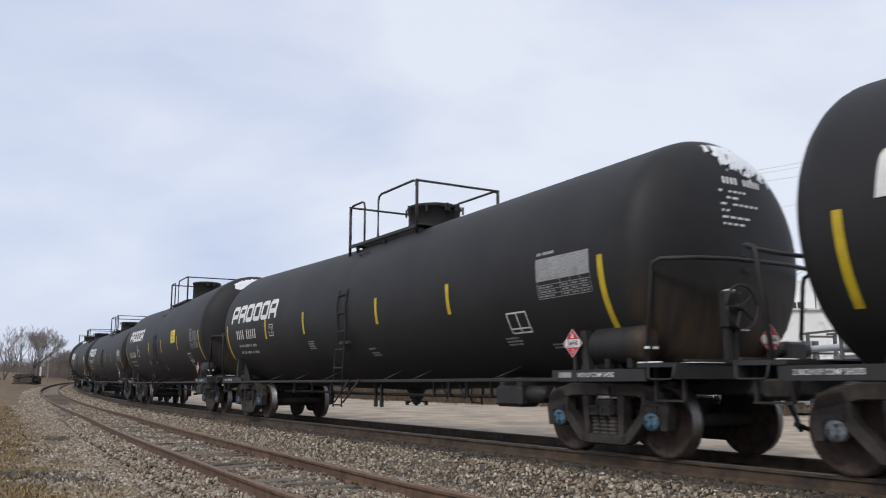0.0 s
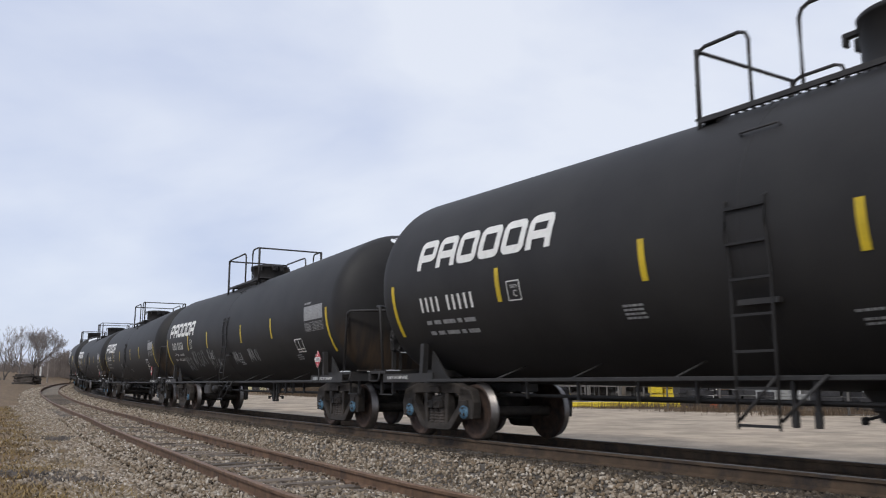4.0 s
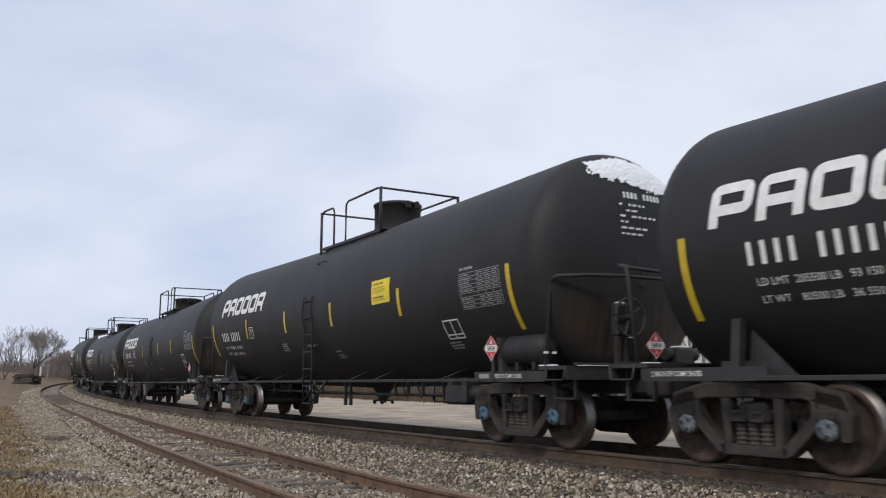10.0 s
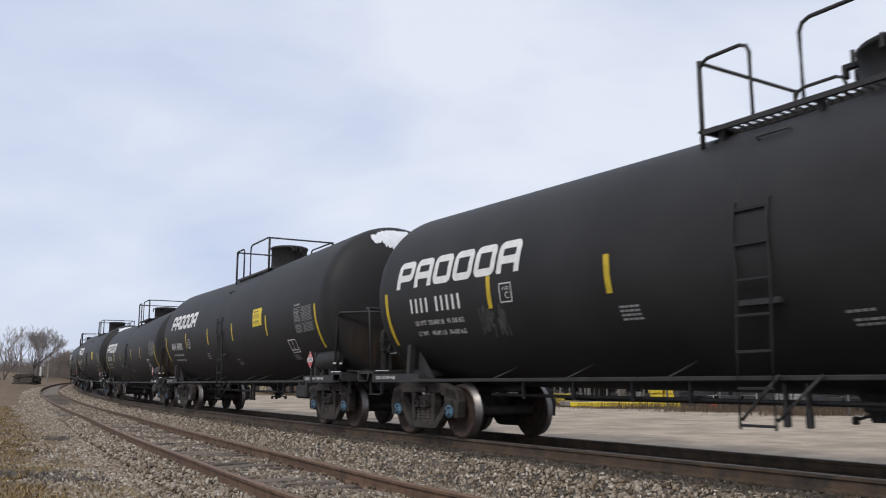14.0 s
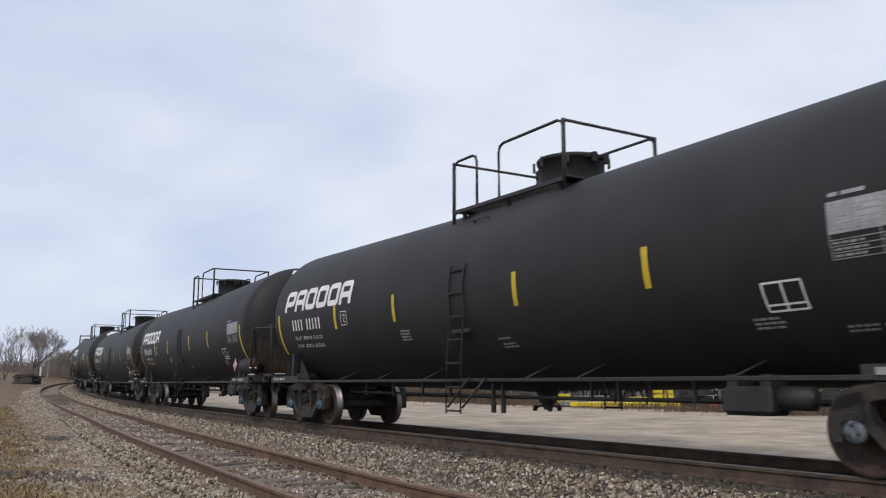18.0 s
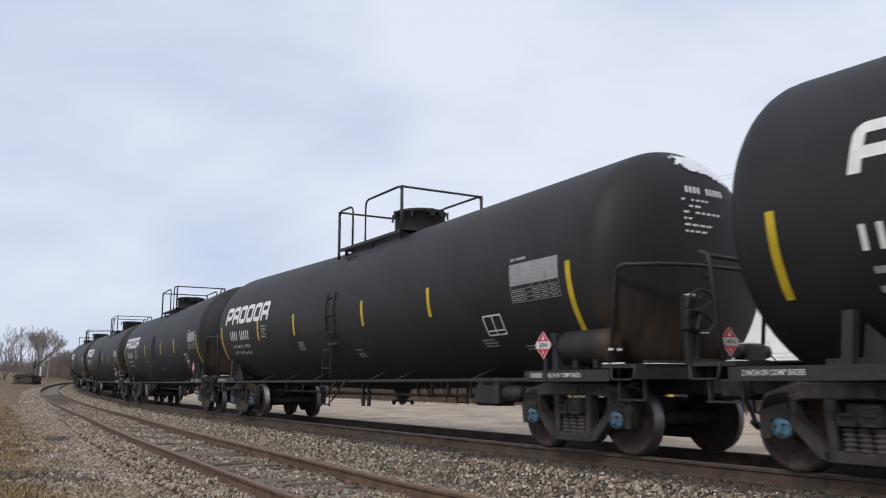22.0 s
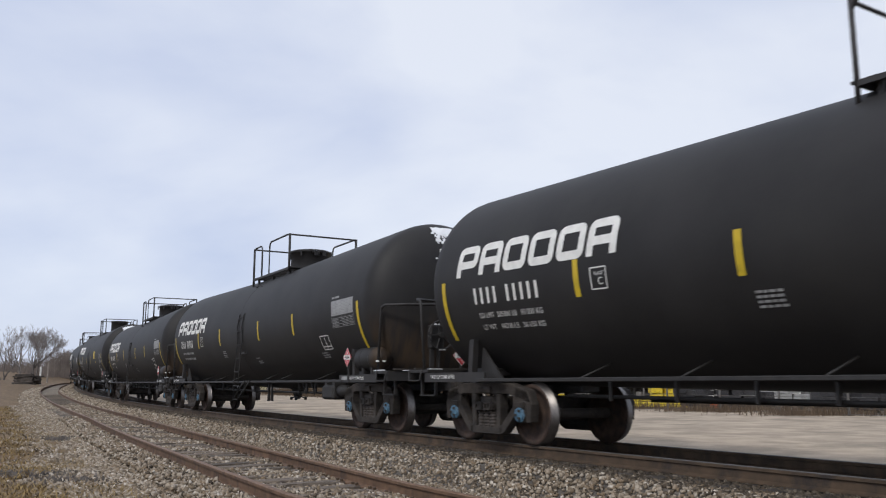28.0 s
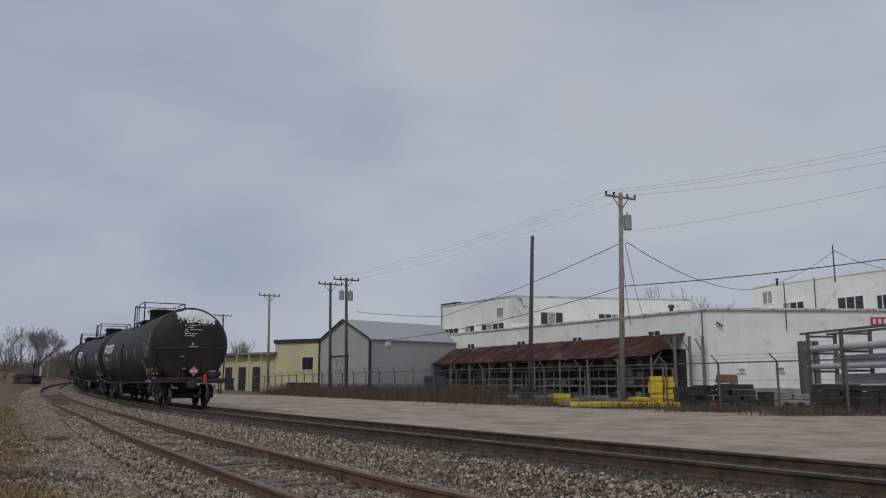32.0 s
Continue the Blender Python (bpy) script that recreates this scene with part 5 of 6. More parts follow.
# ---- the works yard behind the fence ----
def slab(name, parent, foot, z0, z1, thick, material, label=""):
    """Four or more walls with thickness round a footprint, each one a part."""
    n = len(foot)
    cx, cy = sum(q[0] for q in foot) / n, sum(q[1] for q in foot) / n
    for i in range(n):
        (ax, ay), (bx, by) = foot[i], foot[(i + 1) % n]
        d = Vector((bx - ax, by - ay, 0))
        nrm = Vector((d.y, -d.x, 0)).normalized()
        if nrm.dot(Vector((cx - ax, cy - ay, 0))) < 0:
            nrm = -nrm
        bm = bmesh.new()
        u = d.normalized()
        bot = [Vector((ax, ay, 0)), Vector((bx, by, 0)), Vector((bx, by, 0)) + nrm * thick, Vector((ax, ay, 0)) + nrm * thick]
        lo = [bm.verts.new(q + Vector((0, 0, z0))) for q in bot]
        hi = [bm.verts.new(q + Vector((0, 0, z1))) for q in bot]
        bm.faces.new(lo[::-1])
        bm.faces.new(hi)
        for k in range(4):
            bm.faces.new((lo[k], lo[(k + 1) % 4], hi[(k + 1) % 4], hi[k]))
        part(name, bm, material, parent, label)


def roof_sheet(parent, foot, z, thick, material, label="", over=0.25):
    n = len(foot)
    cx, cy = sum(q[0] for q in foot) / n, sum(q[1] for q in foot) / n
    bm = bmesh.new()
    ring = []
    for x, y in foot:
        d = Vector((x - cx, y - cy, 0)).normalized() * over
        ring.append((x + d.x, y + d.y))
    lo = [bm.verts.new((x, y, z)) for x, y in ring]
    hi = [bm.verts.new((x, y, z + thick)) for x, y in ring]
    bm.faces.new(lo[::-1])
    bm.faces.new(hi)
    for k in range(n):
        bm.faces.new((lo[k], lo[(k + 1) % n], hi[(k + 1) % n], hi[k]))
    return part("roof", bm, material, parent, label)


def wall_frame(a, b):
    """A matrix on a wall: x along it from a to b, y out of it towards the road, z up."""
    u = Vector((b[0] - a[0], b[1] - a[1], 0)).normalized()
    out = Vector((u.y, -u.x, 0))
    if out.dot(Vector((-a[0], -a[1], 0))) < 0:
        out = -out
    m = Matrix((u, out, Vector((0, 0, 1)))).transposed().to_4x4()
    m.translation = (a[0], a[1], 0)
    return m


def window(parent, m, rect, cols, boarded=(), name="window"):
    x0, x1, z0, z1 = rect
    w, h = x1 - x0, z1 - z0
    bm = bmesh.new()
    t = 0.07
    box(bm, ((x0 + x1) / 2, 0.03, z0), (w + 0.1, 0.12, t))
    box(bm, ((x0 + x1) / 2, 0.03, z1), (w + 0.1, 0.10, t))
    for k in range(cols + 1):
        box(bm, (x0 + w * k / cols, 0.03, (z0 + z1) / 2), (t, 0.09, h))
    fr = part(name, bm, M_WALL, parent, "weathered window frame")
    fr.matrix_local = m
    for k in range(cols):
        bm = bmesh.new()
        box(bm, (x0 + w * (k + 0.5) / cols, 0.015, (z0 + z1) / 2), (w / cols - t, 0.025, h - t))
        part("pane", bm, M_BOARD if k in boarded else M_GLASS, fr)
    return fr


works = thing("works_building", "long white painted works building with a rusty lean-to roof", "building")
A0, A1, F1 = (-0.26, 96.0), (19.61, 62.0), (45, 63.5)
slab("wall", works, [A0, A1, F1, (48, 84), (18, 108)], -0.4, 6.35, 0.3, M_WALL, "white painted block wall")
roof_sheet(works, [A0, A1, F1, (48, 84), (18, 108)], 6.36, 0.14, M_PEEL, "pale worn roof edge")
slab("upper_wall", works, [(-0.26, 97.2), (6.9, 85.0), (26.6, 88.9), (32, 112), (4, 118)], 6.0, 9.75, 0.3, M_WALL, "white upper storey wall")
roof_sheet(works, [(-0.26, 97.2), (6.9, 85.0), (26.6, 88.9), (32, 112), (4, 118)], 9.76, 0.12, M_PEEL, over=0.12)
slab("upper_wall", works, [(28.4, 76.0), (34.8, 62.6), (52, 68), (46, 86)], 6.1, 9.6, 0.3, M_WALL, "white upper storey wall")
roof_sheet(works, [(28.4, 76.0), (34.8, 62.6), (52, 68), (46, 86)], 9.61, 0.12, M_WALL, over=0.1)
mA, mF, mU, mV, mR = wall_frame((-0.26, 96.0), (19.61, 62.0)), wall_frame((19.61, 61.9), (45, 63.5)), wall_frame((-0.26, 97.2), (6.9, 85.0)), wall_frame((6.9, 85.0), (26.6, 88.9)), wall_frame((28.4, 76.0), (34.8, 62.6))
for rect, cols, brd in (((0.90, 4.01, 6.49, 7.13), 3, ()), ((5.44, 7.30, 6.29, 7.22), 2, (0,)), ((8.76, 13.01, 6.18, 7.19), 4, (1,)), ((11.67, 12.91, 7.74, 8.74), 1, (0,))):
    window(works, mU, rect, cols, brd)
for rect, cols, brd in (((3.16, 5.58, 6.81, 8.21), 3, (1,)), ((9.46, 11.64, 7.19, 8.13), 3, (2,)), ((15.11, 17.03, 7.38, 8.16), 2, ())):
    window(works, mV, rect, cols, brd)
for rect, cols, brd in (((1.14, 2.23, 8.00, 9.12), 2, (0, 1)), ((3.36, 5.63, 7.12, 7.90), 3, (0,)), ((8.97, 11.39, 6.63, 7.86), 3, ()), ((12.53, 14.04, 6.39, 7.74), 3, ())):
    window(works, mR, rect, cols, brd)
for rect in ((5.86, 7.24, 4.69, 5.18), (15.15, 16.48, 4.63, 5.07), (23.74, 25.08, 4.60, 5.05), (33.27, 34.64, 4.68, 5.09)):
    window(works, mA, rect, 2, (), "vent_window")
for rect in ((5.01, 5.61, 1.81, 2.14), (2.12, 2.64, 1.77, 2.06)):
    window(works, mF, rect, 1, (0,), "wall_vent")
# peeling patch, downpipes and roof vents
bm = bmesh.new()
x0, x1, z0, z1 = (-0.14, 2.43, 7.06, 9.61)
box(bm, ((x0 + x1) / 2, 0.01, (z0 + z1) / 2), (x1 - x0, 0.02, z1 - z0))
part("peeling_patch", bm, M_PEEL, works, "patch of peeling paint").matrix_local = mV
for m, rect in ((mA, (38.91, 39.08, 0.49, 6.25)), (mR, (6.78, 6.94, 6.89, 9.75)), (mF, (5.91, 6.04, 4.85, 8.46)), (mU, (0.25, 0.51, 2.83, 9.67))):
    bm = bmesh.new()
    cyl(bm, ((rect[0] + rect[1]) / 2, 0.1, max(rect[2], -0.3)), ((rect[0] + rect[1]) / 2, 0.1, rect[3]), 0.04, 8)
    part("downpipe", bm, M_DARKTRIM, works, "dark downpipe").matrix_local = m
for c, k in (((19.20, 70.00, 7.24), 1.0), ((29.05, 72.00, 9.83), 0.55)):
    bm = bmesh.new()
    cyl(bm, (c[0], c[1], c[2] - 0.9 * k), (c[0], c[1], c[2]), 0.16 * k, 10)
    cyl(bm, (c[0], c[1], c[2]), (c[0], c[1], c[2] + 0.25 * k), 0.3 * k, 10, 0.2 * k)
    part("roof_vent", bm, M_DARKTRIM, works, "dark roof vent")
bm = bmesh.new()
c = (31.26, 66.00, 9.54)
cyl(bm, (c[0], c[1], c[2] - 0.6), (c[0], c[1], c[2] + 2.4), 0.05, 6)
part("roof_mast", bm, M_DARKTRIM, works, "thin roof mast")
bm = bmesh.new()
rect = (-0.00, 4.34, 9.36, 9.75)
box(bm, (1.6, -0.5, 9.95), (3.4, 0.8, 0.35))
part("roof_box", bm, M_DARKTRIM, works, "dark roof box").matrix_local = mU
bm = bmesh.new()
x0, x1, z0, z1 = (12.53, 15.03, 5.26, 5.86)
box(bm, ((x0 + x1) / 2, 0.05, (z0 + z1) / 2), (x1 - x0, 0.06, z1 - z0))
sgn = part("wall_sign", bm, M_RED, works, "red wall sign with pale marks")
sgn.matrix_local = mF
for k in range(5):
    bm = bmesh.new()
    box(bm, (x0 + 0.25 + 0.42 * k, 0.09, (z0 + z1) / 2), (0.22, 0.02, (z1 - z0) * 0.6))
    part("sign_mark", bm, M_WHITE, sgn)
for c in ((16.14, 71.00, 5.65), (17.10, 70.00, 5.67), (20.31, 62.00, 5.38)):
    bm = bmesh.new()
    for k in range(3):
        box(bm, (c[0] + 0.16 * k, c[1] - 0.2, c[2] - 0.10 * k), (0.10, 0.2, 0.18), bevel=0.03)
    part("wall_lamp", bm, M_DARKTRIM, works, "dark electrical fittings on the wall")
# lean-to roof of rusty sheets
L0, L1, top, low, out = 0.6, 37.2, 4.72, 2.92, 3.6
for k in range(40):
    xa, xb = L0 + (L1 - L0) * k / 40, L0 + (L1 - L0) * (k + 1) / 40
    bm = bmesh.new()
    dz = 0.03 * (k % 2)
    for t in range(3):
        xc, xd = xa + (xb - xa) * t / 3, xa + (xb - xa) * (t + 1) / 3
        xm = (xc + xd) / 2
        q = [bm.verts.new(p) for p in ((xc, 0.02, top + dz), (xm, 0.02, top + dz + 0.05), (xd, 0.02, top + dz), (xd, out, low + dz), (xm, out, low + dz + 0.05), (xc, out, low + dz))]
        bm.faces.new((q[0], q[1], q[4], q[5]))
        bm.faces.new((q[1], q[2], q[3], q[4]))
    bmesh.ops.solidify(bm, geom=bm.faces[:], thickness=0.02)
    part("roof_sheet", bm, M_RROOF, works).matrix_local = mA
for k in range(11):
    x = L0 + 0.2 + (L1 - L0 - 0.4) * k / 10
    bm = bmesh.new()
    box(bm, (x, out - 0.15, 1.25), (0.12, 0.12, 3.3))
    tube(bm, [(x, out - 0.15, 2.1), (x, out - 1.2, 3.3)], 0.05)
    part("lean_to_post", bm, M_RACK, works).matrix_local = mA


# dark brown backing added behind the racks to paint in the lean-to's shade
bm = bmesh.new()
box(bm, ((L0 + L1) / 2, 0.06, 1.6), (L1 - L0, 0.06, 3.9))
part("board_wall", bm, M_SHADEWOOD, works, "dark backing under the lean-to, coloured for its shade").matrix_local = mA


def shelf_rack(m, x0, x1, y, levels, n, label):
    rk = thing("storage_rack", label, "rack", "racks along the works wall", m)
    for k in range(n + 1):
        x = x0 + (x1 - x0) * k / n
        for dy in (0, -1.0):
            bm = bmesh.new()
            box(bm, (x, y + dy, levels[-1] / 2 - 0.1), (0.1, 0.1, levels[-1] + 0.3))
            part("upright", bm, M_RACK, rk)
    for z in levels:
        for dy in (0, -1.0):
            bm = bmesh.new()
            box(bm, ((x0 + x1) / 2, y + dy, z), (x1 - x0, 0.06, 0.12))
            part("beam", bm, M_RACK, rk)
        bm = bmesh.new()
        box(bm, ((x0 + x1) / 2, y - 0.5, z - 0.05), (x1 - x0, 1.0, 0.04))
        part("shelf", bm, M_RACK, rk)
    return rk


def crate(m, size, material, label, category="crate", group="goods in the yard"):
    c = thing("crate", label, category, group, m)
    bm = bmesh.new()
    box(bm, (0, 0, size[2] / 2 + 0.1), (size[0], size[1], size[2] - 0.05), bevel=0.02)
    part("body", bm, material, c)
    for k in (-0.35, 0, 0.35):
        bm = bmesh.new()
        box(bm, (size[0] * k, 0, 0.05), (0.1, size[1], 0.1))
        part("skid", bm, M_RACK, c)
    return c


def stack(m, size, material, label, seed):
    """Goods piled on a skid: uneven layers of two or three pieces each."""
    r = random.Random(seed)
    c = thing("goods_stack", label, "stack", "goods in the yard", m)
    for k in (-0.35, 0, 0.35):
        bm = bmesh.new()
        box(bm, (size[0] * k, 0, 0.05), (0.1, size[1], 0.1))
        part("skid", bm, M_RACK, c)
    n = max(2, int(size[2] / 0.27))
    h = (size[2] - 0.1) / n
    for i in range(n):
        parts = 1 if size[0] < 0.8 else r.choice((1, 2, 2, 3))
        x = -size[0] / 2
        for j in range(parts):
            w = size[0] / parts
            if i == n - 1 and parts > 1 and r.random() < 0.45:
                x += w
                continue
            bm = bmesh.new()
            hh = h * r.uniform(0.86, 0.98)
            box(bm, (0, 0, 0), (w * r.uniform(0.86, 0.97), size[1] * r.uniform(0.8, 1.0), hh), bevel=0.012)
            p = part("piece", bm, material, c)
            p.matrix_local = pose(x + w / 2 + r.uniform(-0.04, 0.04), r.uniform(-0.06, 0.06), 0.1 + h * i + hh / 2, 0, 0, r.uniform(-5, 5))
            x += w
    return c


g = random.Random(11)
for i in range(4):
    xa = 1.5 + 9.0 * i
    shelf_rack(mA, xa, xa + 8.4, 2.2, (0.75, 1.35, 2.1), 4, "faded steel storage rack under the rusty lean-to")
    for k in range(20):
        lvl = g.choice((0.0, 0.82, 1.42, 2.17))
        h = g.uniform(0.3, 0.6)
        crate(mA @ pose(xa + 0.6 + g.uniform(0, 7.2), 1.7, lvl - 0.02 if lvl else -0.2), (g.uniform(0.5, 1.1), 0.8, h), g.choice((M_DARKSTUFF, M_SHADEWOOD, M_DARKSTUFF, M_WOODBR, M_RACK, M_DARKSTUFF)), "box of dusty goods on a storage rack")
# open frame at the end of the lean-to
for k, x in enumerate((37.6, 38.7, 39.6)):
    t = thing("timber_frame", "weathered timber frame against the works wall", "frame", "", mA @ pose(x, 1.6 - 0.4 * k, 0))
    bm = bmesh.new()
    box(bm, (0, 0, 2.1), (0.16, 0.16, 4.6))
    part("post", bm, M_RACK, t)
    bm = bmesh.new()
    tube(bm, [(0, 0, 3.2), (-0.7, 0, 4.2)], 0.06)
    part("brace", bm, M_RACK, t)

# ---- grey shed, cream building ----
shed = thing("grey_shed", "grey sheet-metal shed with a pitched roof", "shed")
s0, s1 = Vector((-13.4, 91.5, 0)), Vector((-7.4, 85.0, 0))
su = (s1 - s0).normalized()
sv = Vector((-su.y, su.x, 0))
sv = sv if sv.y > 0 else -sv
W, D, EZ, PZ = (s1 - s0).length, 14.0, 5.45, 7.55
ms = Matrix((su, sv, Vector((0, 0, 1)))).transposed().to_4x4()
ms.translation = s0
bm = bmesh.new()
prism(bm, [(0, -0.5), (W, -0.5), (W, EZ), (W / 2, PZ), (0, EZ)], 0, 0.15)
part("gable_wall", bm, M_GREYMETAL, shed, "grey ribbed metal gable").matrix_local = ms
bm = bmesh.new()
box(bm, (W - 0.07, D / 2 + 0.08, EZ / 2 - 0.25), (0.14, D - 0.16, EZ + 0.5))
part("side_wall", bm, M_GREYMETAL, shed, "grey ribbed metal wall").matrix_local = ms
bm = bmesh.new()
box(bm, (0.07, D / 2 + 0.08, EZ / 2 - 0.25), (0.14, D - 0.16, EZ + 0.5))
part("side_wall", bm, M_GREYMETAL, shed).matrix_local = ms
for a, b in (((-0.2, EZ - 0.1), (W / 2, PZ + 0.02)), ((W + 0.2, EZ - 0.1), (W / 2, PZ + 0.02))):
    bm = bmesh.new()
    prism(bm, [a, b, (b[0], b[1] + 0.1), (a[0], a[1] + 0.1)], -0.25, D + 0.1)
    part("roof", bm, M_GREYROOF, shed, "pale grey sheet roof").matrix_local = ms
bm = bmesh.new()
tube(bm, [(-0.2, -0.28, EZ), (W / 2, -0.28, PZ + 0.1), (W + 0.2, -0.28, EZ)], 0.09)
box(bm, (W + 0.03, -0.03, EZ / 2), (0.2, 0.2, EZ))
box(bm, (-0.03, -0.03, EZ / 2), (0.2, 0.2, EZ))
part("dark_trim", bm, M_DARKTRIM, shed, "dark corner trim").matrix_local = ms
bm = bmesh.new()
box(bm, (W * 0.42, -0.03, 1.6), (W * 0.34, 0.06, 4.2))
dr = part("door", bm, M_BOARD, shed, "pale sliding door")
dr.matrix_local = ms
bm = bmesh.new()
box(bm, (W * 0.25, -0.05, 1.7), (0.12, 0.08, 4.4))
box(bm, (W * 0.42, -0.05, 3.8), (W * 0.36, 0.08, 0.16))
part("door_frame", bm, M_DARKTRIM, dr)
bm = bmesh.new()
lathe(bm, [(0, 0.02), (0.0, 0.42), (0.05, 0.42), (0.09, 0.02)], "x", 20, (W, 2.3, 5.0))
part("dish", bm, M_WHITE, shed, "round white dish on the wall").matrix_local = ms

cream = thing("cream_building", "cream painted low building with a dark flat roof edge", "building")
yf = [(-21.4, 107.0), (-14.9, 103.0), (-6, 118), (-14, 124)]
slab("wall", cream, yf, -0.4, 6.0, 0.25, M_CREAM, "cream siding wall")
roof_sheet(cream, yf, 6.01, 0.45, M_DARKTRIM, "dark roof edge")
mY = wall_frame((-21.4, 107.0), (-14.9, 103.0))
window(cream, mY, (4.56, 6.40, 2.63, 4.23), 1)
pf = [(-30.0, 113.0), (-21.5, 107.4), (-15, 119), (-23, 125)]
slab("porch_wall", cream, pf, -0.4, 4.6, 0.25, M_CREAM, "cream porch wall")
roof_sheet(cream, pf, 4.62, 0.3, M_RACK, "faded porch roof", over=1.2)
mP = wall_frame(pf[0], pf[1])
for k in range(5):
    bm = bmesh.new()
    box(bm, (0.6 + 2.2 * k, 1.6, 2.1), (0.11, 0.11, 5.0))
    part("porch_post", bm, M_CREAM, cream).matrix_local = mP
for k in range(3):
    bm = bmesh.new()
    box(bm, (1.8 + 2.6 * k, 0.04, 1.5), (1.3, 0.08, 3.2))
    part("door", bm, M_DARKTRIM, cream, "dark doorway").matrix_local = mP


# ---- poles and cables ----
def pole(base, top, material, arms=(), r=0.15, extra=False, label="weathered wooden utility pole with a crossarm"):
    b, t = Vector(base), Vector(top)
    p = thing("utility_pole", label, "utility pole", "poles along the yard", Matrix.Translation(b))
    bm = bmesh.new()
    cyl(bm, (0, 0, -0.3), t - b, r, 12, r * 0.7)
    part("pole", bm, material, p, smooth=True)
    side = Vector((0.86, 0.5, 0))
    for dz, half in arms:
        c = t - b - Vector((0, 0, dz))
        bm = bmesh.new()
        rot = Matrix((side, Vector((-0.5, 0.86, 0)), Vector((0, 0, 1)))).transposed()
        box(bm, c, (2 * half, 0.1, 0.12), rot)
        arm = part("crossarm", bm, material, p)
        for q in (-0.95, -0.45, 0.45, 0.95):
            bm = bmesh.new()
            o = c + side * half * q
            cyl(bm, o, o + Vector((0, 0, 0.24)), 0.045, 8, 0.07)
            part("insulator", bm, M_DARKTRIM, arm)
        for q in (1, -1):
            bm = bmesh.new()
            tube(bm, [c + side * half * 0.55 * q, c - Vector((0, 0, 0.75))], 0.025)
            part("brace", bm, M_DARKTRIM, arm)
    if extra:
        for q in (1, -1) if extra == 2 else (1,):
            bm = bmesh.new()
            c = t - b + side * 0.45 * q - Vector((0, 0, 1.7))
            cyl(bm, c - Vector((0, 0, 0.42)), c + Vector((0, 0, 0.42)), 0.24, 16)
            cyl(bm, c + Vector((0, 0, 0.42)), c + Vector((0, 0, 0.6)), 0.05, 8)
            part("transformer", bm, M_TIN, p, "grey transformer can", smooth=False)
    return p


T1, T2, T3, T4, T5, T6 = (10.25, 47.00, 11.80), (5.66, 52.00, 10.17), (-9.11, 78.00, 10.80), (-11.00, 81.00, 10.73), (-20.90, 100.00, 11.66), (-36.93, 140.00, 12.44)
pole((9.96, 47.00, 0.60)[:2] + (-0.25,), T1, M_POLE, ((0.25, 1.15),), 0.17, 1)
pole((5.32, 52.00, 0.57)[:2] + (-0.25,), T2, M_DPOLE, (), 0.15, label="bare dark wooden pole")
pole((-8.92, 78.00, 0.40)[:2] + (-0.3,), T3, M_DPOLE, ((0.2, 1.3),), 0.17, 2)
pole((-10.83, 81.00, 0.38)[:2] + (-0.3,), T4, M_DPOLE, ((0.2, 1.25),), 0.16, label="dark wooden utility pole with a crossarm")
pole((-20.73, 100.00, 0.25)[:2] + (-0.3,), T5, M_POLE, ((0.25, 1.3),), 0.17)
pole((-36.60, 140.00, -0.01)[:2] + (-0.3,), T6, M_DPOLE, ((0.2, 1.5),), 0.17, label="distant dark utility pole with a crossarm")


def cable(a, b, sag, r, material, label):
    a, b = Vector(a), Vector(b)
    bm = bmesh.new()
    tube(bm, [a.lerp(b, k / 14) - Vector((0, 0, sag * 4 * (k / 14) * (1 - k / 14))) for k in range(15)], r, 5)
    return tagged(part("overhead_cable", bm, material), label, "cable", "overhead cables")


V = Vector
for q, far in ((-1.05, (18.70, 34.00, 11.03)), (-0.4, (18.68, 34.00, 10.86)), (1.0, (18.65, 34.00, 10.49))):
    cable(V(T1) + V((0.86, 0.5, 0)) * q, V(far) + (V(far) - V(T1)) * 0.4, 0.35, 0.009, M_PALE_WIRE, "thin pale overhead line sloping down to the pole")
    cable(V(T1) + V((0.86, 0.5, 0)) * q, V(T3) + V((0.86, 0.5, 0)) * q * 1.2, 0.5, 0.009, M_PALE_WIRE, "thin pale overhead line between the poles")
cable((10.23, 47.00, 9.47), V((18.52, 34.00, 8.88)) + V((5, -4, 0.9)), 0.3, 0.009, M_PALE_WIRE, "thin pale overhead line above the works")
cable((10.21, 47.00, 8.88), (-0.22, 80.00, 7.28), 0.25, 0.022, M_WIRE, "black service cable from the pole")
cable((-0.22, 80.00, 7.28), (-8.15, 78.00, 7.60), 0.1, 0.022, M_WIRE, "black service cable to the shed")
cable((10.12, 47.00, 6.35), (-7.23, 80.00, 4.96), 0.6, 0.022, M_WIRE, "black low cable from the pole")
cable((10.13, 47.00, 6.38), V((21.48, 40.00, 6.72)) + V((4, -2, 0.6)), 0.2, 0.026, M_WIRE, "black low cable along the works")
cable((10.47, 47.00, 8.95), (26.04, 70.00, 8.77), 0.75, 0.022, M_WIRE, "black drooping cable to the works roof")
cable((26.04, 70.00, 8.77), (31.40, 66.00, 11.46), 0.5, 0.02, M_WIRE, "black cable up to the roof mast")
cable((31.40, 66.00, 11.46), (34.33, 64.00, 9.72), 0.2, 0.02, M_WIRE, "black cable from the roof mast")
cable((10.20, 47.00, 8.56), (15.77, 70.00, 5.58), 0.4, 0.02, M_WIRE, "black cable down to the works wall")
cable((10.41, 47.00, 8.88), (17.02, 70.00, 6.05), 0.6, 0.018, M_WIRE, "black cable down to the works wall")

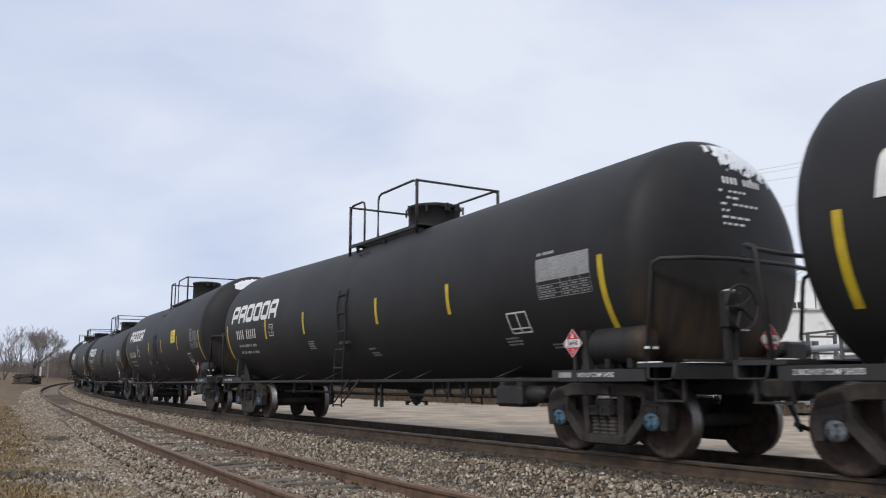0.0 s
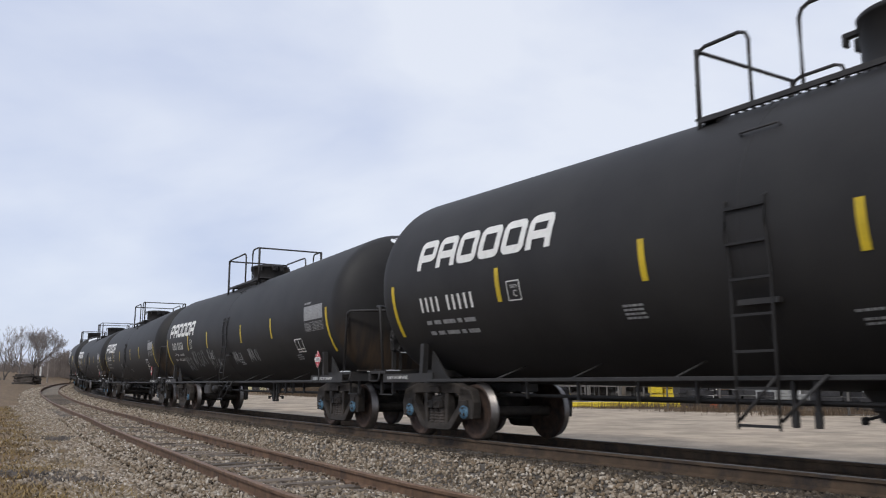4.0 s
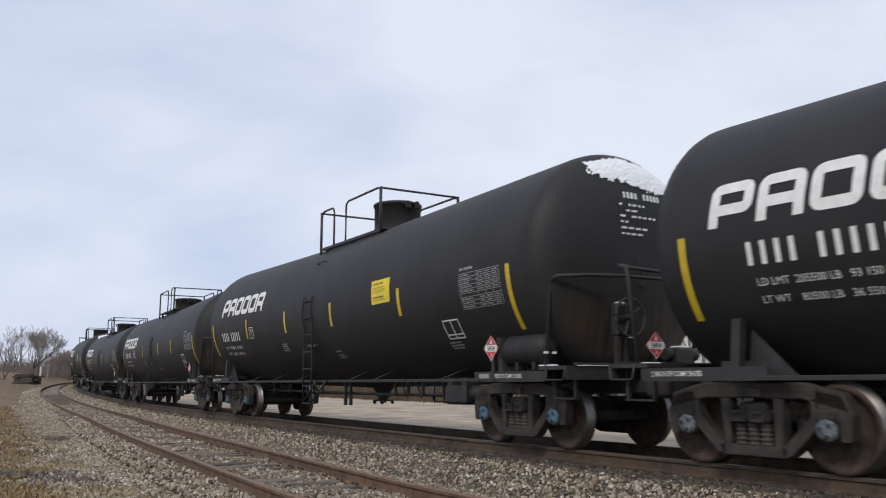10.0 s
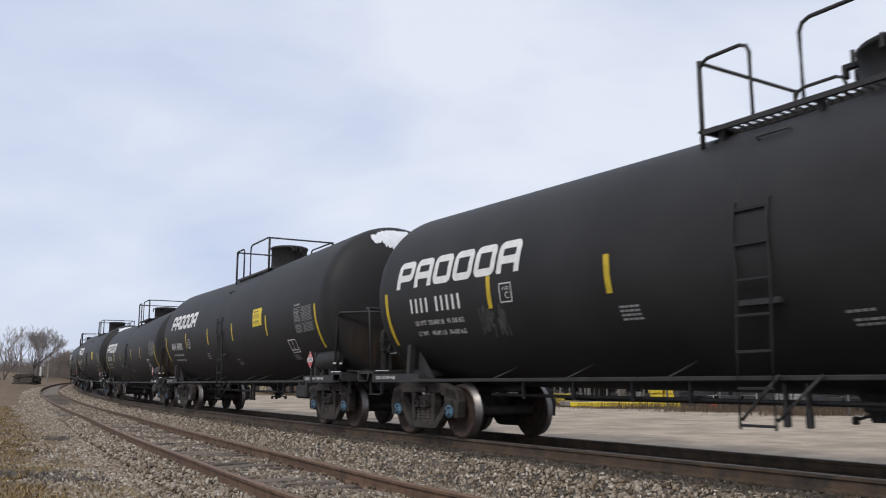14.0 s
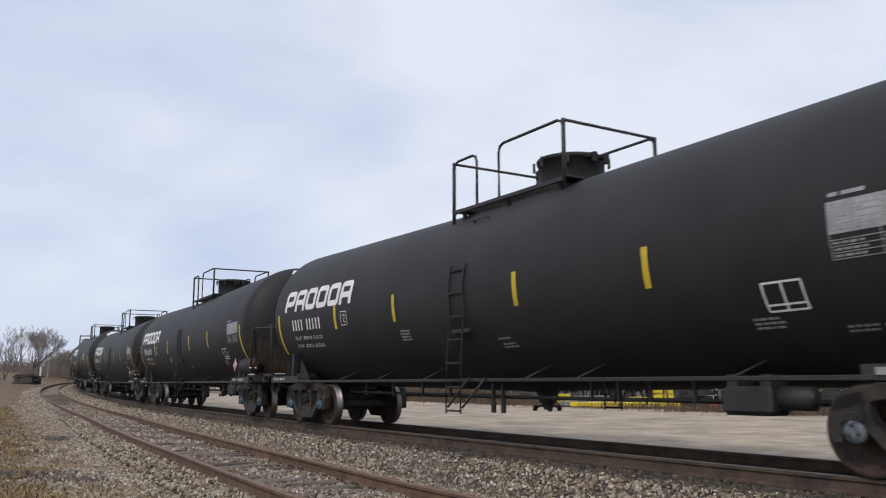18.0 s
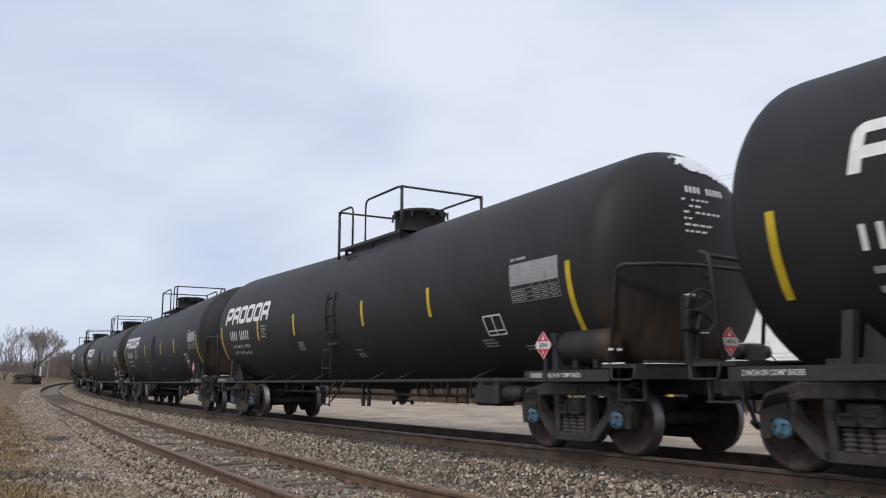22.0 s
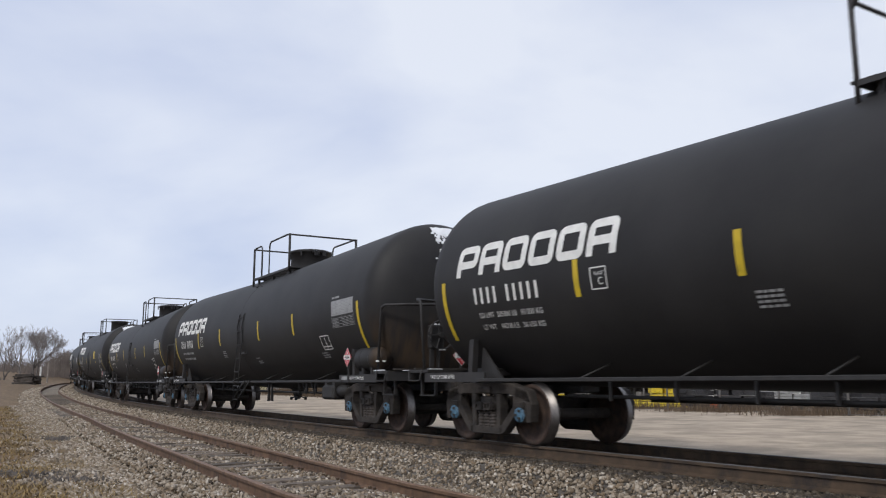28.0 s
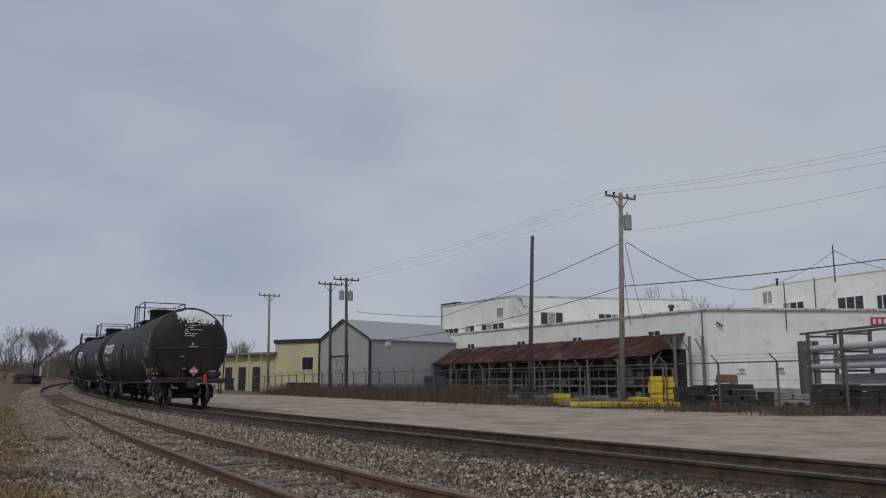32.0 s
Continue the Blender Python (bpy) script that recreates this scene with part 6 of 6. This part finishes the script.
# ---- fence ----
FENCE = [(24.0, 16.0), (15.3, 31.0), (12.1, 36.6), (0.6, 55.4), (-4.2, 64.0), (-20.0, 98.0), (-30.0, 122.0)]


def fence():
    pts = [Vector((*q, 0)) for q in FENCE]
    seg = [0.0]
    for a, b in zip(pts, pts[1:]):
        seg.append(seg[-1] + (b - a).length)

    def along(d):
        i = max(k for k in range(len(seg) - 1) if seg[k] <= d + 1e-6)
        return pts[i].lerp(pts[i + 1], (d - seg[i]) / (seg[i + 1] - seg[i]))
    f = thing("chain_link_fence", "galvanised wire fence with barbed-wire arms round the yard", "fence")
    z0, h = -0.28, 2.1
    d, n = 2.6, 0
    while d < seg[-1] - 0.5:
        q = along(d)
        bm = bmesh.new()
        cyl(bm, (q.x, q.y, z0 - 0.2), (q.x, q.y, z0 + h), 0.05, 8)
        u = (along(min(d + 0.3, seg[-1])) - q).normalized()
        tube(bm, [(q.x, q.y, z0 + h), (q.x - 0.30 * u.y * 0.4 + u.x * 0.28, q.y + 0.12 * u.x + u.y * 0.28, z0 + h + 0.34)], 0.03)
        part("fence_post", bm, M_GALV, f, "steel post with a slanted arm")
        d += 3.05
        n += 1
    for z, r in ((z0 + h, 0.03), (z0 + 1.35, 0.008), (z0 + 0.7, 0.008), (z0 + 0.08, 0.012), (z0 + h + 0.15, 0.006), (z0 + h + 0.32, 0.006)):
        bm = bmesh.new()
        tube(bm, [(q.x, q.y, z) for q in (along(seg[-1] * k / 60) for k in range(61))], r, 5)
        part("fence_rail", bm, M_GALV, f)
    # the wire mesh: slanted strands both ways
    vs, fs = [], []
    d = 1.0
    while d < min(seg[-1] - 2.2, 75):
        for sgn in (1, -1):
            a, b = along(d if sgn > 0 else d + 2.0), along(d + 2.0 if sgn > 0 else d)
            i = len(vs)
            w = 0.0016
            vs += [(a.x - w, a.y, z0), (a.x + w, a.y, z0), (b.x + w, b.y, z0 + h), (b.x - w, b.y, z0 + h)]
            fs.append((i, i + 1, i + 2, i + 3))
        d += 0.16
    me = bpy.data.meshes.new("wire_mesh")
    me.from_pydata(vs, [], fs)
    me.materials.append(M_GALV)
    o = new("wire_mesh", me)
    o.parent = f
    tagged(o, "fine wire mesh", kind="stuff")


fence()


# ---- goods in the yard ----
def bundle(m, n, length, r, material, label, cols=5, name="pipe_bundle"):
    t = thing(name, label, "pipes", "goods in the yard", m)
    for k in range(n):
        bm = bmesh.new()
        x, z = (k % cols) * 2.05 * r + (r if (k // cols) % 2 else 0), r + (k // cols) * 1.78 * r
        cyl(bm, (x, -length / 2, z), (x, length / 2, z), r, 10)
        part("pipe", bm, material, t)
    return t


def ground_at(c):
    return (c[0], c[1], -0.22)


ALONG = math.degrees(math.atan2(34.0, -19.9))
for c, sz, m, lab in (((11.08, 44.00, 0.33), (0.62, 1.0, 1.55), M_YSTEEL, "tall stack of yellow steel frames"), ((11.66, 44.00, 0.33), (0.5, 1.0, 1.5), M_YSTEEL, "tall stack of yellow steel frames"),
                     ((9.93, 43.00, 0.34), (0.9, 1.2, 0.5), M_YSTEEL, "low yellow steel box"), ((6.97, 47.00, 0.29), (1.5, 1.2, 0.6), M_YSTEEL, "yellow covered heap on a skid"),
                     ((5.94, 50.00, 0.25), (0.9, 1.0, 0.5), M_RACK, "pale grey boxed goods on a skid"), ((8.28, 47.00, 0.29), (1.8, 1.0, 0.5), M_RACK, "grey stacked sheets on a skid"),
                     ((12.07, 41.00, 0.37), (1.5, 1.2, 1.0), M_DARKSTUFF, "black stacked goods behind the fence"), ((13.61, 39.50, 0.39), (1.7, 1.3, 1.15), M_DARKSTUFF, "black stacked goods behind the fence"),
                     ((14.80, 39.50, 0.39), (0.9, 1.3, 0.8), M_DARKSTUFF, "low black stack behind the fence"), ((16.27, 35.00, 0.45), (1.7, 1.4, 1.15), M_DARKSTUFF, "black stacked goods behind the fence"),
                     ((17.28, 34.00, 0.46), (1.5, 1.4, 1.1), M_DARKSTUFF, "black stacked goods behind the fence"), ((17.13, 42.00, 0.35), (2.4, 1.2, 0.95), M_BOARD, "grey covered load in the yard"),
                     ((16.33, 44.00, 0.33), (2.6, 1.4, 0.95), M_BOARD, "grey covered load in the yard"), ((17.48, 52.00, 0.56), (1.2, 0.9, 2.0), M_WOODBR, "brown wooden cabinet by the works wall"),
                     ((-0.58, 62.00, 0.50), (1.6, 1.2, 1.7), M_BLUEBIN, "dark blue tarpaulin-covered stack"), ((-5.00, 72.00, -0.04), (3.2, 1.4, 0.9), M_DARKSTUFF, "dark scrap heap behind the fence"),
                     ((-8.76, 80.00, -0.14), (4.0, 1.4, 1.0), M_WOODBR, "brown scrap heap behind the fence"), ((-14.99, 92.00, -0.30), (4.0, 1.4, 1.3), M_DARKSTUFF, "dark stacked goods behind the fence"),
                     ((-27.26, 112.00, 0.17), (2.6, 1.4, 1.9), M_BLUEBIN, "blue covered bin by the cream building"), ((-25.16, 112.00, 0.17), (2.2, 1.4, 1.7), M_BLUEBIN, "blue covered bin by the cream building"),
                     ((-18.98, 100.00, -0.08), (3.4, 1.4, 1.0), M_PIPE, "pale sheeted load behind the fence"), ((-30.45, 118.00, 0.13), (2.2, 1.4, 1.2), M_WHITE, "white heap by the cream building"), ((-2.91, 68.00, 0.01), (3.0, 1.2, 0.8), M_DARKSTUFF, "dark scrap heap behind the fence"), ((1.37, 57.00, 0.16), (2.6, 1.2, 0.7), M_SHADEWOOD, "low dark timber stack behind the fence"), ((3.96, 53.50, 0.20), (2.4, 1.2, 0.7), M_DARKSTUFF, "low dark stack behind the fence"), ((-6.80, 76.00, -0.09), (3.0, 1.2, 1.1), M_SHADEWOOD, "dark timber stack behind the fence"), ((12.18, 40.00, 0.38), (1.0, 1.2, 1.1), M_DARKSTUFF, "black stacked goods behind the fence")):
    stack(Matrix.Translation(ground_at(c)) @ pose(0, 0, 0, 0, 0, g.uniform(-8, 8)), sz, m, lab, int(c[0] * 10 + c[1]))
for c, n, ln, r, m, lab in (((9.60, 41.00, 0.05), 8, 4.6, 0.07, M_YSTEEL, "low pile of yellow steel beams"), ((8.39, 42.50, 0.01), 6, 4.0, 0.06, M_YSTEEL, "low pile of yellow steel beams"), ((8.01, 43.50, -0.01), 6, 4.0, 0.07, M_RACK, "low pile of grey timbers")):
    bundle(Matrix.Translation(ground_at(c)) @ pose(0, 0, 0, 0, 0, 80), n, ln, r, m, lab, 4)
c = (2.81, 55.50, -0.04)
cv = thing("culvert_pipe", "long rusty culvert pipe lying behind the fence", "pipe", "goods in the yard", Matrix.Translation((c[0], c[1], -0.02)) @ pose(0, 0, 0, 0, 0, ALONG))
bm = bmesh.new()
lathe(bm, [(-3.4, 0.23), (-3.4, 0.27), (3.4, 0.27), (3.4, 0.23), (-3.38, 0.22)], "x", 20)
part("barrel", bm, M_RACK, cv)
c = (5.58, 52.00, -0.12)
bm = bmesh.new()
lathe(bm, [(-0.4, 0.20), (-0.4, 0.33), (0.4, 0.33), (0.4, 0.20), (-0.38, 0.19)], "x", 20)
tagged(part("rubber_roll", bm, M_DARKSTUFF), "short black rubber roll on the ground", "roll", "goods in the yard").matrix_world = Matrix.Translation((c[0], c[1], 0.08)) @ pose(0, 0, 0, 0, 0, 20)
c = (12.13, 38.00, -0.04)
bm = bmesh.new()
lathe(bm, [(0, 0.13), (0.3, 0.17), (0.32, 0.18), (0.3, 0.15), (0.04, 0.12)], "z", 16)
tagged(part("bucket", bm, M_ORANGE), "small orange plastic bucket by the fence", "bucket").matrix_world = Matrix.Translation((c[0], c[1], -0.25))

# ---- long pipe rack with grey pipes and sheets ----
c0, c1 = V((17.43, 40.00, 0.64)), V((18.44, 33.00, 0.69))
rk = thing("pipe_rack", "tall steel rack with long grey pipes and sheets", "rack")
u = (c1 - c0)
u.z = 0
u.normalize()
mr = Matrix((u, V((-u.y, u.x, 0)), V((0, 0, 1)))).transposed().to_4x4()
mr.translation = (c0.x, c0.y, -0.25)
LN = (c1 - c0).length + 2
for x in (0.0, 2.6, LN - 0.2):
    bm = bmesh.new()
    for y in (0, 1.4):
        box(bm, (x, y, 1.75), (0.13, 0.13, 3.5))
    for z in (0.9, 1.75, 2.6, 3.4):
        box(bm, (x, 0.7, z), (0.1, 1.5, 0.1))
    part("upright", bm, M_GALV, rk, "grey steel upright").matrix_local = mr
for z, n, r in ((0.98, 4, 0.10), (1.85, 3, 0.12), (2.68, 3, 0.14)):
    for k in range(n):
        bm = bmesh.new()
        cyl(bm, (-0.3, 0.15 + 0.34 * k, z + r), (LN + 1, 0.15 + 0.34 * k, z + r), r, 12)
        part("pipe", bm, M_PIPE, rk, "long grey pipe").matrix_local = mr
bm = bmesh.new()
for y in (0.0, 1.4):
    box(bm, (LN / 2, y, 3.55), (LN + 1.2, 0.10, 0.10))
part("top_beam", bm, M_GALV, rk).matrix_local = mr
for z in (1.35, 2.2):
    bm = bmesh.new()
    box(bm, (LN / 2 + 0.6, 1.1, z), (LN, 0.5, 0.55))
    part("sheet_stack", bm, M_PIPE, rk, "stack of pale grey sheets").matrix_local = mr
c = (19.68, 46.00, 0.60)
cab = thing("panel_stack", "upright grey metal panels leaning in the yard", "panels", "", Matrix.Translation(ground_at(c)))
for k in range(3):
    bm = bmesh.new()
    box(bm, (0.35 * k, 0, 1.75), (0.28, 0.5, 3.4), bevel=0.02)
    part("panel", bm, (M_GALV, M_BOARD, M_GALV)[k], cab)
c = (16.22, 37.00, 0.66)
ym = thing("yellow_loader_arm", "small yellow bent machine arm behind the fence", "machine", "", Matrix.Translation(ground_at(c)))
bm = bmesh.new()
tube(bm, [(0, 0, 0.1), (0.1, 0, 0.6), (0.3, 0, 0.85), (0.6, 0, 0.95)], 0.07)
part("arm", bm, M_YSTEEL, ym)
bm = bmesh.new()
tube(bm, [(0.6, 0, 0.95), (1.0, 0, 0.9), (1.2, 0, 0.65)], 0.05)
part("boom", bm, M_YSTEEL, ym)
c = (15.61, 38.00, 0.11)
ct = thing("hand_cart", "small grey hand cart with dark wheels by the fence", "cart", "", Matrix.Translation(ground_at(c)))
bm = bmesh.new()
box(bm, (0, 0, 0.35), (1.0, 0.5, 0.1))
tube(bm, [(-0.4, 0, 0.4), (-0.75, 0, 0.9)], 0.025)
part("bed", bm, M_BOARD, ct)
for x in (-0.3, 0.35):
    bm = bmesh.new()
    cyl(bm, (x, -0.3, 0.17), (x, -0.2, 0.17), 0.17, 16)
    part("wheel", bm, M_DARKSTUFF, ct)


# ---- trees and far things ----
def bare_tree(base, height, seed, spread=0.55, label="bare grey winter tree", depth=6, trunk=0.022, cat="tree", group="bare trees", stems=1):
    r = random.Random(seed)
    t = thing("tree", label, cat, group, Matrix.Translation(base))
    bt, bw = bmesh.new(), bmesh.new()

    def limb(p, d, ln, rad, k):
        mid = p + d * ln * 0.5 + Vector((r.uniform(-1, 1), r.uniform(-1, 1), 0)) * ln * 0.06
        end = p + d * ln
        tgt = bt if k < 3 else bw
        n = 6 if k < 2 else 4 if k < 4 else 3
        rings = []
        for q, rr in ((p, rad), (mid, rad * 0.82), (end, rad * 0.62)):
            rot = d.to_track_quat("Z", "Y").to_matrix()
            rings.append([tgt.verts.new(q + rot @ Vector((rr * math.cos(a), rr * math.sin(a), 0))) for a in (2 * math.pi * j / n for j in range(n))])
        for a, b in zip(rings, rings[1:]):
            for j in range(n):
                tgt.faces.new((a[j], a[(j + 1) % n], b[(j + 1) % n], b[j]))
        if k >= depth:
            return
        for j in range(r.choice((2, 3, 3)) if k else 5):
            ax = Vector((r.uniform(-1, 1), r.uniform(-1, 1), r.uniform(-0.25, 0.6))).normalized()
            nd = (d + ax * spread * r.uniform(0.7, 1.3) + Vector((0, 0, 0.12))).normalized()
            limb(p.lerp(end, r.uniform(0.75, 1.0)) if j else end, nd, ln * r.uniform(0.62, 0.85), max(rad * 0.6, 0.012), k + 1)
    for k in range(stems):
        w = 0.1 if stems == 1 else 0.46
        limb(Vector((r.uniform(-1, 1), r.uniform(-1, 1), 0)) * (0.12 * stems) + Vector((0, 0, -0.3)), Vector((r.uniform(-w, w) if stems == 1 else -w + 2 * w * k / (stems - 1), r.uniform(-w, w), 1)).normalized(), height * 0.27, height * trunk, 0 if stems == 1 else 1)
    part("trunk", bt, M_TRUNK, t, "grey bark trunk and limbs")
    part("crown", bw, M_TWIG, t, "fine bare twigs")
    return t


def gz(c, z):
    return (c[0], c[1], z)


bare_tree(gz((-51.39, 105.00, 3.00), 1.5), 7.4, 4, 0.62, label="large bare tree with several stems on the bank", depth=7, trunk=0.014, stems=6)
bare_tree(gz((-54.99, 105.00, 3.00), 1.7), 7.6, 9, 0.62, label="bare tree at the top of the bank", depth=6, trunk=0.013, stems=3)
bare_tree(gz((-77.14, 150.00, 3.90), 2.0), 7.0, 12, depth=5, label="thin bare tree on the bank")
bare_tree(gz((-76.66, 170.00, 3.73), 1.5), 7.5, 15, 0.5, "bare brushy tree beside the track", 6, 0.015)
bare_tree(gz((-84.02, 190.00, 4.06), 1.5), 7.0, 18, 0.5, "bare brushy tree beside the track", 6, 0.015)
bare_tree(gz((-82.86, 180.00, 3.90), 1.5), 6.0, 21, 0.6, "bare brushy tree beside the track", 6, 0.015)
for k, (c, h) in enumerate((((35.06, 120.00, 10.54), 15.9), ((39.06, 125.00, 10.94), 15.4), ((40.35, 120.00, 10.54), 14.4), ((45.21, 128.00, 11.18), 14.3))):
    bare_tree(gz(c, -0.2), h, 30 + k, 0.5, "bare tree behind the works roof", 6)
for k, (c, h) in enumerate((((-34.68, 150.00, 4.89), 10.5), ((-38.61, 160.00, 5.16), 8.5), ((-26.74, 170.00, 5.42), 9.0))):
    bare_tree(gz(c, -0.2), h, 40 + k, 0.6, "bare tree beyond the cream building", 6)


def brush(name, places, n, h, material, label, seed=3, thick=1.0, power=1.0):
    """A far tangle of upright stems, in one mesh."""
    gg = np.random.default_rng(seed)
    tri = np.array([(-0.5, 0, 0), (0.5, 0, 0), (0.1, 0.05, 1.0), (-0.1, 0.05, 1.0)])
    pos = []
    for (x, y, z), w in places:
        k = n // len(places)
        pos.append(np.stack([x + gg.normal(0, w, k), y + gg.normal(0, w * 0.6, k), np.full(k, z)], 1))
    pos = np.concatenate(pos)
    m = len(pos)
    lean = gg.normal(0, 0.28, (m, 2))
    ln = h * (0.35 + 0.65 * gg.random(m) ** power)
    v = np.zeros((m, 4, 3))
    w = thick * (0.016 + 0.02 * gg.random(m))
    v[:, :, :] = pos[:, None, :]
    v[:, 0, 0] -= w
    v[:, 1, 0] += w
    for j in (2, 3):
        v[:, j, 0] += lean[:, 0] * ln + (0.3 if j == 2 else -0.3) * w
        v[:, j, 1] += lean[:, 1] * ln
        v[:, j, 2] += ln
    f = (np.array([(0, 1, 2), (0, 2, 3)])[None] + (np.arange(m) * 4)[:, None, None]).reshape(-1, 3)
    me = bpy.data.meshes.new(name)
    me.from_pydata(v.reshape(-1, 3).tolist(), [], f.tolist())
    me.materials.append(material)
    return tagged(new(name, me), label, "brush", kind="stuff")


brush("far_brush", [(gz((-72.24, 140.00, 3.24), 2.0), 5), (gz((-84.30, 170.00, 3.73), 2.0), 7), (gz((-89.71, 190.00, 3.43), 1.6), 6), (gz((-89.74, 200.00, 3.57), 1.4), 7), (gz((-99.34, 230.00, 3.96), 1.2), 9), (gz((-84.07, 160.00, 3.57), 2.2), 8)] + [((x, 330 - 0.1 * x, 0.5), 14) for x in range(-190, 60, 25)], 26000, 3.4, M_FARWOOD, "far grey-brown leafless brush")
brush("trackside_brush", [(gz((-67.59, 150.00, 2.70), 1.2), 1.6), (gz((-70.38, 160.00, 2.82), 1.2), 1.6), (gz((-75.34, 175.00, 3.00), 1.2), 1.8)], 5000, 6.0, M_FARWOOD, "tall grey-brown leafless brush beside the track", 11)
brush("dead_twigs", [((-6.6, 13.0, -0.50), 0.35), ((-5.9, 12.9, -0.50), 0.32), ((-5.3, 12.2, -0.50), 0.25), ((-9.5, 21.5, -0.5), 0.4)], 900, 0.13, M_TRUNK, "dark tangle of dead twigs in the dry grass", 7)
brush("fence_weeds", [((x, y, -0.28), 1.3) for x, y in ((12.0, 36.9), (9.5, 41), (7, 45), (4.4, 49.2), (14.5, 32.5))], 7000, 0.5, M_SCRUB, "dry weeds along the foot of the fence", 5, 0.35, 2.0)
brush("fence_scrub", [((x + dx, y, -0.28), 1.25) for x, y in ((1.8, 53.4), (0.4, 56.0), (-0.8, 58.4), (-2.2, 61.0), (-3.4, 63.4), (-4.8, 66), (-6.4, 69.4), (-8, 72.8), (-9.6, 76.2), (-11, 79.4), (-12.8, 83), (-14.6, 87), (-16.6, 91.4), (-18.6, 95.8)) for dx in (0.2, 1.3)], 15000, 1.35, M_SCRUB, "brown thicket of dead weeds grown through the fence", 6, 0.45, 2.2)
c = (-47.00, 95.00, 1.86)
tp = thing("tie_pile", "dark pile of old ties beside the track", "timber pile", "", Matrix.Translation((c[0], c[1], c[2] - 0.80)))
for k in range(26):
    bm = bmesh.new()
    box(bm, (g.uniform(-0.35, 0.35), (k % 5) * 0.30 + g.uniform(-0.05, 0.05), -0.10 + 0.19 * (k // 5) + g.uniform(0, 0.04)), (2.2, 0.22, 0.18), Euler((g.uniform(-0.1, 0.1), g.uniform(-0.06, 0.06), g.uniform(-0.3, 0.3))).to_matrix(), bevel=0.01)
    part("tie", bm, M_DARKTIE, tp)
for c, h in (((-52.55, 110.00, 1.64), 1.5), ((-65.34, 130.00, 3.07), 2.6), ((-58.63, 125.00, 1.91), 2.2)):
    bm = bmesh.new()
    cyl(bm, (c[0], c[1], c[2] - 0.8), (c[0], c[1], c[2] + h), 0.12, 8)
    tagged(part("marker_post", bm, M_WALL if h < 2 else M_POLE), "pale lineside marker post", "post", "lineside posts")


# ---- scrap lying behind the fence ----
def scrap_heap(base, seed, w):
    r = random.Random(seed)
    t = thing("scrap_heap", "low heap of dark scrap boards behind the fence", "scrap heap", "scrap heaps along the fence", Matrix.Translation(base) @ pose(0, 0, 0, 0, 0, 122))
    for k in range(7):
        bm = bmesh.new()
        ln, h = r.uniform(0.6, 1.8), r.uniform(0.08, 0.35)
        box(bm, (0, 0, 0), (ln, r.uniform(0.1, 0.5), h), bevel=0.01)
        p = part("scrap_board", bm, r.choice((M_SHADEWOOD, M_WOODBR, M_DARKSTUFF, M_RACK, M_SHADEWOOD)), t)
        p.matrix_local = pose(r.uniform(-w, w), r.uniform(-0.4, 0.4), 0.12 + 0.13 * (k % 4) + h / 2, 0, r.uniform(-9, 9), r.uniform(-25, 25))


for k, (x, y) in enumerate(((0.9, 58.6), (-0.7, 61.5), (-2.2, 64.4), (-3.8, 67.2), (-5.5, 70.4), (-7.2, 73.6), (-9.0, 77.0), (-10.9, 80.6), (-12.9, 84.6), (3.4, 54.0), (5.2, 50.8))):
    scrap_heap((x + 1.4, y, -0.24), 70 + k, 1.5)


build_train()
ties()
stones()
dry_grass()
motions()
